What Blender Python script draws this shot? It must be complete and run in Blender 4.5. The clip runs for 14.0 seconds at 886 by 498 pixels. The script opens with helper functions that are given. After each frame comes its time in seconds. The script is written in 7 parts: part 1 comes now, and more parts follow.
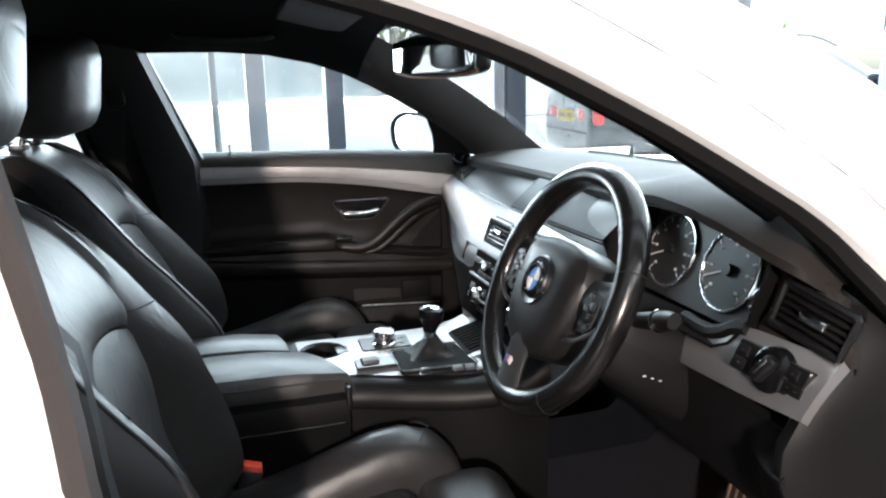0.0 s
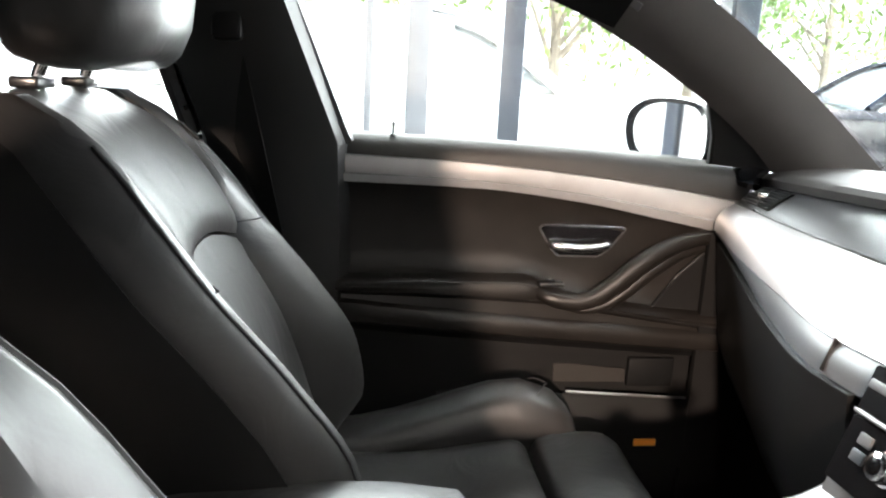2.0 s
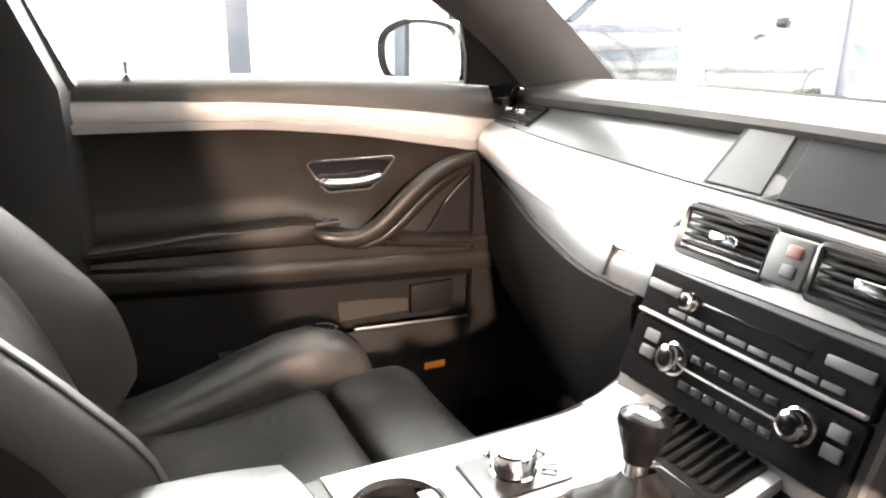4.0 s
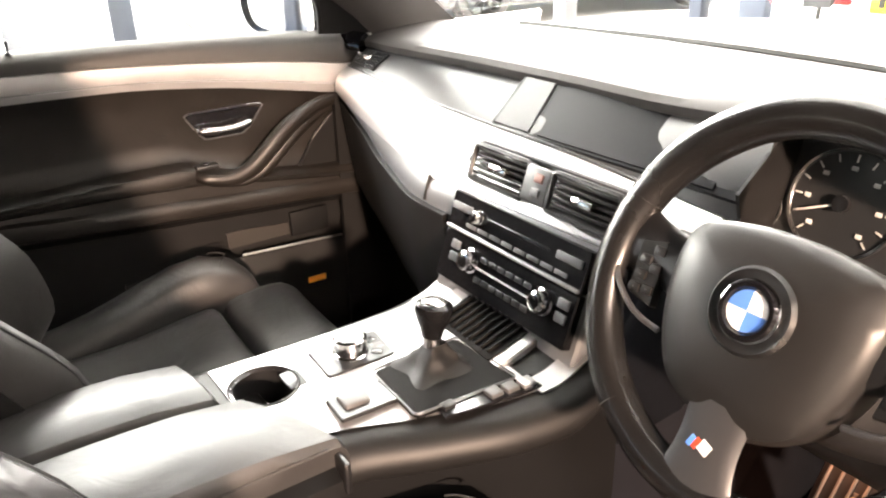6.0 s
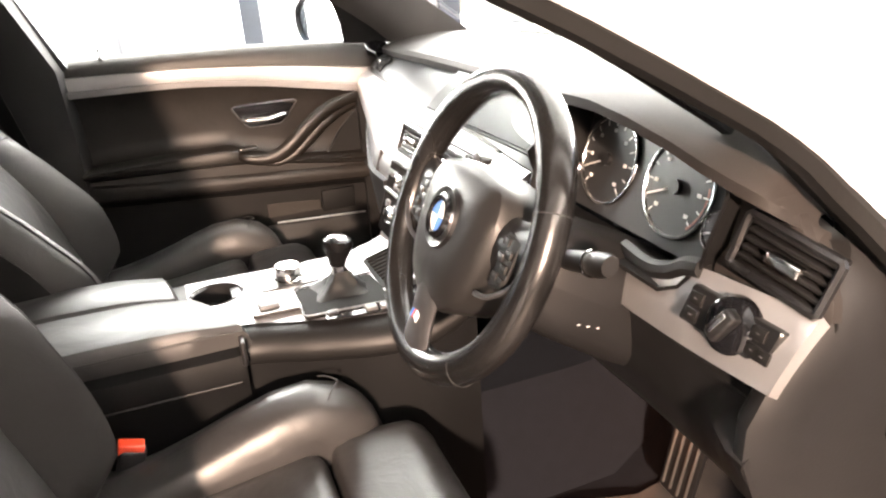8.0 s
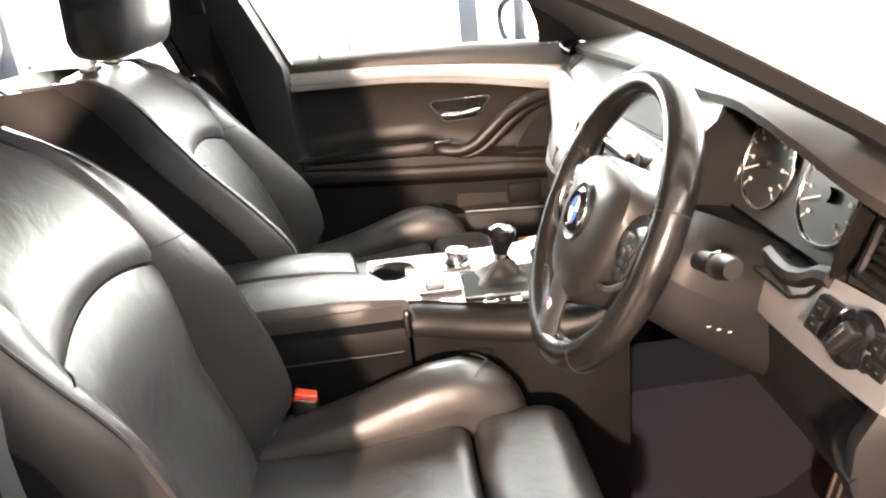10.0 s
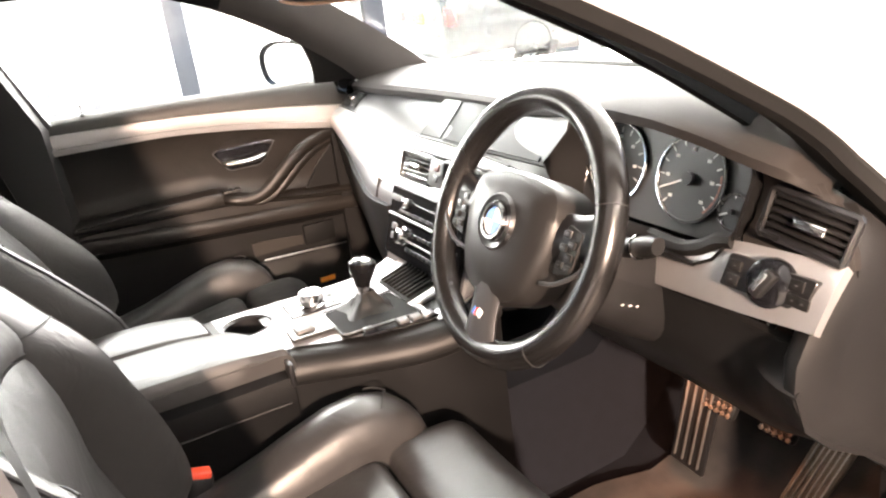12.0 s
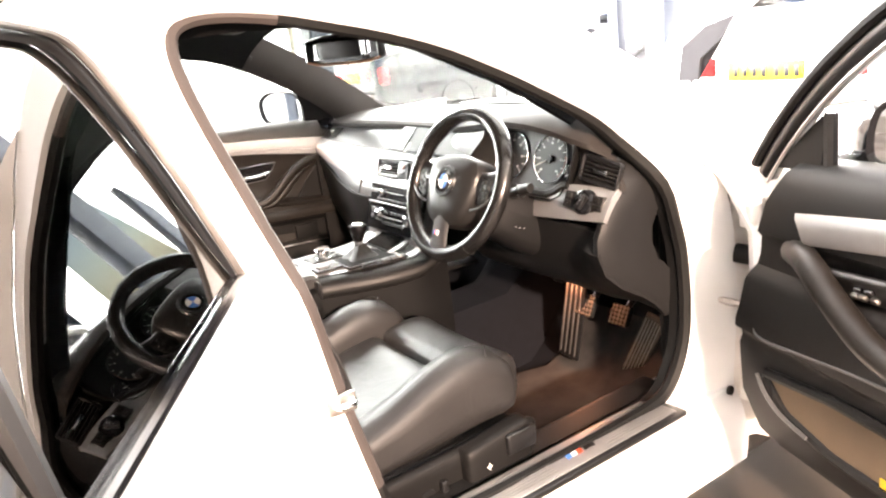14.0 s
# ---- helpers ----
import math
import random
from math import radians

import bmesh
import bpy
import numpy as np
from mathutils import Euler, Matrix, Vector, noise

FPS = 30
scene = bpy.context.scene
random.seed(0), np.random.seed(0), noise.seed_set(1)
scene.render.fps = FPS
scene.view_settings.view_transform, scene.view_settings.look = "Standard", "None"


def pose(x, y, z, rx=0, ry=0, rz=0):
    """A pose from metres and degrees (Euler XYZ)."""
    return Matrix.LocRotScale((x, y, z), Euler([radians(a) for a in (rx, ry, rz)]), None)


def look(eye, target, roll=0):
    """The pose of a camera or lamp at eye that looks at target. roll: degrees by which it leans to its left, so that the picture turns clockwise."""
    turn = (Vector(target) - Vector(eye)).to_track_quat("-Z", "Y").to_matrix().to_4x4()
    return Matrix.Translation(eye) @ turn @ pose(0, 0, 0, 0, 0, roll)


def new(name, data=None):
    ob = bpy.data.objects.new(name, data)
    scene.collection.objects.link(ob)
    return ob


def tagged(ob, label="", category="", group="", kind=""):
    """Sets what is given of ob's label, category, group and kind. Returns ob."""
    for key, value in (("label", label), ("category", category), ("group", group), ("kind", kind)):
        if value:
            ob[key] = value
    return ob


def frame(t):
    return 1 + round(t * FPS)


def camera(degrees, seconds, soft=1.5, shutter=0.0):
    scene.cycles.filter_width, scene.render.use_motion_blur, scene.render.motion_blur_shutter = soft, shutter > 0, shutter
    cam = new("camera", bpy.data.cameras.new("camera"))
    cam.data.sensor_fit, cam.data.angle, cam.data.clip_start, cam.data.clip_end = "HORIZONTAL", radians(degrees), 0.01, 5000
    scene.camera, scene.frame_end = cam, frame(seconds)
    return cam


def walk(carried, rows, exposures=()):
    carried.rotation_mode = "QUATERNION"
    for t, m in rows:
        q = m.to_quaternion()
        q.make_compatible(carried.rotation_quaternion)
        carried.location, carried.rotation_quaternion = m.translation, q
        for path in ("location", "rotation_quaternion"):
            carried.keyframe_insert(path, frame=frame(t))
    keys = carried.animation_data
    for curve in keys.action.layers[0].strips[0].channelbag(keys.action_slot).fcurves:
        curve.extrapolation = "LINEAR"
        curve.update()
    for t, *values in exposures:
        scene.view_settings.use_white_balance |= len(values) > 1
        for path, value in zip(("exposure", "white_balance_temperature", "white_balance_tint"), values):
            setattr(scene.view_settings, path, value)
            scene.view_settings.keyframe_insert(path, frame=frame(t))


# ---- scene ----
cam = camera(60.8, 14.0, soft=2.2)
PATH = [
    (0, (-0.3920, -1.3000, 1.1880), (0.1780, 0.5650, 0.7420), -1.1),
    (0.5, (-0.4320, -1.0110, 1.1830), (0.1380, 0.8570, 0.7520), 0.7),
    (1, (-0.4140, -0.7670, 1.1230), (-0.0610, 1.1570, 0.7070), 0.2),
    (1.5, (-0.4040, -0.6130, 1.1010), (-0.1030, 1.3210, 0.6890), 1.9),
    (2, (-0.4120, -0.5210, 1.0920), (-0.1600, 1.4160, 0.6630), 3.1),
    (2.5, (-0.4170, -0.4570, 1.0770), (-0.2010, 1.4690, 0.5850), 3.0),
    (3, (-0.4340, -0.4220, 1.0860), (-0.2120, 1.5020, 0.5840), 2.6),
    (3.5, (-0.4260, -0.4180, 1.1170), (0.0920, 1.4270, 0.5450), 2.4),
    (4, (-0.4450, -0.4480, 1.0940), (0.4370, 1.2470, 0.5020), 0.9),
    (4.2, (-0.4390, -0.4500, 1.1110), (0.5080, 1.1860, 0.4580), 0.3),
    (6.5, (-0.4630, -0.8050, 1.2150), (0.5500, 0.7030, 0.3790), -1.6),
    (7, (-0.3990, -0.9240, 1.2220), (0.5490, 0.6080, 0.3530), -3.8),
    (7.5, (-0.3200, -1.0440, 1.2030), (0.4580, 0.5940, 0.3600), -2.0),
    (8, (-0.2510, -1.1190, 1.1930), (0.3850, 0.6210, 0.4390), -4.1),
    (8.5, (-0.2180, -1.1420, 1.1980), (0.1090, 0.7020, 0.4940), -5.4),
    (9, (-0.1780, -1.1740, 1.1980), (-0.0070, 0.7010, 0.5230), -5.4),
    (9.2, (-0.1790, -1.1870, 1.2010), (-0.0860, 0.7020, 0.5510), -6.2),
    (11.3, (-0.2250, -1.2000, 1.1830), (-0.0830, 0.6030, 0.3310), -6.5),
    (11.5, (-0.2670, -1.1870, 1.1800), (0.0360, 0.6150, 0.3670), -4.6),
    (12, (-0.4380, -1.1440, 1.2110), (0.4090, 0.5320, 0.5210), -7.3),
    (12.5, (-0.5220, -1.1770, 1.2330), (0.5960, 0.3380, 0.5580), -5.0),
    (13, (-0.6170, -1.3120, 1.2440), (0.5430, 0.2220, 0.6940), -3.6),
    (13.5, (-0.7540, -1.6300, 1.2290), (0.3610, -0.0750, 0.6480), -6.1),
    (14, (-0.8960, -1.7660, 1.2530), (0.1450, -0.1560, 0.6830), -7.0),
]
walk(cam, [(t, look(eye, target, roll)) for t, eye, target, roll in PATH],
     exposures=[(0.0, 0.95, 5900, 8), (0.5, 0.92, 6150, 9), (1.0, 0.92, 6350, 9), (1.5, 1.40, 6500, 9), (2.0, 2.05, 6700, 11), (3.0, 2.98, 7050, 14), (4.0, 3.0, 7350, 16), (6.5, 2.75, 7600, 18), (9.0, 2.80, 7400, 18), (12.5, 2.85, 7400, 18), (13.5, 2.90, 7350, 18), (14.0, 2.65, 7300, 17)])

# ---- light: overcast daylight through the glass wall, warm showroom spot, added overhead fill ----
world = bpy.data.worlds.new("sky")
scene.world = world
world.use_nodes = True
wn = world.node_tree.nodes
sky = wn.new("ShaderNodeTexSky")
sky.sky_type, sky.sun_disc = "NISHITA", False
sky.sun_elevation, sky.sun_rotation = radians(68), radians(164)
sky.air_density, sky.dust_density = 1.0, 1.0
wn["Background"].inputs["Strength"].default_value = 0.15
world.node_tree.links.new(sky.outputs["Color"], wn["Background"].inputs["Color"])


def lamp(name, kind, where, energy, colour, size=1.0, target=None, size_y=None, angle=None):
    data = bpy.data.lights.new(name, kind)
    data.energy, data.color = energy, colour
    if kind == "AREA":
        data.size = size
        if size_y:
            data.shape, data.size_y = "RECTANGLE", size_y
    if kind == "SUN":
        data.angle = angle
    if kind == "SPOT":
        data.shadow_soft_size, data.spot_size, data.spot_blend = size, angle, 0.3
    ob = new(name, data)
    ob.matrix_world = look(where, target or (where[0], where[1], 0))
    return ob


lamp("sun", "SUN", (1.0, -3.5, 9), 5.0, (1.0, 0.98, 0.95), target=(0, 0, 0), angle=radians(15))
lamp("window_daylight", "AREA", (0.8, 2.66, 1.9), 500, (0.92, 0.97, 1.0), 7.0, (0.8, 0, 1.2), 2.6)
lamp("front_daylight", "AREA", (8.9, 2.6, 2.2), 560, (0.94, 0.97, 1.0), 4.0, (0.3, 0, 1.2), 2.8)
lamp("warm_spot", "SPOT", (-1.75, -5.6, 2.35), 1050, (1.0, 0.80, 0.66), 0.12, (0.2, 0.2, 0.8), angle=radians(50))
# Unseen overhead panel, added to brighten the seats through the windscreen.
lamp("ceiling_panel", "AREA", (3.6, 0.9, 3.62), 50, (0.97, 0.98, 1.0), 4.6, size_y=3.6)
# Three unseen overhead lamps, added as soft fill from the open-door side.
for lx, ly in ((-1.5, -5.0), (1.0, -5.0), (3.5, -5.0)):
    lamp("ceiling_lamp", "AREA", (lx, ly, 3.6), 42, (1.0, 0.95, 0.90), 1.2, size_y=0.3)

# ---- materials ----
def material(name, colour, rough=0.5, metal=0.0, grain=0.0, grain_scale=200.0, vary=0.15, vary_scale=6.0, coat=0.0, spec=0.5, second=None, rough_vary=0.08, sheen=0.0, crease=0.0):
    m = bpy.data.materials.new(name)
    m.use_nodes = True
    nt = m.node_tree
    b = nt.nodes["Principled BSDF"]
    b.inputs["Metallic"].default_value = metal
    b.inputs["Coat Weight"].default_value = coat
    b.inputs["Coat Roughness"].default_value = 0.06
    b.inputs["Specular IOR Level"].default_value = spec
    b.inputs["Sheen Weight"].default_value = sheen
    co = nt.nodes.new("ShaderNodeTexCoord")
    n1 = nt.nodes.new("ShaderNodeTexNoise")
    n1.inputs["Scale"].default_value, n1.inputs["Detail"].default_value = vary_scale, 6.0
    nt.links.new(co.outputs["Object"], n1.inputs["Vector"])
    ramp = nt.nodes.new("ShaderNodeValToRGB")
    c = Vector(colour)
    d = Vector(second) if second else c * (1 - vary)
    ramp.color_ramp.elements[0].position, ramp.color_ramp.elements[1].position = 0.32, 0.68
    ramp.color_ramp.elements[0].color = (*d, 1)
    ramp.color_ramp.elements[1].color = (*(c * (1 + (0 if second else vary))), 1)
    nt.links.new(n1.outputs["Fac"], ramp.inputs["Fac"])
    nt.links.new(ramp.outputs["Color"], b.inputs["Base Color"])
    mr = nt.nodes.new("ShaderNodeMapRange")
    mr.inputs["To Min"].default_value, mr.inputs["To Max"].default_value = max(0.02, rough - rough_vary), rough + rough_vary
    nt.links.new(n1.outputs["Fac"], mr.inputs["Value"])
    nt.links.new(mr.outputs["Result"], b.inputs["Roughness"])
    if grain:
        n2 = nt.nodes.new("ShaderNodeTexVoronoi" if grain_scale > 300 else "ShaderNodeTexNoise")
        n2.inputs["Scale"].default_value = grain_scale
        nt.links.new(co.outputs["Object"], n2.inputs["Vector"])
        bump = nt.nodes.new("ShaderNodeBump")
        bump.inputs["Strength"].default_value, bump.inputs["Distance"].default_value = grain, 0.0006
        nt.links.new(n2.outputs[0], bump.inputs["Height"])
        nt.links.new(bump.outputs["Normal"], b.inputs["Normal"])
        if crease:
            n3 = nt.nodes.new("ShaderNodeTexNoise")
            n3.inputs["Scale"].default_value, n3.inputs["Detail"].default_value, n3.inputs["Distortion"].default_value = 14.0, 3.0, 1.2
            nt.links.new(co.outputs["Object"], n3.inputs["Vector"])
            soft_bump = nt.nodes.new("ShaderNodeBump")
            soft_bump.inputs["Strength"].default_value, soft_bump.inputs["Distance"].default_value = crease, 0.006
            nt.links.new(n3.outputs[0], soft_bump.inputs["Height"])
            nt.links.new(soft_bump.outputs["Normal"], bump.inputs["Normal"])
    return m


def glass_material(name, colour, rough=0.0, base=0.02):
    m = bpy.data.materials.new(name)
    m.use_nodes = True
    nt = m.node_tree
    nt.nodes.remove(nt.nodes["Principled BSDF"])
    tr, gl, mix, lw, pw, ad = (nt.nodes.new("ShaderNode" + k) for k in ("BsdfTransparent", "BsdfGlossy", "MixShader", "LayerWeight", "Math", "Math"))
    tr.inputs["Color"].default_value, gl.inputs["Roughness"].default_value = (*colour, 1), rough
    lw.inputs["Blend"].default_value = 0.5
    pw.operation, ad.operation = "POWER", "MULTIPLY_ADD"
    pw.inputs[1].default_value = 5.0
    ad.inputs[1].default_value, ad.inputs[2].default_value = 0.9, base
    nt.links.new(lw.outputs["Facing"], pw.inputs[0])
    nt.links.new(pw.outputs[0], ad.inputs[0])
    nt.links.new(ad.outputs[0], mix.inputs[0])
    nt.links.new(tr.outputs[0], mix.inputs[1])
    nt.links.new(gl.outputs[0], mix.inputs[2])
    nt.links.new(mix.outputs[0], nt.nodes["Material Output"].inputs["Surface"])
    return m


LEATHER = material("black_leather", (0.0180, 0.0172, 0.0171), 0.42, grain=0.049, grain_scale=320, vary=0.2, vary_scale=9, crease=0.32, spec=0.45)
LEATHER_WORN = material("worn_leather", (0.0075, 0.0072, 0.0072), 0.24, grain=0.021, grain_scale=320, vary=0.25, vary_scale=14, rough_vary=0.1)
DOOR_SKIN = material("door_leatherette", (0.0085, 0.0072, 0.0063), 0.40, grain=0.06, grain_scale=320, vary=0.25, vary_scale=14, spec=0.32, crease=0.2)
STITCH = material("seam_thread", (0.012, 0.012, 0.012), 0.7)
DASH = material("dash_soft_plastic", (0.0105, 0.0104, 0.0107), 0.46, spec=0.16, grain=0.07, grain_scale=320, vary=0.12)
AIRBAG = material("airbag_cover_plastic", (0.013, 0.0125, 0.0122), 0.40, spec=0.4, grain=0.06, grain_scale=320, vary=0.12)
FACE = material("dash_face_plastic", (0.020, 0.020, 0.021), 0.42, grain=0.05, grain_scale=320, vary=0.12, spec=0.34)
BAND_GREY = material("satin_grey_lacquer", (0.085, 0.088, 0.092), 0.40, vary=0.08, spec=0.5)
PAD = material("dash_top_pad", (0.022, 0.0198, 0.0188), 0.66, spec=0.12, grain=0.09, grain_scale=320, vary=0.14)
WELL = material("dark_tray_rubber", (0.004, 0.004, 0.004), 0.7, spec=0.08, vary=0.1)
PLASTIC = material("black_plastic", (0.0070, 0.0068, 0.0068), 0.46, grain=0.042, grain_scale=320, vary=0.15, spec=0.2)
SATIN = material("satin_black", (0.008, 0.008, 0.0085), 0.3, vary=0.15)
GLOSS = material("gloss_black", (0.006, 0.006, 0.007), 0.12, vary=0.1, rough_vary=0.03)
RUBBER = material("rubber_seal", (0.005, 0.005, 0.005), 0.6, grain=0.3, grain_scale=250, spec=0.2)
SEAL_TAUPE = material("taupe_seal", (0.045, 0.038, 0.036), 0.7, grain=0.1, grain_scale=250, spec=0.2)
WORN_RUBBER = material("worn_brown_rubber", (0.10, 0.08, 0.06), 0.6, vary=0.3, vary_scale=40)
ALU = material("brushed_aluminium", (0.34, 0.335, 0.335), 0.38, metal=0.7, grain=0.087, grain_scale=320, vary=0.04, vary_scale=30)
SPOKE = material("satin_grey_spoke", (0.075, 0.075, 0.078), 0.36, metal=0.6, vary=0.06)
CHROME = material("chrome", (0.75, 0.75, 0.75), 0.14, metal=1.0, vary=0.03, rough_vary=0.04)
STEEL = material("steel", (0.38, 0.36, 0.34), 0.38, metal=0.9, vary=0.15, vary_scale=20)
WHITE_PAINT = material("white_paint", (0.72, 0.72, 0.72), 0.35, vary=0.02, coat=0.6, rough_vary=0.03)
JAMB_PAINT = material("door_jamb_paint", (0.74, 0.73, 0.72), 0.4, vary=0.05, second=(0.55, 0.50, 0.45), vary_scale=9, coat=0.3)
CARPET = material("dark_carpet", (0.0055, 0.0060, 0.0080), 0.95, grain=0.35, grain_scale=320, vary=0.14, vary_scale=40, spec=0.1)
MAT_DUSTY = material("dusty_footwell_carpet", (0.050, 0.045, 0.042), 0.95, grain=0.35, grain_scale=320, second=(0.016, 0.0155, 0.0165), vary_scale=9, spec=0.1)
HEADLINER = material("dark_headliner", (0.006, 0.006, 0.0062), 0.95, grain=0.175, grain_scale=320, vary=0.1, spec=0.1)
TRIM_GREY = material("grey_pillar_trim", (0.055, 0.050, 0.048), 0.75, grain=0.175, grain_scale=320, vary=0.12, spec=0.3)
FOIL = material("grey_button", (0.055, 0.055, 0.057), 0.45)
RED = material("red_plastic", (0.62, 0.05, 0.02), 0.4)
RED_LAMP = material("red_lamp_lens", (0.65, 0.02, 0.02), 0.12, coat=0.8)
TREAD = material("dusty_steel_tread", (0.028, 0.024, 0.021), 0.6, metal=0.0, vary=0.3, vary_scale=40)
HAZARD = material("hazard_red", (0.20, 0.08, 0.06), 0.45)
ORANGE = material("amber_spot", (0.9, 0.30, 0.04), 0.3)
BLUE = material("badge_blue", (0.08, 0.22, 0.62), 0.25)
BADGE_WHITE = material("badge_white", (0.8, 0.8, 0.8), 0.3)
MARK = material("white_marking", (0.62, 0.62, 0.6), 0.5)
YELLOW = material("yellow_plate", (0.75, 0.50, 0.01), 0.4)
PANEL = material("screen_surround_panel", (0.016, 0.0165, 0.0180), 0.36, spec=0.15, vary=0.05, rough_vary=0.03)
PIANO = material("piano_black_panel", (0.0045, 0.0045, 0.005), 0.22, spec=0.16, vary=0.1, rough_vary=0.03)
# Base raised above the door card's: the ledge's lit look is in the colour.
LIT_LEDGE = material("lit_window_ledge", (0.023, 0.0205, 0.019), 0.48, grain=0.06, grain_scale=320, vary=0.18, vary_scale=14, spec=0.4)
PILLAR_DARK = material("dark_pillar_plastic", (0.0085, 0.0082, 0.0082), 0.5, grain=0.05, grain_scale=320, vary=0.15, spec=0.3)
WARM_RIM = material("warm_lit_rim", (0.42, 0.16, 0.06), 0.4, vary=0.1)
SCREEN = material("dark_screen", (0.0045, 0.0048, 0.006), 0.36, spec=0.05, vary=0.05, rough_vary=0.03)
DEEP_BLACK = material("deep_black_plastic", (0.0036, 0.0036, 0.0038), 0.5, grain=0.042, grain_scale=320, vary=0.2, spec=0.14)
GAITER = material("matt_gaiter_leather", (0.0055, 0.0053, 0.0053), 0.52, grain=0.05, grain_scale=320, vary=0.25, vary_scale=14, spec=0.25)
DIAL = material("dial_face", (0.019, 0.020, 0.021), 0.40, vary=0.1)
MIRROR = material("mirror_glass", (0.85, 0.86, 0.87), 0.03, metal=1.0, vary=0.01, rough_vary=0.01)
GLASS = glass_material("clear_glass", (0.93, 0.96, 0.95))
TINT = glass_material("tinted_glass", (0.62, 0.68, 0.66), 0.0, 0.10)
DARK_TINT = glass_material("dark_tinted_glass", (0.10, 0.115, 0.11), 0.0, 0.10)
FLOOR_TILE = material("brown_floor_tile", (0.06, 0.048, 0.040), 0.35, grain=0.2, grain_scale=60, vary=0.2, vary_scale=3)
GROUT = material("floor_grout", (0.09, 0.08, 0.07), 0.9)
WALL_GREY = material("grey_wall", (0.22, 0.21, 0.205), 0.8, grain=0.2, grain_scale=120, vary=0.05)
WALL_WHITE = material("white_wall", (0.80, 0.80, 0.79), 0.8, grain=0.2, grain_scale=120, vary=0.03)
FRAME_DARK = material("dark_blue_grey_frame", (0.030, 0.038, 0.055), 0.45, vary=0.1)
FRAME_MID = material("mid_grey_frame", (0.16, 0.17, 0.19), 0.5, vary=0.08)
LEAF = material("foliage", (0.26, 0.38, 0.12), 0.6, second=(0.18, 0.28, 0.08), vary_scale=5)
BARK = material("bark", (0.32, 0.28, 0.22), 0.9, grain=0.8, grain_scale=40, vary=0.3)
CAR_BLACK = material("black_car_paint", (0.012, 0.013, 0.016), 0.25, coat=0.9, vary=0.05)
CAR_SILVER = material("silver_car_paint", (0.55, 0.57, 0.58), 0.3, metal=0.5, coat=0.6, vary=0.03)
TYRE = material("tyre", (0.02, 0.02, 0.02), 0.85, grain=0.5, grain_scale=150)
FLAG = material("grey_fabric", (0.028, 0.028, 0.032), 0.8, grain=0.5, grain_scale=300, vary=0.15)


# ---- mesh helpers ----
def thing(name, label, category, group="", at=(0, 0, 0), kind=""):
    ob = new(name)
    ob.matrix_basis = Matrix.Translation(at)
    ob.empty_display_size = 0.1
    return tagged(ob, label, category, group, kind)


def link_mesh(name, bm, mat, smooth=True):
    me = bpy.data.meshes.new(name)
    bmesh.ops.recalc_face_normals(bm, faces=bm.faces)
    if smooth:
        for f in bm.faces:
            f.smooth = True
        for e in bm.edges:
            if len(e.link_faces) == 2 and e.calc_face_angle(0) > radians(38):
                e.smooth = False
    bm.to_mesh(me)
    bm.free()
    for k in (mat if isinstance(mat, (list, tuple)) else [mat]):
        me.materials.append(k)
    return new(name, me)


def part(name, bm, mat, parent, label=""):
    """One mesh under a thing or a part; bm in the world's metres, or in those of a thing built at the origin."""
    ob = link_mesh(name, bm, mat)
    ob.parent = parent
    top = parent.parent or parent
    ob.matrix_parent_inverse = Matrix.Identity(4) if parent.parent or not top.get("world_built") else top.matrix_basis.inverted()
    return tagged(ob, label)


def solo(name, bm, mat, label, category, group="", kind=""):
    return tagged(link_mesh(name, bm, mat), label, category, group, kind)


def thing_w(name, label, category, group="", at=(0, 0, 0), kind=""):
    """A thing whose parts are built where they stand."""
    ob = thing(name, label, category, group, at, kind)
    ob["world_built"] = 1
    return ob


def rbox(c, h, r=0.005, n=2, m=None, warp=None, bm=None):
    """A box of half sizes h with rounded edges, n rows of faces a side, set by m, bent by warp."""
    b = bm or bmesh.new()
    h = Vector(h)
    r = min(r, min(h) * 0.999)
    def cuts(a):
        inner = a - r
        steps = [-a, -a + r * 0.3, -inner] + [(-1 + 2 * k / n) * inner for k in range(1, n)] + [inner, a - r * 0.3, a]
        return steps
    made = {}
    def vert(p):
        key = (round(p[0], 6), round(p[1], 6), round(p[2], 6))
        if key not in made:
            q = Vector(p)
            core = Vector([max(-(h[i] - r), min(h[i] - r, q[i])) for i in range(3)])
            d = q - core
            if d.length > 1e-9 and sum(abs(d[i]) > 1e-9 for i in range(3)) > 1:
                s = max(abs(v) for v in d)
                q = core + d.normalized() * s
            if warp:
                q = Vector(warp(q))
            if m:
                q = m @ q
            made[key] = b.verts.new(q + Vector(c))
        return made[key]
    for ax in range(3):
        u, v = (ax + 1) % 3, (ax + 2) % 3
        cu, cv = cuts(h[u]), cuts(h[v])
        for sgn in (-1, 1):
            for i in range(len(cu) - 1):
                for j in range(len(cv) - 1):
                    quad = []
                    for a, e in ((i, j), (i + 1, j), (i + 1, j + 1), (i, j + 1)):
                        p = [0, 0, 0]
                        p[ax], p[u], p[v] = sgn * h[ax], cu[a], cv[e]
                        quad.append(vert(p))
                    if len(set(quad)) == 4:
                        try:
                            b.faces.new(quad if sgn > 0 else quad[::-1])
                        except ValueError:
                            pass
    return b


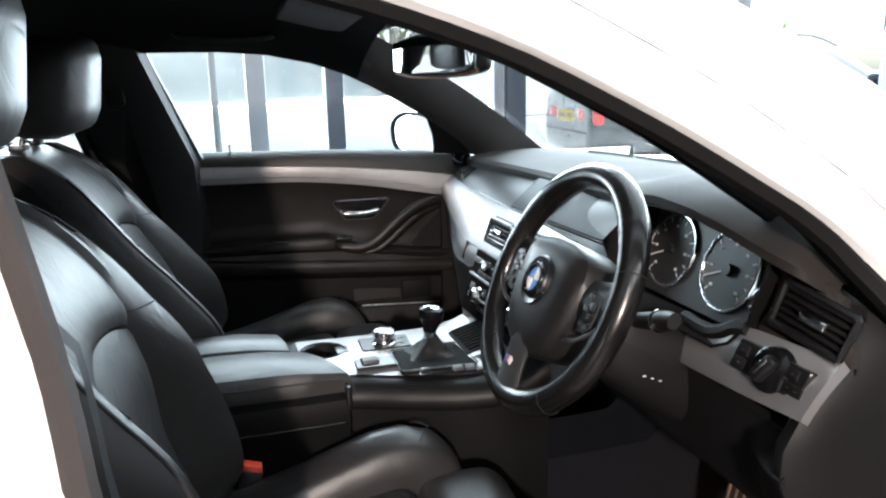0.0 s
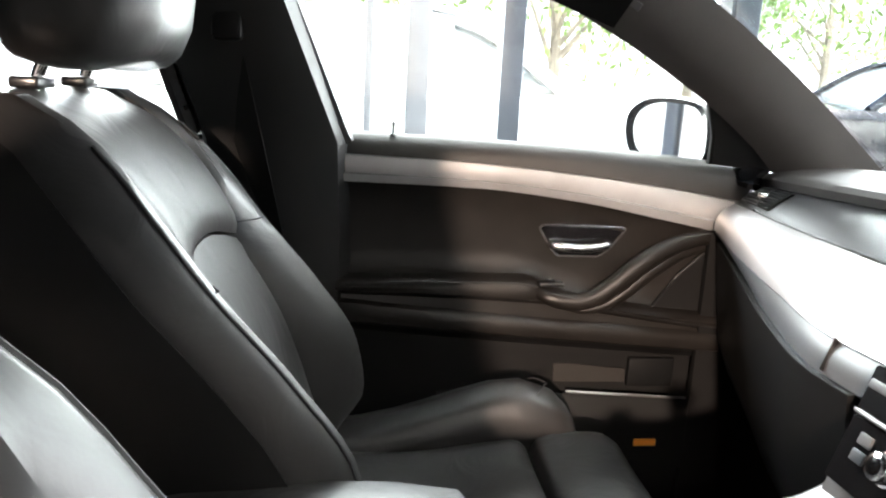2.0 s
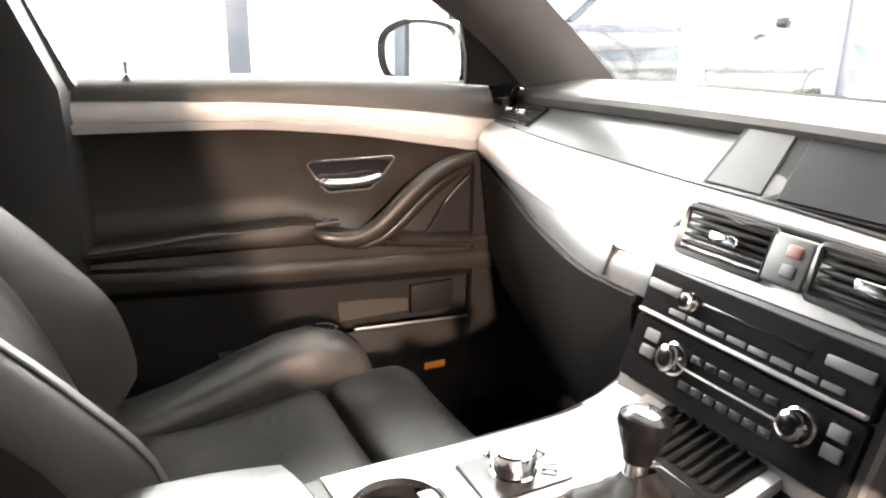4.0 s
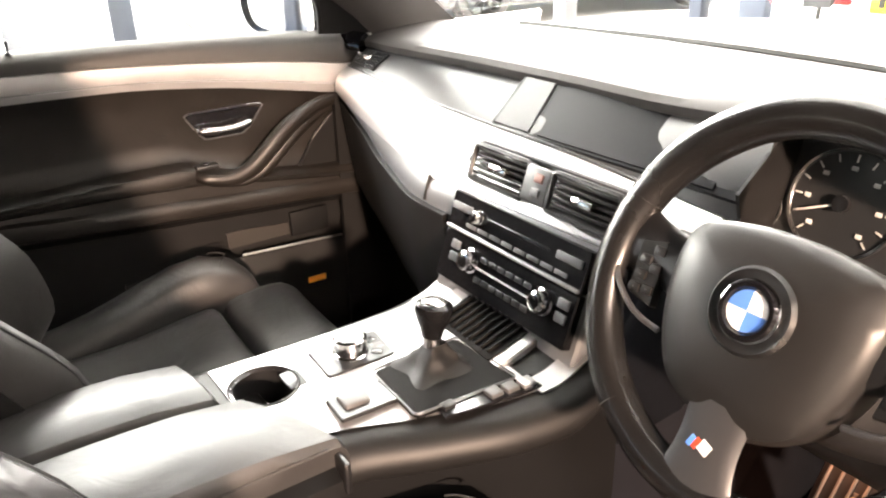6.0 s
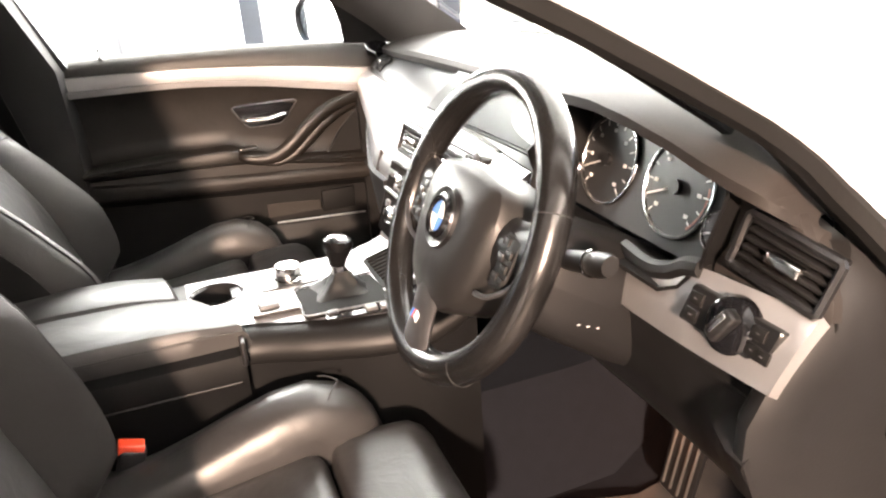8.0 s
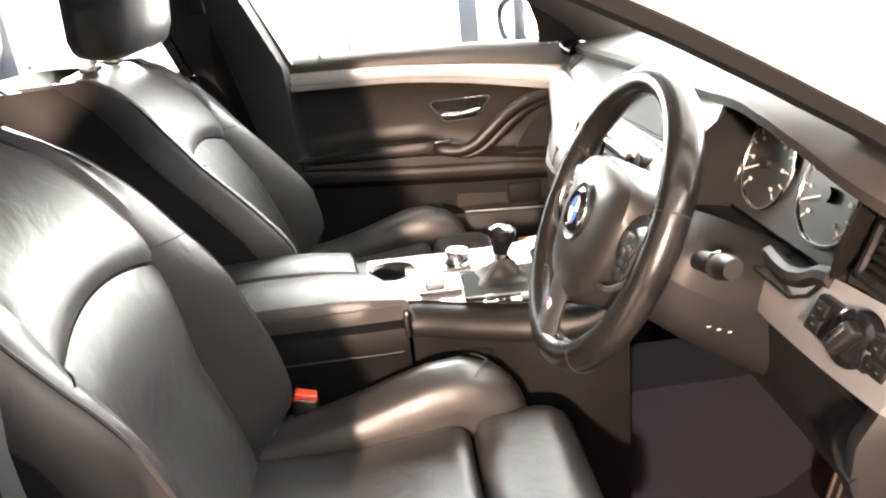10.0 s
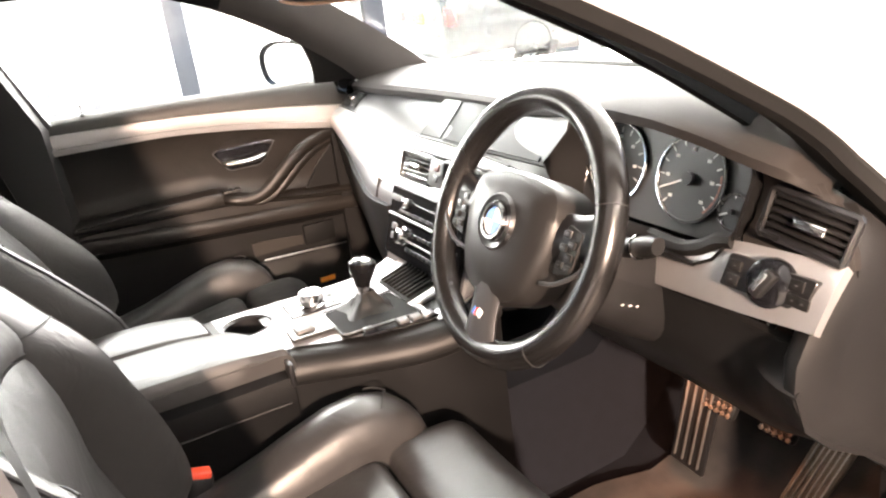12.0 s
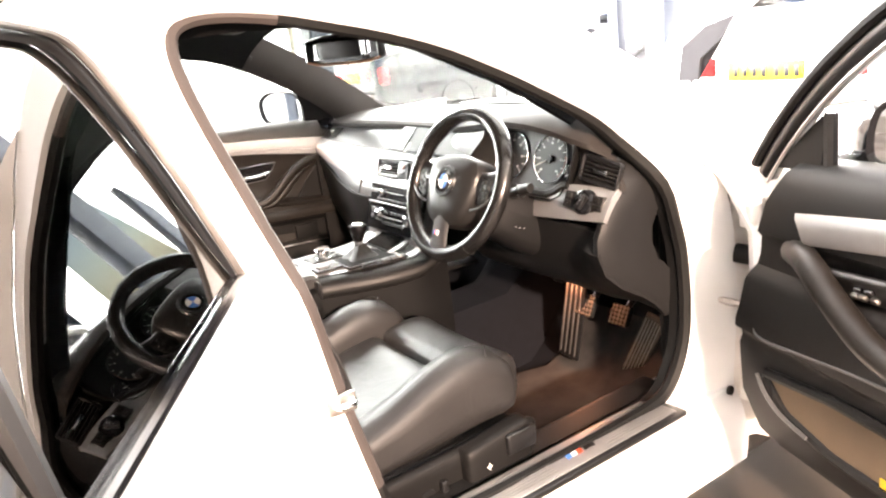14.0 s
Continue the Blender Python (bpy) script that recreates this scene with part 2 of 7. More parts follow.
def tube(points, r, n=10, closed=False, bm=None, flat=1.0, up=None):
    """A round bar along points; r one radius or one a point; flat squeezes it along up."""
    b = bm or bmesh.new()
    pts = [Vector(p) for p in points]
    k = len(pts)
    rings = []
    last = None
    for i, p in enumerate(pts):
        t = (pts[(i + 1) % k] - pts[i - 1]) if closed or 0 < i < k - 1 else (pts[1] - pts[0] if i == 0 else pts[-1] - pts[-2])
        t.normalize()
        if up is not None:
            s = t.cross(Vector(up)).normalized()
        elif last is None:
            s = t.orthogonal().normalized()
        else:
            s = (last - t * last.dot(t)).normalized()
        last = s
        w = s.cross(t)
        rr = r[i] if isinstance(r, (list, tuple)) else r
        rings.append([b.verts.new(p + s * rr * math.cos(a) + w * rr * flat * math.sin(a)) for a in (2 * math.pi * j / n for j in range(n))])
    for i in range(k if closed else k - 1):
        A, B = rings[i], rings[(i + 1) % k]
        for j in range(n):
            b.faces.new((A[j], A[(j + 1) % n], B[(j + 1) % n], B[j]))
    if not closed:
        b.faces.new(rings[0][::-1])
        b.faces.new(rings[-1])
    return b


def smooth_path(points, n=6, closed=False):
    """Catmull-Rom through the points."""
    p = [Vector(q) for q in points]
    k = len(p)
    out = []
    for i in range(k if closed else k - 1):
        a = p[i - 1] if closed or i else p[0]
        b, c = p[i], p[(i + 1) % k]
        d = p[(i + 2) % k] if closed or i + 2 < k else p[-1]
        for j in range(n):
            t = j / n
            out.append(0.5 * (2 * b + (c - a) * t + (2 * a - 5 * b + 4 * c - d) * t * t + (3 * b - a - 3 * c + d) * t ** 3))
    if not closed:
        out.append(p[-1])
    return out


def sheet(rows, thick=0.0, bm=None, way=None):
    """A skin over rows of points, given thickness along its normal or along way."""
    b = bm or bmesh.new()
    g = [[Vector(p) for p in r] for r in rows]
    n, m = len(g), len(g[0])
    def normal(i, j):
        du = g[min(i + 1, n - 1)][j] - g[max(i - 1, 0)][j]
        dv = g[i][min(j + 1, m - 1)] - g[i][max(j - 1, 0)]
        c = du.cross(dv)
        return c.normalized() if c.length > 1e-12 else Vector((0, 0, 1))
    top = [[b.verts.new(g[i][j]) for j in range(m)] for i in range(n)]
    for i in range(n - 1):
        for j in range(m - 1):
            b.faces.new((top[i][j], top[i + 1][j], top[i + 1][j + 1], top[i][j + 1]))
    if thick:
        w = Vector(way) if way else None
        low = [[b.verts.new(g[i][j] + (w if w else normal(i, j)) * thick) for j in range(m)] for i in range(n)]
        for i in range(n - 1):
            for j in range(m - 1):
                b.faces.new((low[i][j], low[i][j + 1], low[i + 1][j + 1], low[i + 1][j]))
        edge = [(0, j) for j in range(m)] + [(i, m - 1) for i in range(1, n)] + [(n - 1, j) for j in range(m - 2, -1, -1)] + [(i, 0) for i in range(n - 2, 0, -1)]
        for k in range(len(edge)):
            (i, j), (p, q) = edge[k], edge[(k + 1) % len(edge)]
            b.faces.new((top[i][j], top[p][q], low[p][q], low[i][j]))
    return b


def disc(c, axis, r, depth, n=32, bm=None, bevel=0.0):
    """A turned disc; axis points out of its front face, which lies at c."""
    prof = [(0, 0), (r - bevel, 0), (r, -bevel), (r, -depth), (0, -depth)]
    return turned(c, axis, prof, n, bm)


def turned(c, axis, profile, n=32, bm=None):
    """A turned solid: profile of (radius, height along axis)."""
    b = bm or bmesh.new()
    a = Vector(axis).normalized()
    s = a.orthogonal().normalized()
    w = a.cross(s)
    c = Vector(c)
    rings = []
    for r, hh in profile:
        if r < 1e-7:
            rings.append([b.verts.new(c + a * hh)])
        else:
            rings.append([b.verts.new(c + a * hh + (s * math.cos(t) + w * math.sin(t)) * r) for t in (2 * math.pi * k / n for k in range(n))])
    for A, B in zip(rings, rings[1:]):
        if len(A) == 1 and len(B) == 1:
            continue
        for k in range(n):
            q = (k + 1) % n
            if len(A) == 1:
                b.faces.new((A[0], B[k], B[q]))
            elif len(B) == 1:
                b.faces.new((A[k], B[0], A[q]))
            else:
                b.faces.new((A[k], B[k], B[q], A[q]))
    return b


def ring(c, axis, r, tube_r, n=40, m=8, bm=None):
    a = Vector(axis).normalized()
    s = a.orthogonal().normalized()
    w = a.cross(s)
    return tube([Vector(c) + (s * math.cos(t) + w * math.sin(t)) * r for t in (2 * math.pi * k / n for k in range(n))], tube_r, m, True, bm, up=a)


def plate(outline, depth, m, hole=None, bm=None, bevel=0.0):
    """A flat plate: outline (u, v) counter-clockwise, thick along -z of m, with an edge rounded by bevel."""
    b = bm or bmesh.new()
    pts = [Vector((u, v, 0)) for u, v in outline]
    c = sum(pts, Vector()) / len(pts)
    if bevel:
        inner = [p + (c - p).normalized() * bevel for p in pts]
        rows = [inner, [p - Vector((0, 0, bevel)) for p in pts], [p - Vector((0, 0, depth)) for p in pts]]
    else:
        rows = [pts, [p - Vector((0, 0, depth)) for p in pts]]
    vr = [[b.verts.new(m @ p) for p in r] for r in rows]
    k = len(pts)
    b.faces.new(vr[0])
    b.faces.new(vr[-1][::-1])
    for A, B in zip(vr, vr[1:]):
        for i in range(k):
            b.faces.new((A[i], B[i], B[(i + 1) % k], A[(i + 1) % k]))
    bmesh.ops.triangulate(b, faces=[f for f in b.faces if len(f.verts) > 4])
    return b


def axes(o, u, v):
    """A frame at o with x along u, y near v, z out of both."""
    u = Vector(u).normalized()
    n = u.cross(Vector(v)).normalized()
    v = n.cross(u)
    m = Matrix((u, v, n)).transposed().to_4x4()
    m.translation = o
    return m


def lerp_table(tab, y):
    """tab: rows of (key, a, b, ...), keys rising; the row at key y, on a smooth curve through them."""
    if y <= tab[0][0]:
        return tab[0][1:]
    if y >= tab[-1][0]:
        return tab[-1][1:]
    i = max(k for k in range(len(tab) - 1) if tab[k][0] <= y)
    p, q = tab[i], tab[i + 1]
    h = q[0] - p[0]
    t = (y - p[0]) / h
    out = []
    for c in range(1, len(p)):
        d = (q[c] - p[c]) / h
        d0 = d1 = d
        if i > 0:
            e = (p[c] - tab[i - 1][c]) / (p[0] - tab[i - 1][0])
            d0 = 0.0 if e * d <= 0 else 2 * e * d / (e + d)
        if i + 2 < len(tab):
            e = (tab[i + 2][c] - q[c]) / (tab[i + 2][0] - q[0])
            d1 = 0.0 if e * d <= 0 else 2 * e * d / (e + d)
        out.append((2 * t ** 3 - 3 * t * t + 1) * p[c] + (t ** 3 - 2 * t * t + t) * h * d0 + (3 * t * t - 2 * t ** 3) * q[c] + (t ** 3 - t * t) * h * d1)
    return tuple(out)


def span(a, b, n):
    return [a + (b - a) * k / n for k in range(n + 1)]

# ---- the car's shell: x ahead, y to the passenger's side, z up ----
def side_y(z):
    k = min(1.0, max(0.0, (z - 0.85) / 0.15))
    return -0.77 + 0.03 * k * k * (3 - 2 * k) + max(0.0, z - 0.9) * 0.34


FRAME = [  # door opening (x, z) and the outer edge of the painted frame beside it
    (-0.405, 0.44, -0.62, 0.30), (-0.423, 0.492, -0.645, 0.49), (-0.456, 0.638, -0.67, 0.64), (-0.472, 0.717, -0.685, 0.72), (-0.492, 0.839, -0.70, 0.84), (-0.509, 0.933, -0.72, 0.94),
    (-0.528, 1.011, -0.74, 1.02), (-0.548, 1.088, -0.76, 1.10), (-0.566, 1.160, -0.78, 1.18), (-0.577, 1.222, -0.80, 1.26), (-0.577, 1.262, -0.79, 1.325), (-0.568, 1.284, -0.74, 1.362),
    (-0.548, 1.297, -0.68, 1.382), (-0.515, 1.303, -0.60, 1.39), (-0.466, 1.301, -0.50, 1.392), (-0.399, 1.291, -0.40, 1.383), (-0.325, 1.273, -0.30, 1.364), (-0.215, 1.243, -0.19, 1.325),
    (-0.105, 1.203, -0.08, 1.275), (0.005, 1.148, 0.03, 1.218), (0.06, 1.117, 0.10, 1.180), (0.12, 1.081, 0.165, 1.138), (0.19, 1.035, 0.245, 1.082), (0.258, 0.968, 0.335, 1.010),
    (0.308, 0.889, 0.40, 0.935), (0.336, 0.803, 0.445, 0.82), (0.356, 0.721, 0.462, 0.72), (0.361, 0.586, 0.465, 0.56), (0.344, 0.500, 0.455, 0.44), (0.300, 0.432, 0.45, 0.33),
    (0.25, 0.408, 0.44, 0.24), (0.15, 0.402, 0.20, 0.215), (0.0, 0.400, 0.0, 0.215), (-0.15, 0.400, -0.15, 0.215), (-0.28, 0.402, -0.32, 0.215), (-0.37, 0.410, -0.55, 0.225)]
both = list(zip(smooth_path([(a, b, 0) for a, b, c, d in FRAME], 3, True), smooth_path([(c, d, 0) for a, b, c, d in FRAME], 3, True)))
loop = [(p.x, p.y) for p, q in both]
rim = {(p.x, p.y): (q.x, q.y) for p, q in both}


def outer_point(x, z):
    return rim[(x, z)]


car = thing_w("car", "white saloon car with open doors on one side", "car", at=(0, 0, 0))
rows = [[], [], [], []]
for x, z in loop + loop[:1]:
    ox, oz = outer_point(x, z)
    y = side_y(z)
    rows[0].append((x, y + 0.035, z))
    rows[1].append((x, y, z))
    rows[2].append((x + (ox - x) * 0.12, y - 0.012, z + (oz - z) * 0.12))
    yo = side_y(oz) - 0.045 if oz < 0.9 else side_y(oz) - 0.045 * max(0, (1.0 - oz) / 0.1) + 0.015
    rows[3].append((ox, yo, oz))
part("side_frame", sheet(rows), WHITE_PAINT, car, "white painted door frame and pillars")
front_run = [k for k, (x, z) in enumerate(loop) if z < 0.55 or x > -0.42]
rear_run = [k for k, (x, z) in enumerate(loop) if not (z < 0.55 or x > -0.42)]
front_run = [k for k in front_run if k > rear_run[-1]] + [k for k in front_run if k < rear_run[0]]
# The run up the middle pillar is coloured paler than the rest.
for run, skin, lab in ((front_run, RUBBER, "black rubber seal round the door opening"), ([rear_run[0] - 1] * (rear_run[0] > 0) + rear_run + [rear_run[-1] + 1], SEAL_TAUPE, "paler taupe rubber seal on the pillar")):
    part("door_seal", tube([(loop[k][0], side_y(loop[k][1]) + 0.010, loop[k][1] + (0.003 if loop[k][1] > 1.0 else 0)) for k in run], 0.015, 8), skin, car, lab)
inner = [[(x + (0.018 * (z < 1.0) if x < -0.4 else -0.010 if x > 0.1 else 0), side_y(z) + 0.02 + 0.012 * k, z + (0.003 if z > 1.0 else 0)) for x, z in loop + loop[:1]] for k in range(3)]
part("opening_trim", sheet(inner), RUBBER, car, "dark inner trim of the door opening")

# painted pillar between the doors, down to the sill and back round the rear opening
rear_edge = [(-0.66, 0.30), (-0.69, 0.60), (-0.71, 0.86), (-0.735, 1.0), (-0.76, 1.12), (-0.79, 1.24), (-0.85, 1.30), (-1.0, 1.32), (-1.3, 1.31), (-1.6, 1.24), (-1.8, 1.12)]
back = [[(x, side_y(z) + 0.12, z) for x, z in rear_edge], [(x, side_y(z) + 0.01, z) for x, z in rear_edge],
        [(x + (0.03 if z < 1.28 else 0), side_y(z) - 0.012, z + (0.02 if z > 1.28 else 0)) for x, z in rear_edge],
        [(x + (0.06 if z < 1.28 else 0.02), side_y(z) + 0.005, z + (0.07 if z > 1.28 else 0.0)) for x, z in rear_edge]]
part("rear_opening_frame", sheet(back), WHITE_PAINT, car, "white painted rear door frame")
part("rear_door_seal", tube([(p.x - 0.012, side_y(p.y) + 0.02, p.y - (0.012 if p.y > 1.28 else 0)) for p in smooth_path([(x, z, 0) for x, z in rear_edge], 4)], 0.013, 8), RUBBER, car)

# roof, headliner
def roof_z(x, y):
    return 1.435 - 0.085 * (abs(y) / 0.60) ** 2.2 - 0.075 * max(0, (x + 0.35) / 0.35) ** 2 * (x > -0.35) - 0.05 * max(0, (-0.9 - x)) ** 1.5
rx = span(-2.0, -0.02, 18)
part("roof", sheet([[(x, y, roof_z(x, y)) for y in span(-0.555, 0.62, 14)] for x in rx], -0.012), WHITE_PAINT, car, "white painted roof panel")
part("headliner", sheet([[(x, y, roof_z(x, y) - 0.055 - 0.03 * (abs(y) / 0.62) ** 4) for y in span(-0.555, 0.63, 14)] for x in rx], 0.01), HEADLINER, car, "dark fabric headliner")

# windscreen and pillar trims
def screen_pt(u, v):
    """u from the driver's edge (-1) to the passenger's (1), v from base to header."""
    xb, yb, zb = 0.665 - 0.105 * u * u, 0.735 * u, 0.978 - 0.004 * u * u
    xt, yt, zt = 0.05 - 0.065 * u * u, 0.585 * u, 1.352 - 0.03 * u * u
    bulge = 0.03 * math.sin(math.pi * v) * (1 - 0.5 * u * u)
    return Vector((xb + (xt - xb) * v + bulge * 0.5, yb + (yt - yb) * v, zb + (zt - zb) * v + bulge))
glass = part("windscreen", sheet([[screen_pt(u, v) for u in span(-1, 1, 20)] for v in span(0, 1, 10)], 0.004), GLASS, car, "clear windscreen glass")
glass.visible_shadow = False
part("screen_frit", sheet([[screen_pt(u, v) + Vector((-0.004, 0, -0.006)) for u in span(-0.98, 0.98, 20)] for v in (0, 0.01, 0.02)]), GLOSS, car, "black band at the foot of the windscreen")
part("header_trim", sheet([[screen_pt(u, 1.0) + Vector((dx, 0, dz)) for u in span(-1, 1, 16)] for dx, dz in ((0.05, -0.018), (0.0, -0.03), (-0.06, -0.025), (-0.10, 0.02))], 0.006), HEADLINER, car)

SCREEN_EDGE = [screen_pt(1, v) for v in span(0, 1, 8)]
WINDOW_EDGE = [(0.34, 0.73, 0.975), (0.29, 0.718, 1.02), (0.235, 0.706, 1.06), (0.175, 0.696, 1.10), (0.10, 0.684, 1.143), (0.03, 0.672, 1.180), (-0.06, 0.657, 1.220), (-0.15, 0.646, 1.253), (-0.27, 0.634, 1.286)]
DOOR_EDGE = [Vector((x - 0.035, -side_y(z) - 0.080, z - 0.05)) for x, z in ((0.40, 0.935), (0.325, 1.010), (0.245, 1.082), (0.165, 1.138), (0.10, 1.180), (0.03, 1.218), (-0.08, 1.275), (-0.19, 1.325), (-0.30, 1.360))]
for sgn, who in ((1, "passenger"), (-1, "driver")):
    rows = []
    for g, w in zip(SCREEN_EDGE, WINDOW_EDGE):
        a, b = Vector((g.x, g.y, g.z)), Vector(w)
        if sgn < 0:
            b = DOOR_EDGE[len(rows)]
            a = a + Vector((-0.02, -0.06, -0.03))
        row = []
        for t in span(0, 1, 6):
            p = a.lerp(b, t)
            p += Vector((-0.03, -0.022, 0.0)) * math.sin(math.pi * t)
            row.append((p.x - 0.008, sgn * p.y, p.z - 0.008))
        rows.append(row)
    # Driver's trim takes the headliner's near-black: shade put into its colour.
    pillar = part("pillar_trim", sheet(rows, 0.006), TRIM_GREY if sgn > 0 else HEADLINER, car, "textured windscreen pillar trim")
    if sgn > 0:
        c = SCREEN_EDGE[6].lerp(Vector(WINDOW_EDGE[6]), 0.52)
        part("airbag_label", rbox((c.x - 0.042, c.y - 0.031, c.z - 0.006), (0.022, 0.0015, 0.006), 0.001, 1, pose(0, 0, 0, 25, 28, -12)), FOIL, car, "small embossed label")
    # roof rail trim from the pillar back over the doors
    rail = []
    for x, z in ((-0.30, 1.292), (-0.45, 1.297), (-0.60, 1.295), (-0.9, 1.29), (-1.25, 1.27), (-1.6, 1.20)):
        y = (0.632 if sgn > 0 else 0.56) - (0.02 if x < -0.5 else 0)
        rail.append([(x, sgn * (y + 0.02), z + 0.004), (x, sgn * (y - 0.012), z - 0.012), (x, sgn * (y - 0.05), z + 0.015), (x, sgn * (y - 0.09), z + 0.06)])
    part("roof_rail_trim", sheet(rail, 0.008), HEADLINER, car)
part("grab_handle", tube(smooth_path([(-0.45, 0.57, 1.315), (-0.43, 0.54, 1.285), (-0.33, 0.535, 1.28), (-0.24, 0.54, 1.285), (-0.22, 0.57, 1.31)], 5), 0.009, 8), PLASTIC, car)

# outer skin of the driver's windscreen pillar, wing and bonnet
edge = [screen_pt(-1, v) for v in span(0, 1, 8)]
out_w = [(0.40, 0.935), (0.325, 1.010), (0.245, 1.082), (0.165, 1.138), (0.10, 1.180), (0.03, 1.218), (-0.08, 1.275), (-0.19, 1.325), (-0.30, 1.360)]
rows = [[tuple(Vector((0.70, -0.775, 0.925)).lerp(Vector((0.50, -0.785, 0.86)), t)) for t in span(0, 1, 5)]]
for g, (x, z) in zip(edge, out_w):
    b = Vector((x, side_y(z) + 0.013, z))
    a = Vector((g.x, g.y, g.z + 0.004))
    rows.append([tuple(a.lerp(b, t) + Vector((0.004, -0.006, 0.008)) * math.sin(math.pi * t)) for t in span(0, 1, 5)])
part("windscreen_pillar", sheet(rows, 0.006), WHITE_PAINT, car, "white painted windscreen pillar")
wing = []
for x in span(0.385, 2.35, 14):
    t = (x - 0.385) / 2.0
    top = 0.950 - 0.16 * t ** 1.3
    wing.append([(x + 0.10 * (1 - k), y, z) for k, (y, z) in zip((1, 1, 0.8, 0.5, 0.3), ((-0.66 + 0.02 * t if x > 0.66 else -0.752, top + 0.012), (-0.765, top), (-0.83, top - 0.06), (-0.875, top - 0.18), (-0.87, top - 0.45)))])
part("front_wing", sheet(wing, 0.01), WHITE_PAINT, car, "white painted front wing")
part("bonnet", sheet([[(x - 0.16 * max(0, x - 1.8) * (y / 0.65) ** 2, y * (1 - 0.14 * max(0, x - 1.6)), 0.955 - 0.16 * ((x - 0.66) / 1.7) ** 1.4 + 0.03 * (1 - (y / 0.68) ** 2) - 0.25 * max(0, x - 2.2) ** 2) for y in span(-0.655, 0.655, 12)] for x in span(0.70, 2.4, 14)], -0.008), WHITE_PAINT, car, "white painted bonnet")
part("front_bumper", sheet([[(2.42 - 0.30 * (y / 0.85) ** 2 - 0.10 * abs(z - 0.5), y, z) for y in span(-0.86, 0.86, 16)] for z in (0.25, 0.38, 0.52, 0.66, 0.80)], -0.012), WHITE_PAINT, car, "white painted front bumper")
part("far_wing", sheet([[(x, y, z - 0.16 * (max(0, x - 0.385) / 2.0) ** 1.3) for x in span(0.62, 2.25, 10)] for y, z in ((0.66, 0.962), (0.765, 0.95), (0.83, 0.89), (0.875, 0.77), (0.87, 0.62))], 0.01), WHITE_PAINT, car, "white painted front wing")
part("boot_lid", sheet([[(x, y, 1.02 - 0.10 * ((-2.0 - x) / 0.6) ** 2 - 0.03 * (y / 0.75) ** 2) for y in span(-0.76, 0.76, 10)] for x in span(-2.62, -1.98, 6)], -0.01), WHITE_PAINT, car, "white painted boot lid")
part("rear_bumper", sheet([[(-2.66 + 0.22 * (y / 0.85) ** 2 - 0.05 * math.sin(4 * (z - 0.2)), y, z) for y in span(-0.86, 0.86, 14)] for z in (0.25, 0.45, 0.62, 0.80, 0.93)], 0.012), WHITE_PAINT, car, "white painted rear bumper")
for sy in (-1, 1):
    part("rear_wing", sheet([[(x, sy * y, z) for x in span(-2.55, -1.72, 8)] for y, z in ((0.865, 0.42), (0.89, 0.62), (0.885, 0.82), (0.84, 0.96), (0.76, 1.01))], 0.01), WHITE_PAINT, car, "white painted rear wing")
    for wx in (1.24, -1.74):
        wc = (wx, sy * 0.785, 0.07 + 0.325)
        tyre = part("wheel", turned(wc, (0, sy, 0), [(0.21, -0.10), (0.30, -0.105), (0.322, -0.085), (0.325, 0.0), (0.322, 0.085), (0.30, 0.105), (0.235, 0.098)], 40), RUBBER, car, "black road wheel")
        part("rim", turned(wc, (0, sy, 0), [(0.235, 0.095), (0.225, 0.08), (0.215, -0.06), (0.06, 0.04), (0.05, 0.07), (0, 0.072)], 40), SPOKE, tyre, "grey alloy rim")
        for k in range(5):
            a = 2 * math.pi * k / 5
            part("rim_spoke", tube([(wc[0] + r * math.cos(a), wc[1] + sy * 0.066, wc[2] + r * math.sin(a)) for r in (0.04, 0.13, 0.222)], [0.030, 0.022, 0.026], 8, flat=0.5, up=(0, 1, 0)), SPOKE, tyre)
part("scuttle", sheet([[(x, y, z) for y in span(-0.70, 0.70, 8)] for x, z in ((0.60, 0.935), (0.66, 0.93), (0.72, 0.945))], -0.01), PLASTIC, car, "black scuttle panel under the windscreen")
for y0, y1 in ((-0.62, 0.05), (-0.05, 0.60)):
    part("wiper", tube([(0.665 - 0.06 * (y / 0.7) ** 2, y, 0.975 + 0.004 * math.cos(4 * y)) for y in span(y0, y1, 8)], 0.008, 6), RUBBER, car)

# passenger's side: outer skin and rear quarter, tailgate, closing the cabin
part("far_side_skin", sheet([[(x, y, z) for x in span(-2.0, 0.9, 10)] for y, z in ((0.87, 0.22), (0.90, 0.5), (0.895, 0.8), (0.85, 0.955))], 0.01), WHITE_PAINT, car)
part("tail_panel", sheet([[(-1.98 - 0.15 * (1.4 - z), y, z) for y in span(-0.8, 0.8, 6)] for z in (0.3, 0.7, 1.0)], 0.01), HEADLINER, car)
part("near_rear_quarter", sheet([[(x, -0.86, z) for x in span(-2.1, -1.75, 3)] for z in (0.25, 0.6, 1.0)], 0.01), WHITE_PAINT, car)
rg = part("rear_screen", sheet([[(-2.0 - 0.1 * (1.35 - z), y, z) for y in span(-0.55, 0.55, 6)] for z in (1.0, 1.2, 1.36)], 0.004), TINT, car, "tinted rear window glass")
rg.visible_shadow = False
for x0, x1, z0, z1 in ((-1.98, -1.78, 0.98, 1.30),):
    part("rear_pillar_trim", sheet([[(x0, 0.66, z0), (x1 - 0.15 * 0, 0.72, z0)], [(x0 + 0.1, 0.60, z1), (x1 - 0.12, 0.64, z1)]], 0.02), HEADLINER, car)

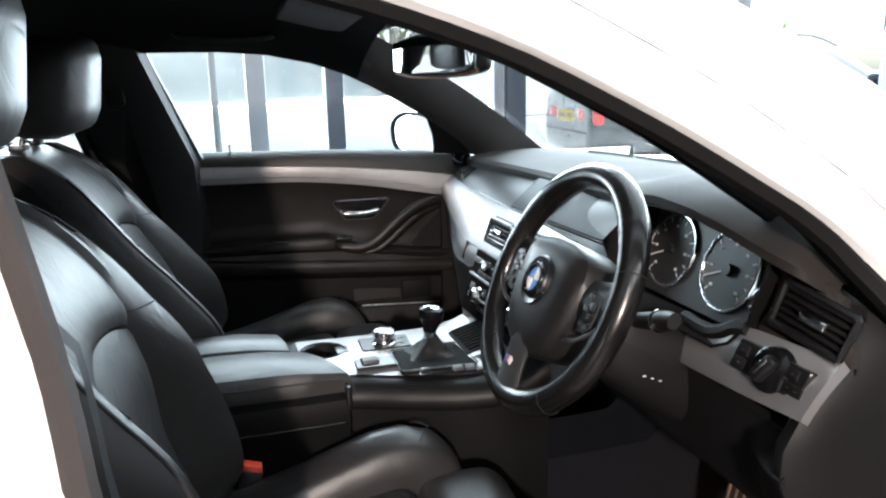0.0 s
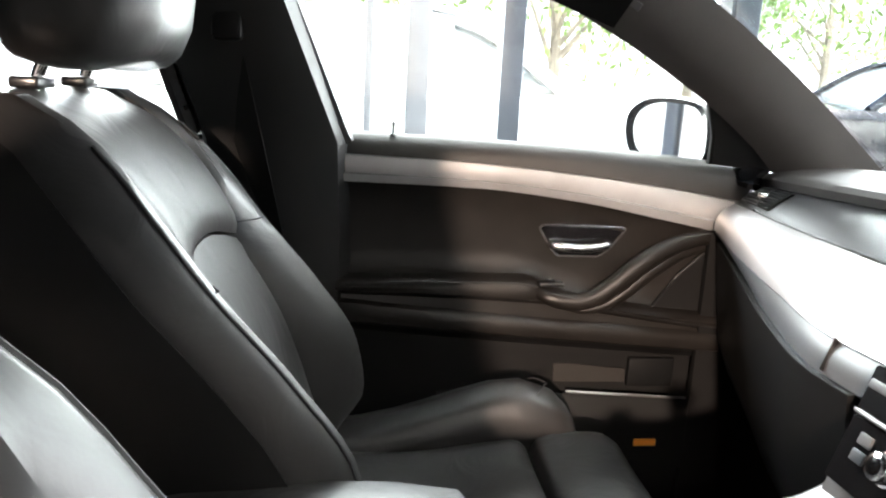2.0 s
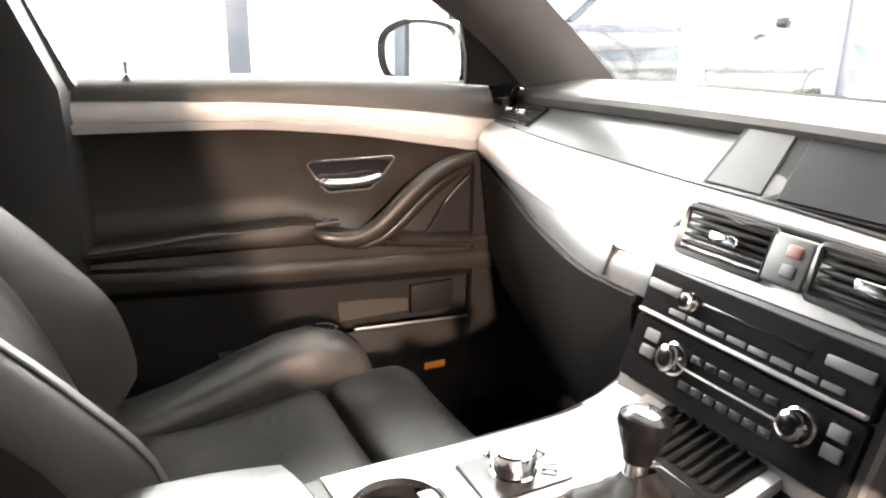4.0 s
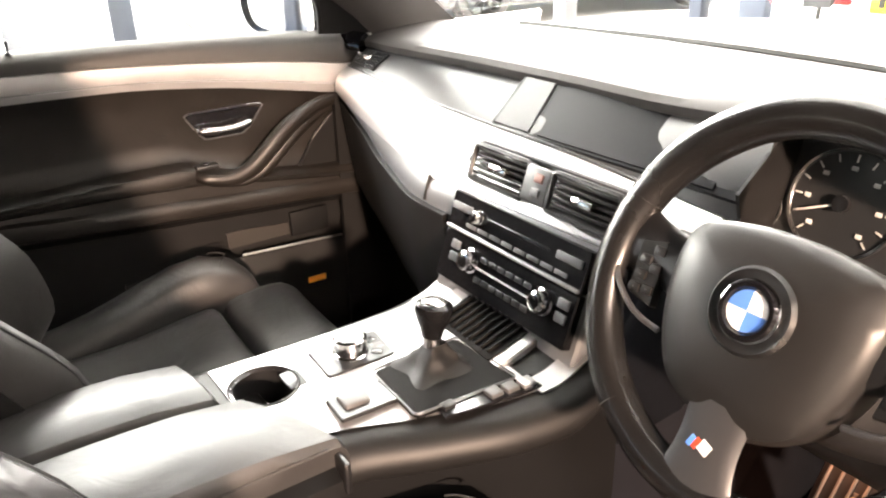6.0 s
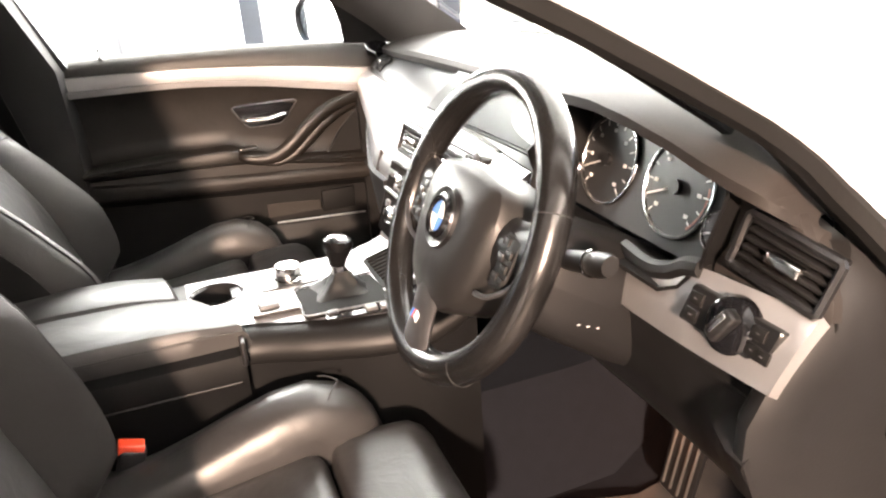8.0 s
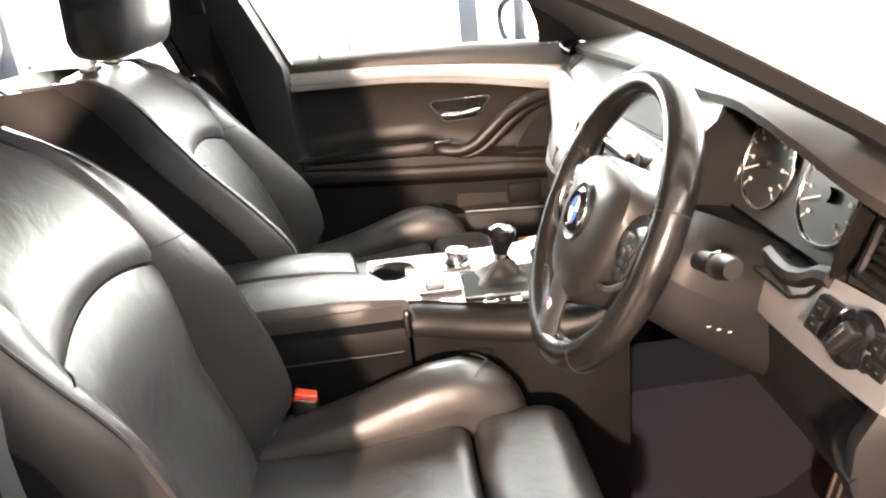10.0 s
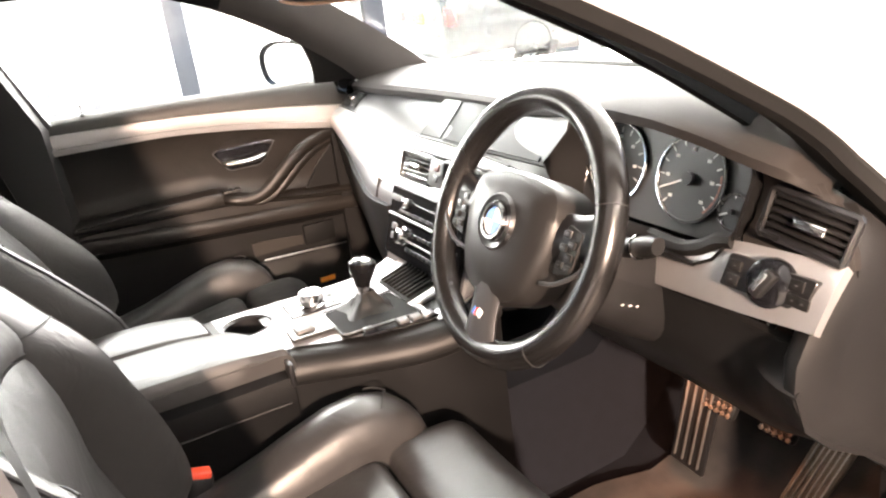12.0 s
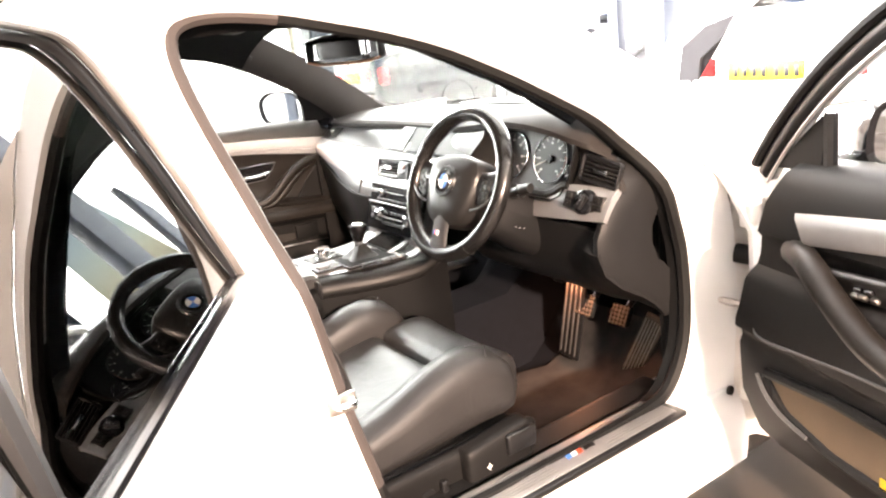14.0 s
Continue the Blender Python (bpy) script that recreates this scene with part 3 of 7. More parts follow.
# floor, bulkhead, sill
def floor_z(x, y):
    z = 0.255 + 0.02 * max(0, -x)
    if x > 0.40:
        z += (x - 0.40) ** 1.5 * 2.6
    if abs(y) > 0.62:
        z += (abs(y) - 0.62) * 0.5
    if abs(y - 0.02) < 0.16:
        z += 0.20 * min(1, (0.16 - abs(y - 0.02)) / 0.06)
    return z
ys = span(-0.72, 0.74, 36)
part("floor_carpet", sheet([[(x, y, floor_z(x, y)) for y in ys] for x in span(-1.9, 0.62, 36)], -0.01), CARPET, car, "dark carpeted floor of the car")
part("bulkhead", sheet([[(0.62, y, z) for y in span(-0.74, 0.74, 8)] for z in (0.45, 0.7, 0.95)], 0.01), CARPET, car)
part("kick_panel", sheet([[(x, -0.715 + 0.02 * math.sin(3 * (z - 0.3)), z) for x in span(0.36, 0.62, 6)] for z in span(0.28, 0.80, 6)], 0.012), PLASTIC, car)
part("far_kick_panel", sheet([[(x, 0.712, z) for x in span(0.22, 0.62, 6)] for z in span(0.26, 0.86, 6)], 0.012), PLASTIC, car)
part("sill_cover", rbox((-0.075, -0.690, 0.390), (0.42, 0.042, 0.016), 0.008, 6), PLASTIC, car, "black plastic inner sill cover")
tread = part("sill_tread", rbox((-0.065, -0.768, 0.3990), (0.345, 0.056, 0.007), 0.004, 6), SATIN, car, "black sill tread with aluminium insert")
insert = part("tread_insert", rbox((-0.065, -0.770, 0.4065), (0.325, 0.041, 0.0015), 0.001, 4), ALU, tread, "ribbed aluminium sill insert")
part("sill", sheet([[(x, y, z) for x in span(-0.62, 0.46, 10)] for y, z in ((-0.66, 0.388), (-0.765, 0.392), (-0.812, 0.388), (-0.832, 0.34), (-0.845, 0.29), (-0.842, 0.22), (-0.70, 0.21))], 0.004), WHITE_PAINT, car, "white painted sill with scuffs")
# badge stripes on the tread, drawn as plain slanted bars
for dx, mt in ((-0.030, BLUE), (-0.018, BADGE_WHITE), (-0.006, RED)):
    part("badge_bar", plate([(0, -0.015), (0.012, -0.015), (0.022, 0.015), (0.010, 0.015)], 0.001, axes((0.006 + 1.2 * dx, -0.768, 0.4096), (1, 0, 0), (0, 1, 0))), mt, tread)
part("badge_bar", plate([(0, -0.015), (0.008, -0.015), (0.016, 0.004), (0.020, -0.015), (0.029, -0.015), (0.039, 0.015), (0.028, 0.015), (0.022, -0.003), (0.017, 0.015), (0.011, 0.015)], 0.001, axes((0.016, -0.768, 0.4096), (1, 0, 0), (0, 1, 0))), SATIN, tread)
for k in range(9):
    part("tread_rib", rbox((0.160, -0.800 + k * 0.0075, 0.4086), (0.095, 0.0007, 0.0006), 0.0003, 1), STEEL, tread)
    part("tread_rib", rbox((-0.22, -0.800 + k * 0.0075, 0.4086), (0.15, 0.0007, 0.0006), 0.0003, 1), STEEL, tread)

# striker, check strap, hinges and plug on the painted frame
st = part("striker", tube(smooth_path([(-0.492, -0.765, 0.715), (-0.492, -0.800, 0.718), (-0.466, -0.802, 0.718), (-0.464, -0.765, 0.715)], 5), 0.0055, 8), CHROME, car, "steel door striker loop")
part("striker_plate", rbox((-0.480, -0.786, 0.715), (0.024, 0.004, 0.016), 0.003, 1), STEEL, car)
part("check_strap_bracket", rbox((0.420, -0.775, 0.606), (0.018, 0.010, 0.015), 0.003, 1), STEEL, car, "metal check strap bracket")
part("check_strap", tube([(0.425, -0.785, 0.606), (0.452, -0.83, 0.596), (0.478, -0.90, 0.586)], 0.008, 8, flat=1.6), STEEL, car, "greasy metal door check strap")
part("body_plug", disc((0.435, -0.822, 0.39), (0.05, -1, 0.1), 0.011, 0.006, 16), PLASTIC, car)
for z in (0.80, 0.40):
    h = part("door_hinge", rbox((0.475, -0.855, z), (0.035, 0.016, 0.026), 0.006, 2), JAMB_PAINT, car, "painted door hinge")
    part("hinge_pin", tube([(0.478, -0.88, z - 0.035), (0.478, -0.88, z + 0.035)], 0.010, 10), STEEL, h)
part("jamb_panel", sheet([[(0.462, -0.808, z), (0.515, -0.83, z), (0.53, -0.88, z)] for z in span(0.25, 0.92, 6)], 0.008), JAMB_PAINT, car, "painted hinge pillar with dirt marks")
part("cable_boot", tube(smooth_path([(0.47, -0.81, 0.705), (0.485, -0.855, 0.70), (0.49, -0.90, 0.69)], 4), 0.022, 10), RUBBER, car, "black rubber cable boot")

# passenger's middle pillar trim with the seat belt
mp = []
for z, xf, xr, y in ((0.28, -0.42, -0.60, 0.705), (0.55, -0.42, -0.61, 0.71), (0.80, -0.415, -0.62, 0.715), (0.99, -0.422, -0.637, 0.708), (1.05, -0.445, -0.655, 0.690), (1.15, -0.484, -0.685, 0.657), (1.31, -0.545, -0.73, 0.605)):
    mp.append([(xf, y + 0.03, z), (xf - 0.015, y + 0.002, z), (xf - 0.07, y - 0.018, z), (xr + 0.05, y - 0.02, z), (xr + 0.01, y - 0.005, z), (xr, y + 0.03, z)])
part("middle_pillar_trim", sheet(mp, 0.01), PILLAR_DARK, car, "dark middle pillar trim")
part("belt_webbing", sheet([[(x - 0.02, y + 0.008, z), (x + 0.025, y - 0.006, z)] for x, y, z in ((-0.600, 0.640, 1.15), (-0.570, 0.670, 1.00), (-0.540, 0.685, 0.85), (-0.520, 0.685, 0.70), (-0.51, 0.67, 0.45))], 0.002), RUBBER, car, "black seat belt webbing")
part("belt_anchor", rbox((-0.590, 0.632, 1.17), (0.022, 0.012, 0.035), 0.008, 2), PLASTIC, car)
part("belt_tongue", rbox((-0.52, 0.672, 0.69), (0.03, 0.006, 0.02), 0.005, 1), PLASTIC, car)
dp = []
for z, xf, xr, y in ((0.28, -0.45, -0.62, -0.715), (0.60, -0.47, -0.64, -0.72), (0.86, -0.50, -0.66, -0.70), (1.0, -0.53, -0.68, -0.66), (1.28, -0.59, -0.75, -0.54)):
    dp.append([(xf - 0.025, y - 0.03, z), (xf - 0.035, y, z), (xr, y + 0.01, z), (xr - 0.03, y - 0.03, z)])
part("driver_pillar_trim", sheet(dp, 0.01), HEADLINER, car, "dark middle pillar trim")

# ---- dashboard ----
dash = thing_w("dashboard", "black soft-touch dashboard with silver trim band", "dashboard", at=(0.3, 0, 0.9))
LIP = [(-0.75, 0.255, 0.955), (-0.68, 0.208, 0.982), (-0.64, 0.192, 0.996), (-0.60, 0.186, 1.007), (-0.54, 0.186, 1.018), (-0.48, 0.192, 1.023), (-0.42, 0.202, 1.023), (-0.34, 0.218, 1.017), (-0.26, 0.238, 1.006), (-0.18, 0.258, 0.995),
       (-0.05, 0.278, 0.984), (0.10, 0.284, 0.982), (0.30, 0.286, 0.978), (0.55, 0.288, 0.970), (0.66, 0.297, 0.966), (0.72, 0.305, 0.960)]
FASCIA = [(-0.27, 0.212, 0.893), (-0.20, 0.205, 0.900), (-0.05, 0.208, 0.909), (0.11, 0.204, 0.915), (0.30, 0.215, 0.914), (0.50, 0.238, 0.912), (0.68, 0.257, 0.915), (0.72, 0.262, 0.915)]
BAND = [(-0.27, 0.165, 0.842), (-0.20, 0.150, 0.842), (0.0, 0.136, 0.842), (0.217, 0.133, 0.837), (0.40, 0.165, 0.842), (0.58, 0.200, 0.853), (0.69, 0.222, 0.866), (0.72, 0.228, 0.868)]
LOWER = [(-0.20, 0.135, 0.805), (0.217, 0.120, 0.800), (0.40, 0.160, 0.806), (0.58, 0.212, 0.827), (0.69, 0.236, 0.850), (0.72, 0.242, 0.853)]

rows = []
for y in span(-0.735, 0.715, 80):
    lx, lz = lerp_table(LIP, y)
    base = screen_pt(max(-1, min(1, y / 0.735)), 0.0)
    bx, bz = base.x - 0.01, base.z - 0.004
    row = []
    crown = 0.045 * min(1, max(0, (-0.10 - y) / 0.20)) * min(1, max(0, (0.74 + y) / 0.12))
    for t in span(0, 1, 12):
        x = bx + (lx - bx) * t
        z = bz + (0.962 - bz) * t + 0.012 * math.sin(math.pi * t) + (lz - 0.962) * t ** 1.6 + 4 * crown * t * t * (1 - t)
        row.append((x, y, z))
    row.append((lx - 0.004, y, lz - 0.004))
    row.append((lx - 0.003, y, lz - 0.010))
    row.append((lx + 0.006, y, lz - 0.013))
    rows.append(row)
part("top_pad", sheet(rows, 0.006), PAD, dash, "dark grey grained dashboard top")

def strip(tab_a, tab_b, y0, y1, n, bulge=0.0, k=5, off=(0, 0, 0)):
    out = []
    for y in span(y0, y1, n):
        a, b = lerp_table(tab_a, y), lerp_table(tab_b, y)
        row = []
        for t in span(0, 1, k):
            s = math.sin(math.pi * t) * bulge
            row.append((a[0] + (b[0] - a[0]) * t - s + off[0], y + off[1], a[1] + (b[1] - a[1]) * t + s * 0.5 + off[2]))
        out.append(row)
    return out
LIP_IN = [(y, x + 0.004, z - 0.013) for y, x, z in LIP]
part("fascia", sheet(strip(LIP_IN, FASCIA, -0.265, 0.712, 40, 0.004), 0.01, way=(0.8, 0, -0.6)), FACE, dash, "dark recessed dashboard face")
part("trim_band", sheet(strip(FASCIA, BAND, -0.24, 0.708, 50, 0.010, 8, (-0.004, 0, 0)), 0.010, way=(0.8, 0, -0.6)), ALU, dash, "wide silver aluminium trim band")
part("band_edge", sheet(strip(BAND, LOWER, -0.17, 0.708, 50, 0.004, 4, (-0.001, 0, -0.003)), 0.010, way=(0.8, 0, -0.6)), BAND_GREY, dash, "grey lower edge of the trim band")
part("band_line", tube([(lerp_table(FASCIA, y)[0] - 0.005, y, lerp_table(FASCIA, y)[1] + 0.001) for y in span(-0.15, 0.705, 40)], 0.0022, 6), SATIN, dash)
part("band_gap", rbox((0.124, 0.217, 0.820), (0.004, 0.0012, 0.020), 0.0008, 1, pose(0, 0, 0, 0, 18, 0)), SATIN, dash)
# glovebox and knee face under the band
gb = []
for y in span(0.16, 0.70, 16):
    lx, lz = lerp_table(LOWER, y)
    gb.append([(lx + dx, y, lz + dz) for dx, dz in ((0.0, -0.004), (0.002, -0.03), (0.012, -0.10), (0.025, -0.18), (0.05, -0.24), (0.14, -0.29), (0.36, -0.30))])
part("glovebox", sheet(gb, 0.01), PLASTIC, dash, "black glovebox under the trim band")

def vent(name, m, w, h, slats, parent, tilt=0.0, tab=True, skin=None):
    """A vent in the frame m: x to its right, y up, z out at the viewer."""
    v = part(name, rbox((0, 0, 0), (w / 2, h / 2, 0.002), 0.0015, 1, None, None), SATIN, parent, "black slatted air vent")
    v.data.transform(m @ Matrix.Translation((0, 0, -0.028)))
    f = bmesh.new()
    fr = [(-w / 2, -h / 2), (w / 2, -h / 2), (w / 2 + tilt, h / 2), (-w / 2 + tilt, h / 2)]
    tube([m @ Vector((a, b, 0.0)) for a, b in smooth_loop(fr, 0.008)], 0.0042, 6, True, f)
    part("vent_frame", f, skin or SATIN, v)
    for k in range(slats):
        yy = -h / 2 + h * (k + 0.5) / slats
        cx = tilt * (yy / h + 0.5)
        s = part("slat", rbox((0, 0, 0), (w / 2 - 0.004, 0.0022, 0.010), 0.0012, 1), skin or PLASTIC, v)
        s.data.transform(m @ Matrix.Translation((cx, yy, -0.010)) @ Matrix.Rotation(radians(12), 4, "X"))
    if tab:
        s = part("vent_tab", rbox((0, 0, 0), (0.017, 0.0055, 0.006), 0.002, 1), CHROME, v, "chrome vent tab")
        s.data.transform(m @ Matrix.Translation((0.004 + tilt * 0.5, 0, 0.002)))
    return v

def smooth_loop(pts, r):
    out = []
    k = len(pts)
    for i in range(k):
        p, a, b = Vector(pts[i]), Vector(pts[i - 1]), Vector(pts[(i + 1) % k])
        for t, q in ((1.0, a), (0.35, a), (0.35, b), (1.0, b)):
            d = (q - p).normalized()
            out.append(tuple(p + d * r * t))
    return out

# centre vents with the switch block between
vm = axes((0.148, -0.006, 0.880), (0.0, -1, 0), (0.35, 0, 1))
part("vent_surround", plate(smooth_loop([(-0.165, -0.030), (0.165, -0.030), (0.150, 0.030), (-0.135, 0.030)], 0.014), 0.02, vm @ Matrix.Translation((0, 0, -0.014)), bevel=0.003), SATIN, dash, "dark surround of the centre vents")
part("vent_rim", tube([vm @ Vector((a, b, -0.006)) for a, b in smooth_loop([(-0.165, -0.030), (0.165, -0.030), (0.150, 0.030), (-0.135, 0.030)], 0.014)], 0.0045, 8, True), SPOKE, dash, "satin silver rim of the centre vents")
for cx in (-0.075, 0.085):
    vent("vent", vm @ Matrix.Translation((cx, 0, 0.006)), 0.112, 0.048, 6, dash)
blk = part("switch_block", rbox((0, 0, 0), (0.024, 0.024, 0.004), 0.004, 2), FOIL, dash, "grey hazard switch block")
blk.data.transform(vm @ Matrix.Translation((0.003, 0, 0.006)))
for dy, mt, nm in ((0.010, HAZARD, "hazard_button"), (-0.009, FOIL, "lock_button")):
    q = part(nm, rbox((0, 0, 0), (0.008, 0.006, 0.003), 0.002, 1), mt, blk)
    q.data.transform(vm @ Matrix.Translation((0.008, dy, 0.009)))

# passenger's and driver's side vents
def face_pt(y, t, out=0.0):
    a, b = lerp_table(LIP_IN, y), lerp_table(FASCIA, y)
    p = Vector((a[0] + (b[0] - a[0]) * t, y, a[1] + (b[1] - a[1]) * t))
    return p + Vector((-0.75, 0, 0.66)) * (out + 0.004 * math.sin(math.pi * t))
pv = part("vent", sheet([[face_pt(y + 0.030 * t, t, 0.0015) for y in span(0.570, 0.672, 8)] for t in span(0.22, 0.88, 5)], -0.002), WELL, dash, "black slatted air vent")
for k in range(7):
    t = 0.25 + 0.1 * k
    part("slat", tube([face_pt(y + 0.030 * t, t, 0.004) for y in span(0.572, 0.670, 8)], 0.0022, 6), SATIN, pv)
part("vent_tab", rbox(face_pt(0.640, 0.55, 0.007), (0.003, 0.014, 0.004), 0.002, 1), CHROME, pv, "chrome vent tab")
dvm = axes((0.214, -0.678, 0.925), (0.14, -1, -0.22), (0.25, 0.0, 1))
vent("vent", dvm @ Matrix.Translation((0, 0, 0.004)), 0.092, 0.050, 6, dash, 0.0, True)
part("vent_surround", plate(smooth_loop([(-0.066, -0.036), (0.062, -0.040), (0.058, 0.034), (-0.040, 0.042)], 0.010), 0.02, dvm @ Matrix.Translation((0, 0, -0.018)), bevel=0.003), PLASTIC, dash)
for k in range(6):
    part("demist_slat", rbox((0.315, -0.660 - 0.004 * k, 0.972 - 0.001 * k), (0.022, 0.0012, 0.003), 0.001, 1, pose(0, 0, 0, 0, 8, 25)), SATIN, dash)

# colour screen beside its blank panels
sm = axes((0.2400, -0.005, 0.9415), (0, -1, 0), (0.072, 0, 0.058))
part("screen_recess", plate([(-0.172, -0.044), (0.252, -0.040), (0.246, -0.01), (0.225, 0.03), (0.195, 0.050), (-0.182, 0.050)], 0.006, sm @ Matrix.Translation((0, 0, 0.0015))), SCREEN, dash, "black recess of the screen")
part("display", plate([(-0.072, -0.040), (0.214, -0.037), (0.210, -0.008), (0.197, 0.028), (0.178, 0.048), (-0.092, 0.048)], 0.004, sm @ Matrix.Translation((0, 0, 0.0035)), bevel=0.002), SCREEN, dash, "dark switched-off display screen")
part("blank_panel", plate([(-0.166, -0.041), (-0.090, -0.041), (-0.110, 0.048), (-0.174, 0.048)], 0.004, sm @ Matrix.Translation((0, 0, 0.004)), bevel=0.002), PANEL, dash, "grey blank panel beside the screen")

# driver's side: trim piece, knee panel, end face
DT = [(-0.735, 0.225, 0.882), (-0.62, 0.207, 0.889), (-0.585, 0.206, 0.884), (-0.555, 0.206, 0.868), (-0.52, 0.208, 0.858), (-0.455, 0.220, 0.855)]
DB = [(-0.728, 0.172, 0.830), (-0.60, 0.180, 0.822), (-0.50, 0.192, 0.812), (-0.455, 0.203, 0.808)]
part("driver_trim", sheet(strip(DB, DT, -0.728, -0.458, 22, 0.004, 6), -0.012), ALU, dash, "silver aluminium trim piece round the light switch")
part("cowl_lip", tube([(lerp_table(DT, y)[0] - 0.010, y, lerp_table(DT, y)[1] + 0.006) for y in span(-0.600, -0.457, 20)], 0.0105, 8), PLASTIC, dash, "black rounded lip under the instruments")
END_X = [(0.575, 0.355), (0.60, 0.335), (0.65, 0.275), (0.69, 0.208), (0.74, 0.163), (0.78, 0.155), (0.83, 0.178), (0.875, 0.222), (0.91, 0.250), (0.945, 0.276)]
kn = []
for y in span(-0.718, -0.19, 24):
    t = min(1.0, max(0.0, (-0.47 - y) / 0.26))
    e = min(1.0, max(0.0, (-0.61 - y) / 0.10))
    e = e * e * (3 - 2 * e)
    row = []
    for dx, dz in ((0.0, 0.0), (0.003, -0.012), (0.007, -0.045), (0.014, -0.085), (0.028, -0.125), (0.055, -0.160), (0.10, -0.188), (0.17, -0.210), (0.30, -0.225)):
        x, z = 0.202 - 0.012 * t + dx, 0.808 + dz
        row.append((x + (lerp_table(END_X, z)[0] + 0.004 - x) * e * (dz < -0.03), y, z))
    kn.append(row)
part("knee_panel", sheet(kn, 0.01), DASH, dash, "black knee panel under the steering column")
part("panel_gap", tube([(0.191, -0.56, 0.805), (0.215, -0.57, 0.765)], 0.0015, 5), FOIL, dash)
ef = []
for t in span(0, 1, 10):
    z = 0.945 - 0.37 * t
    fx = lerp_table(END_X, z)[0]
    lim = max(0, side_y(z) + 0.038 + 0.726)
    ef.append([(fx + dx, yy + lim, z) for dx, yy in ((0.03, -0.688), (0.010, -0.696), (0.002, -0.704), (0.0, -0.711), (0.012, -0.718), (0.05, -0.723), (0.14, -0.726))])
part("end_panel", sheet(ef, 0.006), DASH, dash, "black end panel of the dashboard")
cap = []
for y in span(-0.732, -0.60, 6):
    lx, lz = lerp_table(LIP_IN, y)
    lx = max(lx, 0.234)
    a = lerp_table(DT, y)
    a = (a[0] + 0.012, a[1])
    cap.append([(lx + (a[0] - lx) * t, y, lz + (a[1] - lz) * t) for t in span(0, 1, 4)])
part("vent_face", sheet(cap, 0.01), PAD, dash)

# keep the dashboard's end inside the shell
for ob in [c for c in dash.children if not c.name.startswith("end_panel")]:
    for v in ob.data.vertices:
        v.co.y = max(v.co.y, side_y(v.co.z) + 0.045)

# light switch panel
lm = axes((0.1825, -0.657, 0.865), (0.10, -1, -0.06), (0.35, 0, 1)) @ Matrix.Scale(0.86, 4)
lp = part("light_switch", plate(smooth_loop([(-0.060, -0.020), (0.055, -0.022), (0.062, 0.020), (-0.055, 0.022)], 0.006), 0.012, lm @ Matrix.Translation((0, 0, 0.010)), bevel=0.002), SATIN, dash, "black rotary light switch panel")
part("rotary_ring", turned(lm @ Vector((0.004, 0, 0.010)), lm.to_3x3() @ Vector((0, 0, 1)), [(0, 0.004), (0.020, 0.004), (0.026, 0.0), (0.028, -0.01)], 28), GLOSS, lp)
part("rotary_knob", rbox((0, 0, 0), (0.0085, 0.019, 0.008), 0.004, 2), SATIN, lp).data.transform(lm @ Matrix.Translation((0.004, 0, 0.019)) @ Matrix.Rotation(radians(-28), 4, "Z"))
part("knob_pointer", rbox((0, 0, 0), (0.004, 0.013, 0.001), 0.0008, 1), CHROME, lp, "chrome pointer").data.transform(lm @ Matrix.Translation((0.001, 0.002, 0.0275)) @ Matrix.Rotation(radians(-28), 4, "Z"))
for a, b in ((-0.042, 0.009), (-0.042, -0.009), (0.040, 0.009), (0.040, -0.009), (0.052, -0.010)):
    part("switch_key", rbox((0, 0, 0), (0.009, 0.007, 0.002), 0.0015, 1), PLASTIC, lp).data.transform(lm @ Matrix.Translation((a, b, 0.012)))
    part("key_mark", rbox((0, 0, 0), (0.002, 0.0006, 0.0004), 0.0003, 1), FOIL, lp).data.transform(lm @ Matrix.Translation((a, b, 0.0145)))

# instrument cluster
cm = axes((0.272, -0.402, 0.923), (0, -1, 0), (0.32, 0, 1))
cl = part("instrument_panel", plate(smooth_loop([(-0.205, -0.068), (0.155, -0.072), (0.195, 0.0), (0.165, 0.07), (-0.15, 0.07), (-0.205, 0.02)], 0.025), 0.02, cm), DIAL, dash, "dark instrument panel with chrome-ringed dials")
cowl = []
oval = smooth_loop([(-0.225, -0.082), (0.160, -0.088), (0.215, -0.01), (0.185, 0.085), (-0.16, 0.09), (-0.225, 0.03)], 0.045)
oval.append(oval[0])
for dz, s, up in ((-0.004, 0.95, 0), (0.03, 0.98, 0.004), (0.065, 1.03, 0.012), (0.085, 1.06, 0.016)):
    ring_row = []
    for a, b in oval:
        q = cm @ Vector((a * s, b * s + up * (b > 0), dz * (1.0 if b > -0.03 else 0.80)))
        q.y = min(q.y, -0.262)
        lx, lz = lerp_table(LIP, q.y)
        q.z = min(q.z, lz - 0.014)
        q.x = max(q.x, lx + 0.004) if b > 0 else q.x
        ring_row.append(tuple(q))
    cowl.append(ring_row)
part("cluster_cowl", sheet(cowl, 0.004), PLASTIC, dash, "black cowl round the instruments")
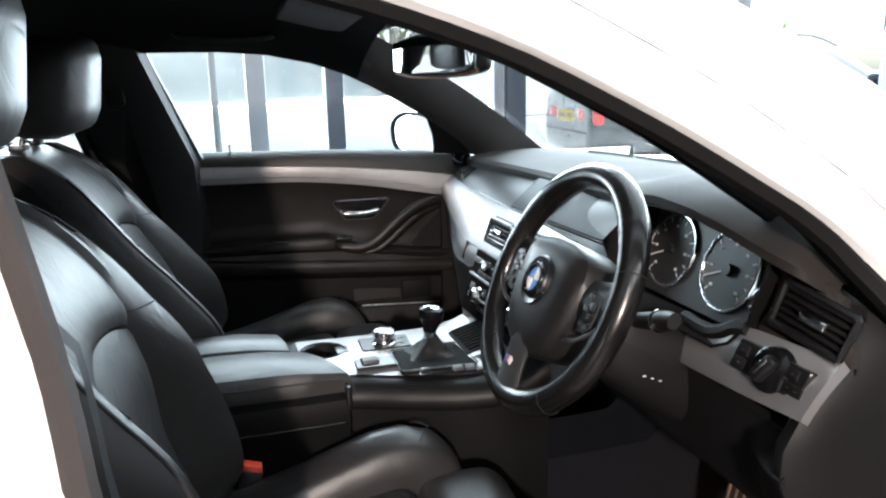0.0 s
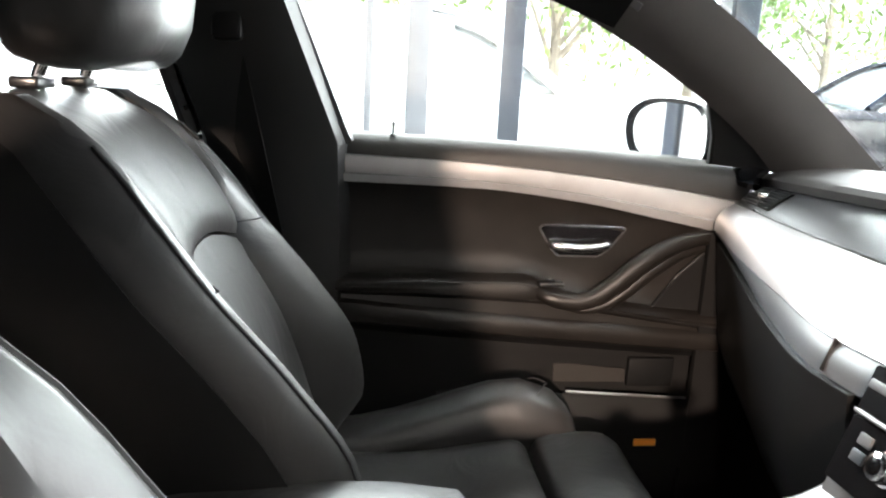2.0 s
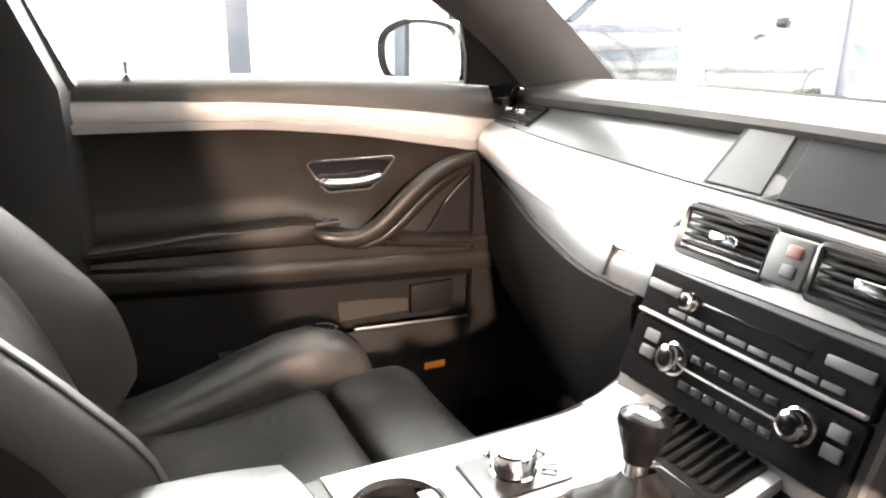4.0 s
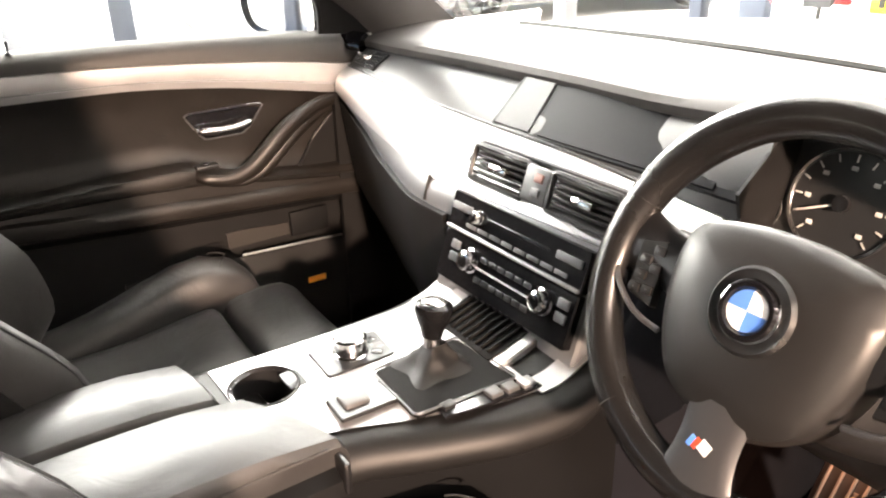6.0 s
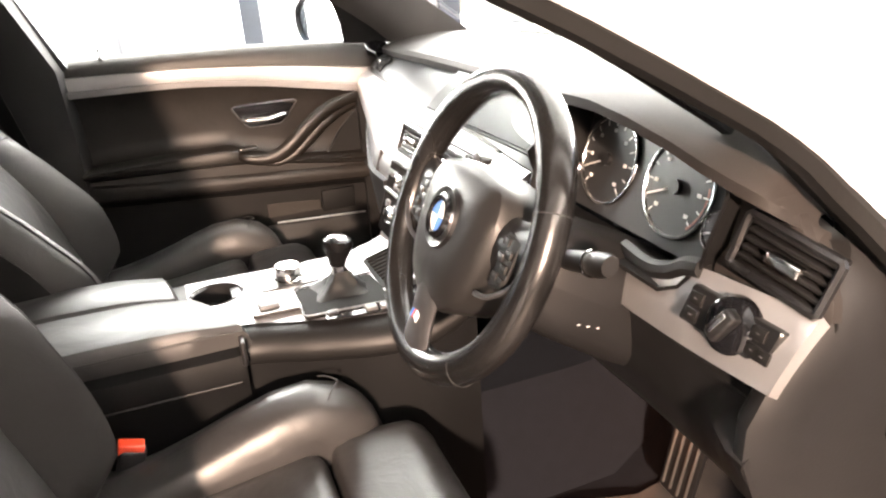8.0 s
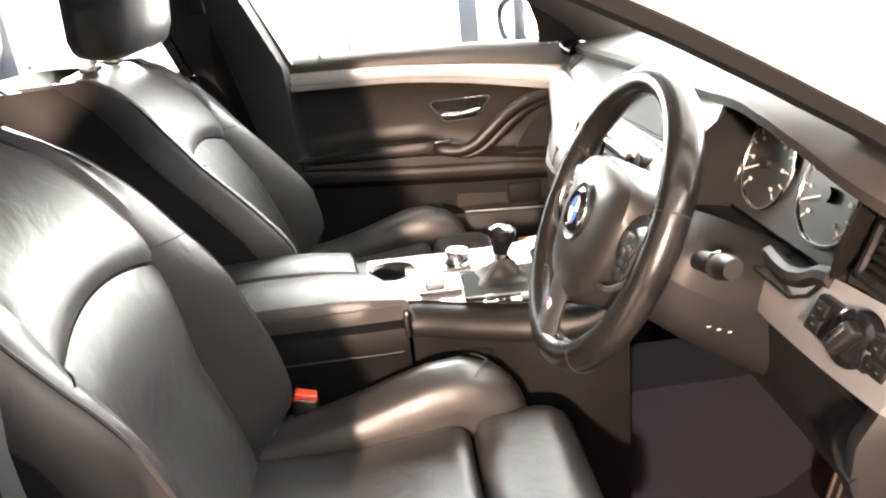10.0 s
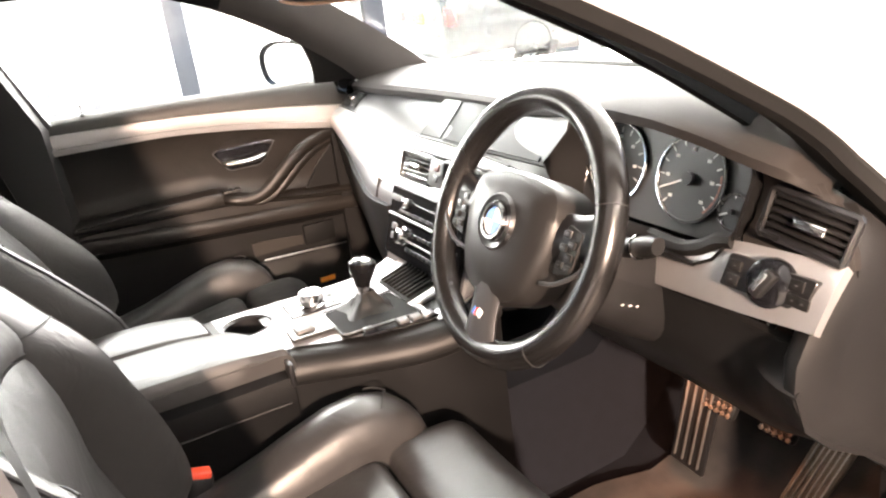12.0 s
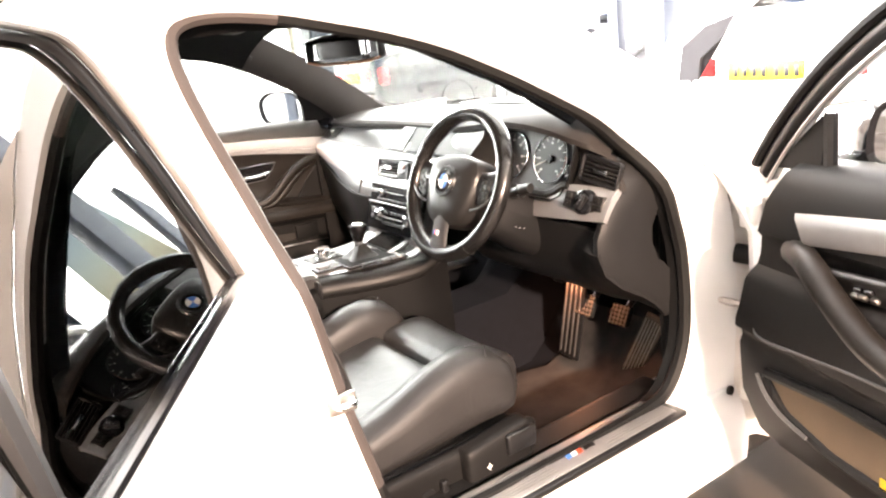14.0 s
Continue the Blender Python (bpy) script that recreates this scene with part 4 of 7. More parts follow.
for gx, r, nm in ((-0.073, 0.056, "speedometer"), (0.064, 0.056, "rev_counter"), (-0.155, 0.022, "fuel_gauge"), (0.140, 0.022, "temperature_gauge")):
    gy = 0.0 if r > 0.03 else -0.028
    c0 = cm @ Vector((gx, gy, 0.003))
    out = cm.to_3x3() @ Vector((0, 0, 1))
    g = part(nm, disc(c0, out, r, 0.003, 36), DIAL, dash)
    part("chrome_ring", ring(c0, out, r, 0.0026 if r > 0.03 else 0.0018, 40, 6), CHROME, g, "chrome dial ring")
    n = 13 if r > 0.03 else 5
    for k in range(n):
        a = radians(225 - 270 * k / (n - 1))
        p = cm @ Vector((gx + math.cos(a) * r * 0.84, gy + math.sin(a) * r * 0.84, 0.0045))
        mk = part("dial_mark", rbox((0, 0, 0), (r * 0.07, 0.0009, 0.0003), 0.0002, 1), MARK, g)
        mk.data.transform(Matrix.Translation(p) @ cm.to_3x3().to_4x4() @ Matrix.Rotation(a, 4, "Z"))
        if r > 0.03 and k % 2 == 0:
            p = cm @ Vector((gx + math.cos(a) * r * 0.66, gy + math.sin(a) * r * 0.66, 0.0045))
            mk = part("dial_figure", rbox((0, 0, 0), (0.0032, 0.0022, 0.0003), 0.0002, 1), MARK, g)
            mk.data.transform(Matrix.Translation(p) @ cm.to_3x3().to_4x4())
    a = radians(203)
    nd = part("needle", rbox((0, 0, 0), (r * 0.42, 0.0011, 0.0008), 0.0005, 1), MARK, g, "white dial needle")
    nd.data.transform(cm @ Matrix.Translation((gx + math.cos(a) * r * 0.40, gy + math.sin(a) * r * 0.40, 0.007)) @ Matrix.Rotation(a, 4, "Z"))
    part("needle_hub", disc(cm @ Vector((gx, gy, 0.010)), out, r * 0.15, 0.006, 18), SATIN, g)
for k in range(5):
    a = radians(-45 + 13 * k)
    p = cm @ Vector((0.064 + math.cos(a) * 0.050, math.sin(a) * 0.050, 0.0046))
    part("red_zone", rbox((0, 0, 0), (0.0014, 0.005, 0.0003), 0.0002, 1), HAZARD, cl).data.transform(Matrix.Translation(p) @ cm.to_3x3().to_4x4() @ Matrix.Rotation(a, 4, "Z"))

# radio and climate panels in the centre stack
km = axes((0.121, 0.005, 0.813), (0, -1, 0), (0.33, 0, 1))
stack = part("stack_frame", plate(smooth_loop([(-0.147, -0.140), (0.144, -0.140), (0.148, 0.030), (-0.150, 0.030)], 0.012), 0.05, km @ Matrix.Translation((0, 0, -0.008)), bevel=0.004), BAND_GREY, dash, "grey-edged centre stack")
rad = part("radio", plate(smooth_loop([(-0.138, -0.030), (0.135, -0.030), (0.137, 0.024), (-0.140, 0.024)], 0.006), 0.012, km @ Matrix.Translation((0, 0, 0.004)), bevel=0.002), PIANO, dash, "radio panel with silver strip and knob")
def on(m, name, h, r, at, mat, parent, label="", rot=0):
    ob = part(name, rbox((0, 0, 0), h, r, 1), mat, parent, label)
    ob.data.transform(m @ Matrix.Translation(at) @ Matrix.Rotation(rot, 4, "Z"))
    return ob
on(km, "silver_strip", (0.134, 0.0020, 0.003), 0.001, (-0.001, -0.026, 0.006), ALU, rad, "silver strip")
on(km, "disc_slot", (0.062, 0.0022, 0.002), 0.0008, (0.005, 0.004, 0.0045), GLOSS, rad)
on(km, "wide_key", (0.022, 0.005, 0.002), 0.001, (-0.112, 0.005, 0.005), BAND_GREY, rad)
on(km, "wide_key", (0.022, 0.005, 0.002), 0.001, (0.105, 0.005, 0.005), BAND_GREY, rad)
for k in range(8):
    on(km, "preset_key", (0.0110, 0.0028, 0.0012), 0.0006, (-0.085 + k * 0.026, -0.0155, 0.0045), FOIL, rad)
part("volume_knob", turned(km @ Vector((-0.075, 0.001, 0.004)), km.to_3x3() @ Vector((0, 0, 1)), [(0, 0.011), (0.0070, 0.011), (0.0088, 0.009), (0.0095, 0.0), (0.0110, 0)], 24), CHROME, rad, "chrome volume knob")
part("knob_cap", turned(km @ Vector((-0.075, 0.001, 0.0152)), km.to_3x3() @ Vector((0, 0, 1)), [(0, 0.0006), (0.0056, 0.0004), (0.0064, 0.0)], 20), PIANO, rad, "black knob face")
cp = part("climate_panel", plate(smooth_loop([(-0.138, -0.036), (0.134, -0.036), (0.135, 0.034), (-0.138, 0.034)], 0.006), 0.014, km @ Matrix.Translation((0, -0.066, 0.004)), bevel=0.002), PIANO, dash, "gloss black climate control panel")
on(km, "silver_strip", (0.058, 0.0010, 0.002), 0.0006, (0.004, -0.064, 0.005), ALU, cp)
for k in range(7):
    on(km, "climate_key", (0.0070, 0.0040, 0.0012), 0.001, (-0.046 + k * 0.0165, -0.080, 0.0045), SATIN, cp)
    on(km, "key_mark", (0.0024, 0.0007, 0.0004), 0.0003, (-0.046 + k * 0.0165, -0.080, 0.0060), FOIL, cp)
for k in range(6):
    on(km, "climate_key", (0.0070, 0.0034, 0.0012), 0.001, (-0.041 + k * 0.018, -0.050, 0.0045), SATIN, cp)
for gx in (-0.084, 0.066):
    part("temperature_knob", turned(km @ Vector((gx + 0.014, -0.060, 0.004)), km.to_3x3() @ Vector((0, 0, 1)), [(0, 0.015), (0.010, 0.015), (0.0135, 0.013), (0.0150, 0.009), (0.0155, 0.001), (0.0175, 0)], 28), CHROME, cp, "chrome temperature knob")
    part("knob_cap", turned(km @ Vector((gx + 0.014, -0.060, 0.0192)), km.to_3x3() @ Vector((0, 0, 1)), [(0, 0.0008), (0.0080, 0.0006), (0.0090, 0.0)], 24), PIANO, cp, "black knob face")
    for dy in (0.012, -0.006):
        on(km, "climate_key", (0.009, 0.006, 0.002), 0.001, (gx + (-0.022 if gx < 0 else 0.050), -0.060 + dy, 0.005), BAND_GREY, cp)

# ---- steering wheel and column ----
WC, WN = Vector((0.0375, -0.4070, 0.9085)), Vector((-0.905, 0.0, 0.425)).normalized()
wm = axes(WC, (0, -1, 0), (0.425, 0, 0.905))
hm = wm @ Matrix.Translation((-0.002, -0.006, -0.023))
wheel = thing_w("steering_wheel", "black leather three-spoke steering wheel with round badge", "steering wheel", at=tuple(WC))
R_RIM = 0.1605
pts = [wm @ Vector((math.cos(a) * R_RIM, math.sin(a) * R_RIM * (0.985 if math.sin(a) < 0 else 1), 0)) for a in (2 * math.pi * k / 72 for k in range(72))]
rad_k = [0.0178 + 0.0016 * (math.exp(-((k - 9) / 4) ** 2) + math.exp(-((k - 27) / 4) ** 2)) for k in range(72)]
part("rim", tube(pts, rad_k, 14, True, up=WN), LEATHER_WORN, wheel, "worn shiny black leather rim")
for a in (20, 160, 232, 308):
    c = wm @ Vector((math.cos(radians(a)) * R_RIM, math.sin(radians(a)) * R_RIM, 0))
    t = wm.to_3x3() @ Vector((-math.sin(radians(a)), math.cos(radians(a)), 0))
    part("rim_seam", ring(c, t, 0.0179, 0.0005, 20, 5), STITCH, wheel)
hub_o = smooth_path([(x, y, 0) for x, y in ((-0.072, 0.050), (-0.035, 0.060), (0, 0.062), (0.035, 0.060), (0.072, 0.050), (0.082, 0.020), (0.075, -0.025), (0.055, -0.062), (0.025, -0.078), (0, -0.080), (-0.025, -0.078), (-0.055, -0.062), (-0.075, -0.025), (-0.082, 0.020))], 4, True)
hub_r = []
for s, dz in ((0.0, 0.052), (0.3, 0.0515), (0.6, 0.049), (0.85, 0.043), (0.96, 0.036), (1.0, 0.024), (0.97, -0.02)):
    hub_r.append([tuple(hm @ Vector((p.x * s * 1.10, p.y * s * 1.16, dz))) for p in hub_o + hub_o[:1]])
hub = part("airbag_cover", sheet(hub_r), AIRBAG, wheel, "dark grey airbag cover")
bc = hm @ Vector((0, 0.006, 0.0525))
part("badge_recess", turned(bc, WN, [(0, 0.0005), (0.029, 0.0005), (0.033, 0.0022), (0.036, -0.002)], 36), SATIN, hub)
bd = part("badge", turned(bc, WN, [(0, 0.003), (0.0235, 0.003), (0.0255, 0.002), (0.026, 0)], 36), CHROME, hub, "round chrome-rimmed badge with blue and white quarters")
for k in range(4):
    arc = [(0.0, 0.0)] + [(0.0165 * math.cos(t), 0.0165 * math.sin(t)) for t in span(k * math.pi / 2, (k + 1) * math.pi / 2, 7)]
    part("badge_quarter", plate(arc, 0.001, hm @ Matrix.Translation((0, 0.006, 0.0568))), BLUE if k % 2 else BADGE_WHITE, hub)
part("badge_ring", ring(hm @ Vector((0, 0.006, 0.0563)), WN, 0.0205, 0.0035, 36, 6), GLOSS, hub)
for sgn in (-1, 1):
    rows = []
    for t in span(0, 1, 8):
        x = sgn * (0.060 + 0.100 * t)
        w = 0.040 - 0.018 * math.sin(math.pi * min(1, t * 1.1)) * 0.6 - 0.006 * t
        yc = 0.012 + 0.010 * t
        rows.append([tuple(wm @ Vector((x, yc - 0.012 * (1 - t) + w * math.cos(a), -0.008 + 0.006 * t + 0.018 * (1 - t * 0.6) * math.sin(a)))) for a in span(0, 2 * math.pi, 14)])
    sp = part("spoke", sheet(rows), SATIN, wheel, "black side spoke with switches")
    br = plate(smooth_loop([(-0.014, -0.032), (0.016, -0.026), (0.020, 0.024), (-0.008, 0.030)], 0.006), 0.010, hm @ Matrix.Translation((sgn * 0.112, 0.002, 0.030)) @ Matrix.Scale(sgn, 4, (1, 0, 0)), bevel=0.002)
    bp = part("switch_pad", br, PLASTIC, wheel, "black switch pad on the wheel")
    for a, b in ((-0.004, 0.020), (0.008, 0.008), (-0.006, 0.002), (0.008, -0.008), (-0.005, -0.020), (0.010, -0.022)):
        on(hm, "wheel_button", (0.0058, 0.0042, 0.002), 0.0012, (sgn * (0.112 + a * 0.9), 0.002 + b * 0.9, 0.0305), PLASTIC if b < 0 else SATIN, bp)
        on(hm, "button_mark", (0.0013, 0.0005, 0.0004), 0.0003, (sgn * (0.112 + a * 0.9), 0.002 + b * 0.9, 0.0327), FOIL, bp)
    part("spoke_trim", tube(smooth_path([wm @ Vector((sgn * 0.083, -0.050, 0.008)), wm @ Vector((sgn * 0.112, -0.043, 0.011)), wm @ Vector((sgn * 0.142, -0.022, 0.010)), wm @ Vector((sgn * 0.152, 0.0, 0.006))], 4), 0.0028, 8), SPOKE, sp, "satin chrome spoke edge")
low = []
for t in span(0, 1, 8):
    y = -0.060 - 0.105 * t
    w = 0.034 - 0.010 * math.sin(math.pi * t) + 0.006 * t
    low.append([tuple(wm @ Vector((w * math.cos(a), y, 0.016 - 0.010 * t + 0.008 * math.sin(a)))) for a in span(0, 2 * math.pi, 14)])
ls = part("lower_spoke", sheet(low), SPOKE, wheel, "satin grey forked lower spoke")
for dx, mt in ((-0.010, BLUE), (-0.005, RED), (0.003, BADGE_WHITE)):
    on(wm, "badge_bar", (0.0022 if dx < 0 else 0.005, 0.005, 0.0006), 0.0004, (dx, -0.114, 0.0195), mt, ls, "", radians(-20))
colm = thing_w("steering_column", "black plastic steering column cowl with stalks", "steering column", at=(0.15, -0.42, 0.85))
rows = []
for t, w, h in ((0.045, 0.050, 0.046), (0.055, 0.066, 0.056), (0.075, 0.078, 0.064), (0.12, 0.084, 0.070), (0.19, 0.084, 0.075), (0.28, 0.078, 0.075)):
    c = WC - WN * t + Vector((0, 0, -0.022 - 0.10 * t))
    rows.append([tuple(c + wm.to_3x3() @ Vector((w * math.copysign(abs(math.cos(a)) ** 0.7, math.cos(a)), h * math.copysign(abs(math.sin(a)) ** 0.7, math.sin(a)), 0))) for a in span(0, 2 * math.pi, 24)])
part("column_cowl", sheet(rows), DASH, colm)
for k in range(3):
    part("cowl_mark", rbox((0.128 + 0.012 * k, -0.4905, 0.800 - 0.005 * k), (0.0022, 0.0010, 0.0005), 0.0004, 1), MARK, colm)
for sgn in (-1, 1):
    a = wm @ Vector((sgn * 0.070, 0.004, -0.090))
    b = wm @ Vector((sgn * 0.125, 0.018, -0.082))
    c = wm @ Vector((sgn * 0.158, 0.026, -0.076))
    stl = part("stalk", tube([a, a.lerp(b, 0.5), b, b.lerp(c, 0.6), c], [0.011, 0.012, 0.013, 0.014, 0.011], 12, flat=0.8), PLASTIC, colm, "black control stalk")
    part("stalk_ring", ring(b, c - b, 0.0135, 0.0015, 20, 5), CHROME, stl)

# footwell lamp under the knee panel
lamp("footwell_lamp", "AREA", (0.40, -0.34, 0.560), 0.22, (1.0, 0.45, 0.25), 0.05, (0.42, -0.40, 0.2), 0.03)
part("lamp_lens", rbox((0.40, -0.34, 0.567), (0.028, 0.018, 0.004), 0.003, 1), FOIL, dash)

# ---- pedals ----
def pedal(name, c, w, h, tiltx, label, rows_n=5):
    p = thing_w(name, label, "pedal", "pedals in the footwell", at=c)
    m = pose(*c, 0, 0, 0) @ Matrix.Rotation(radians(tiltx), 4, "Y")
    m = axes(c, (0, -1, 0), (math.sin(radians(tiltx)), 0, math.cos(radians(tiltx))))
    b = rbox((0, 0, 0), (w, h, 0.009), 0.006, 2)
    ob = part("pad", b, RUBBER, p)
    ob.data.transform(m)
    nx, ny = 5, rows_n
    for i in range(nx):
        for j in range(ny):
            q = part("tread_block", rbox((0, 0, 0), (w / nx * 0.66, h / ny * 0.66, 0.0012), 0.0006, 1), TREAD, p)
            q.data.transform(m @ Matrix.Translation((-w + w * (2 * i + 1) / nx, -h + h * (2 * j + 1) / ny, 0.010)) @ Matrix.Rotation(radians(45), 4, "Z"))
    part("lever", tube([m @ Vector((0, 0, -0.008)), m @ Vector((0, 0.10, -0.05)), m @ Vector((0, 0.22, -0.06))], 0.009, 8), SATIN, p)
    return p
pedal("clutch_pedal", (0.447, -0.369, 0.480), 0.030, 0.030, 28, "steel-topped clutch pedal with gridded tread")
pedal("brake_pedal", (0.486, -0.453, 0.460), 0.032, 0.028, 28, "steel-topped brake pedal with gridded tread")
acc = thing_w("accelerator_pedal", "worn rubber accelerator pedal hinged at the floor", "pedal", "pedals in the footwell", at=(0.5, -0.56, 0.3))
am = axes((0.500, -0.505, 0.365), (0.10, -1, -0.30), (0.45, -0.34, 1))
part("pad", rbox((0, 0, 0), (0.030, 0.105, 0.008), 0.006, 3), WORN_RUBBER, acc).data.transform(am)
for k in range(6):
    on(am, "tread_rib", (0.0014, 0.09, 0.002), 0.001, (-0.022 + k * 0.0088, 0, 0.009), STEEL, acc)
fr = thing_w("foot_rest", "aluminium foot rest with rubber ribs", "foot rest", at=(0.45, -0.315, 0.3))
fm = axes((0.432, -0.325, 0.437), (0.05, -1, -0.15), (0.10, -0.26, 1))
part("plate", rbox((0, 0, 0), (0.036, 0.120, 0.005), 0.004, 3), SATIN, fr).data.transform(fm)
for k in range(4):
    on(fm, "rib", (0.0020, 0.108, 0.003), 0.0015, (-0.026 + k * 0.017, 0, 0.006), STEEL, fr)
fmat = []
for x in span(0.02, 0.56, 14):
    fmat.append([(x, y, floor_z(x, y) + 0.006 + 0.003 * math.sin(9 * x + 7 * y)) for y in span(-0.66 + 0.06 * max(0, x - 0.4) * 3, -0.20 - 0.3 * max(0, x - 0.3), 14)])
solo("floor_mat", sheet(fmat, 0.008), MAT_DUSTY, "dusty brown-stained dark floor mat in the driver's footwell", "floor mat")

# ---- centre console ----
con = thing_w("centre_console", "dark centre console with silver trim and gear lever", "console", at=(-0.15, 0.02, 0.25))
TOPZ = [(-0.32, 0.664), (-0.26, 0.662), (-0.10, 0.660), (0.0, 0.662), (0.06, 0.668), (0.10, 0.682), (0.13, 0.700)]
DE = [(-0.32, -0.058), (-0.20, -0.062), (-0.10, -0.098), (0.0, -0.135), (0.08, -0.150), (0.14, -0.150)]
PE = [(-0.32, 0.150), (-0.24, 0.150), (-0.10, 0.150), (0.0, 0.150), (0.08, 0.156), (0.14, 0.160)]
def con_top(x, t):
    a, b = lerp_table(DE, x)[0], lerp_table(PE, x)[0]
    return Vector((x, a + (b - a) * t, lerp_table(TOPZ, x)[0] + 0.006 * math.sin(math.pi * t)))
body = []
for x in span(-0.31, 0.14, 70):
    a, b = con_top(x, 0), con_top(x, 1)
    body.append([(x, a.y - 0.024, a.z - 0.050), (x, a.y - 0.030, a.z - 0.044), (x, a.y - 0.034, a.z - 0.036), (x, a.y - 0.033, a.z - 0.024), (x, a.y - 0.024, a.z - 0.010), (x, a.y - 0.012, a.z - 0.003), (x, a.y - 0.004, a.z - 0.001)] +
                [tuple(con_top(x, t)) for t in span(0.02, 0.98, 36)] + [(x, b.y + 0.004, b.z - 0.002), (x, b.y + 0.02, b.z - 0.022), (x, b.y + 0.025, b.z - 0.06), (x, b.y + 0.03, 0.28)])
def cut_round(bm, cx, cy, r):
    bmesh.ops.delete(bm, geom=[f for f in bm.faces if (Vector(f.calc_center_median()[:2]) - Vector((cx, cy))).length < r and f.calc_center_median().z > 0.6], context="FACES")
    return bm
ck = (-0.218, 0.066, 0.669)
part("body", cut_round(sheet(body), ck[0], ck[1], 0.040), PLASTIC, con, "black console body")
part("side_panel", sheet([[(x, lerp_table(DE, x)[0] - dy, z if z < 0.55 else lerp_table(TOPZ, x)[0] - 0.047) for dy, z in ((0.026, 0.28), (0.027, 0.40), (0.027, 0.50), (0.026, 0.60))] for x in span(-0.31, 0.14, 24)], -0.006), DEEP_BLACK, con, "flat black lower side of the console")
# silver deck
deck = [[con_top(x, t) + Vector((0, 0, 0.003)) for t in span(0.035, 0.97, 48)] for x in span(-0.262, 0.045, 62)]
part("deck", cut_round(sheet(deck), ck[0], ck[1], 0.0405), ALU, con, "silver aluminium console deck")
for t0, t1 in ((0.80, 0.985), (0.015, 0.115)):
    part("deck_edge", sheet([[con_top(x, t) + Vector((0, 0, 0.0034)) for t in span(t0, t1, 6)] for x in span(0.044, 0.132, 10)], -0.003), ALU, con, "silver deck sweeping up to the centre stack")
# cup holder
part("cup_holder", turned(ck, (0, 0, 1), [(0.036, -0.06), (0.0375, -0.002), (0.042, 0.003), (0.044, 0.0015), (0.044, -0.004)], 36), SATIN, con, "round black cup holder")
part("cup_floor", disc((ck[0], ck[1], ck[2] - 0.055), (0, 0, 1), 0.0365, 0.003, 36), GLOSS, con)
part("cup_clip", rbox((-0.182, 0.060, 0.668), (0.012, 0.020, 0.002), 0.002, 1), SATIN, con)
# controller
ic = (-0.097, 0.070, 0.664)
part("controller_base", plate(smooth_loop([(-0.050, -0.036), (0.046, -0.036), (0.052, 0.030), (-0.046, 0.034)], 0.010), 0.006, pose(ic[0], ic[1], ic[2] + 0.0075), bevel=0.002), SATIN, con)
part("controller", turned((ic[0], ic[1], ic[2]), (0, 0, 1), [(0, 0.031), (0.019, 0.031), (0.0215, 0.029), (0.022, 0.018), (0.020, 0.016), (0.0205, 0.009), (0.025, 0.006), (0.026, 0.0)], 36), CHROME, con, "chrome rotary controller")
for k, a in enumerate((20, -10, -40, 60, 100)):
    q = (ic[0] + 0.036 * math.cos(radians(a)), ic[1] + 0.030 * math.sin(radians(a)), ic[2] + 0.006)
    part("controller_key", rbox(q, (0.008, 0.006, 0.0025), 0.002, 1, pose(0, 0, 0, 0, 0, a)), FOIL if k % 2 else GLOSS, con)
# gear lever with gaiter
gx, gy, gz = -0.040, -0.042, 0.668
part("gaiter_frame", plate(smooth_loop([(-0.062, -0.052), (0.075, -0.060), (0.070, 0.056), (-0.058, 0.052)], 0.014), 0.008, pose(gx, gy, gz + 0.0055), bevel=0.002), WELL, con, "dark frame round the gaiter")
part("gaiter_rim", tube([Vector((gx + a, gy + b, gz + 0.0058)) for a, b in smooth_loop([(-0.064, -0.054), (0.077, -0.062), (0.072, 0.058), (-0.060, 0.054)], 0.014)], 0.0016, 6, True), SPOKE, con, "thin satin rim")
rows = []
for k, (s, dz) in enumerate(((1.0, 0.003), (0.97, 0.007), (0.82, 0.010), (0.66, 0.015), (0.52, 0.020), (0.46, 0.026), (0.36, 0.030), (0.28, 0.036), (0.22, 0.041))):
    rr = []
    for a in span(0, 2 * math.pi, 40):
        w = 1 + 0.09 * math.sin(5 * a + k * 0.8) * (0.3 < s < 0.9)
        sq = 0.047 / max(abs(math.cos(a)) ** 1.2, abs(math.sin(a)) ** 1.2, 0.72)
        rr.append((gx + 0.008 + s * w * sq * math.cos(a) + 0.006 * (dz / 0.04), gy + s * w * sq * 0.92 * math.sin(a), gz + dz))
    rows.append(rr)
lever = thing_w("gear_lever", "black and chrome gear knob on a leather gaiter", "gear lever", at=(gx, gy, gz))
part("gaiter", sheet(rows), GAITER, lever, "creased black leather gaiter")
kx, ky = gx + 0.010, gy + 0.002
part("collar", turned((kx, ky, gz + 0.036), (0.10, 0.02, 1), [(0.0085, 0), (0.0115, 0.001), (0.0115, 0.013), (0.0095, 0.015), (0, 0.015)], 24), CHROME, lever, "chrome collar")
part("knob", turned((kx, ky, gz + 0.048), (0.14, 0.02, 1), [(0.009, 0), (0.0125, 0.002), (0.0150, 0.012), (0.0200, 0.024), (0.0238, 0.036), (0.0225, 0.044), (0.016, 0.048), (0, 0.0495)], 32), PIANO, lever, "black gear knob")
part("knob_cap", turned((kx + 0.0066, ky + 0.001, gz + 0.0958), (0.14, 0.02, 1), [(0.0155, 0), (0.0125, 0.0022), (0, 0.0034)], 28), CHROME, lever, "chrome shift-pattern cap")
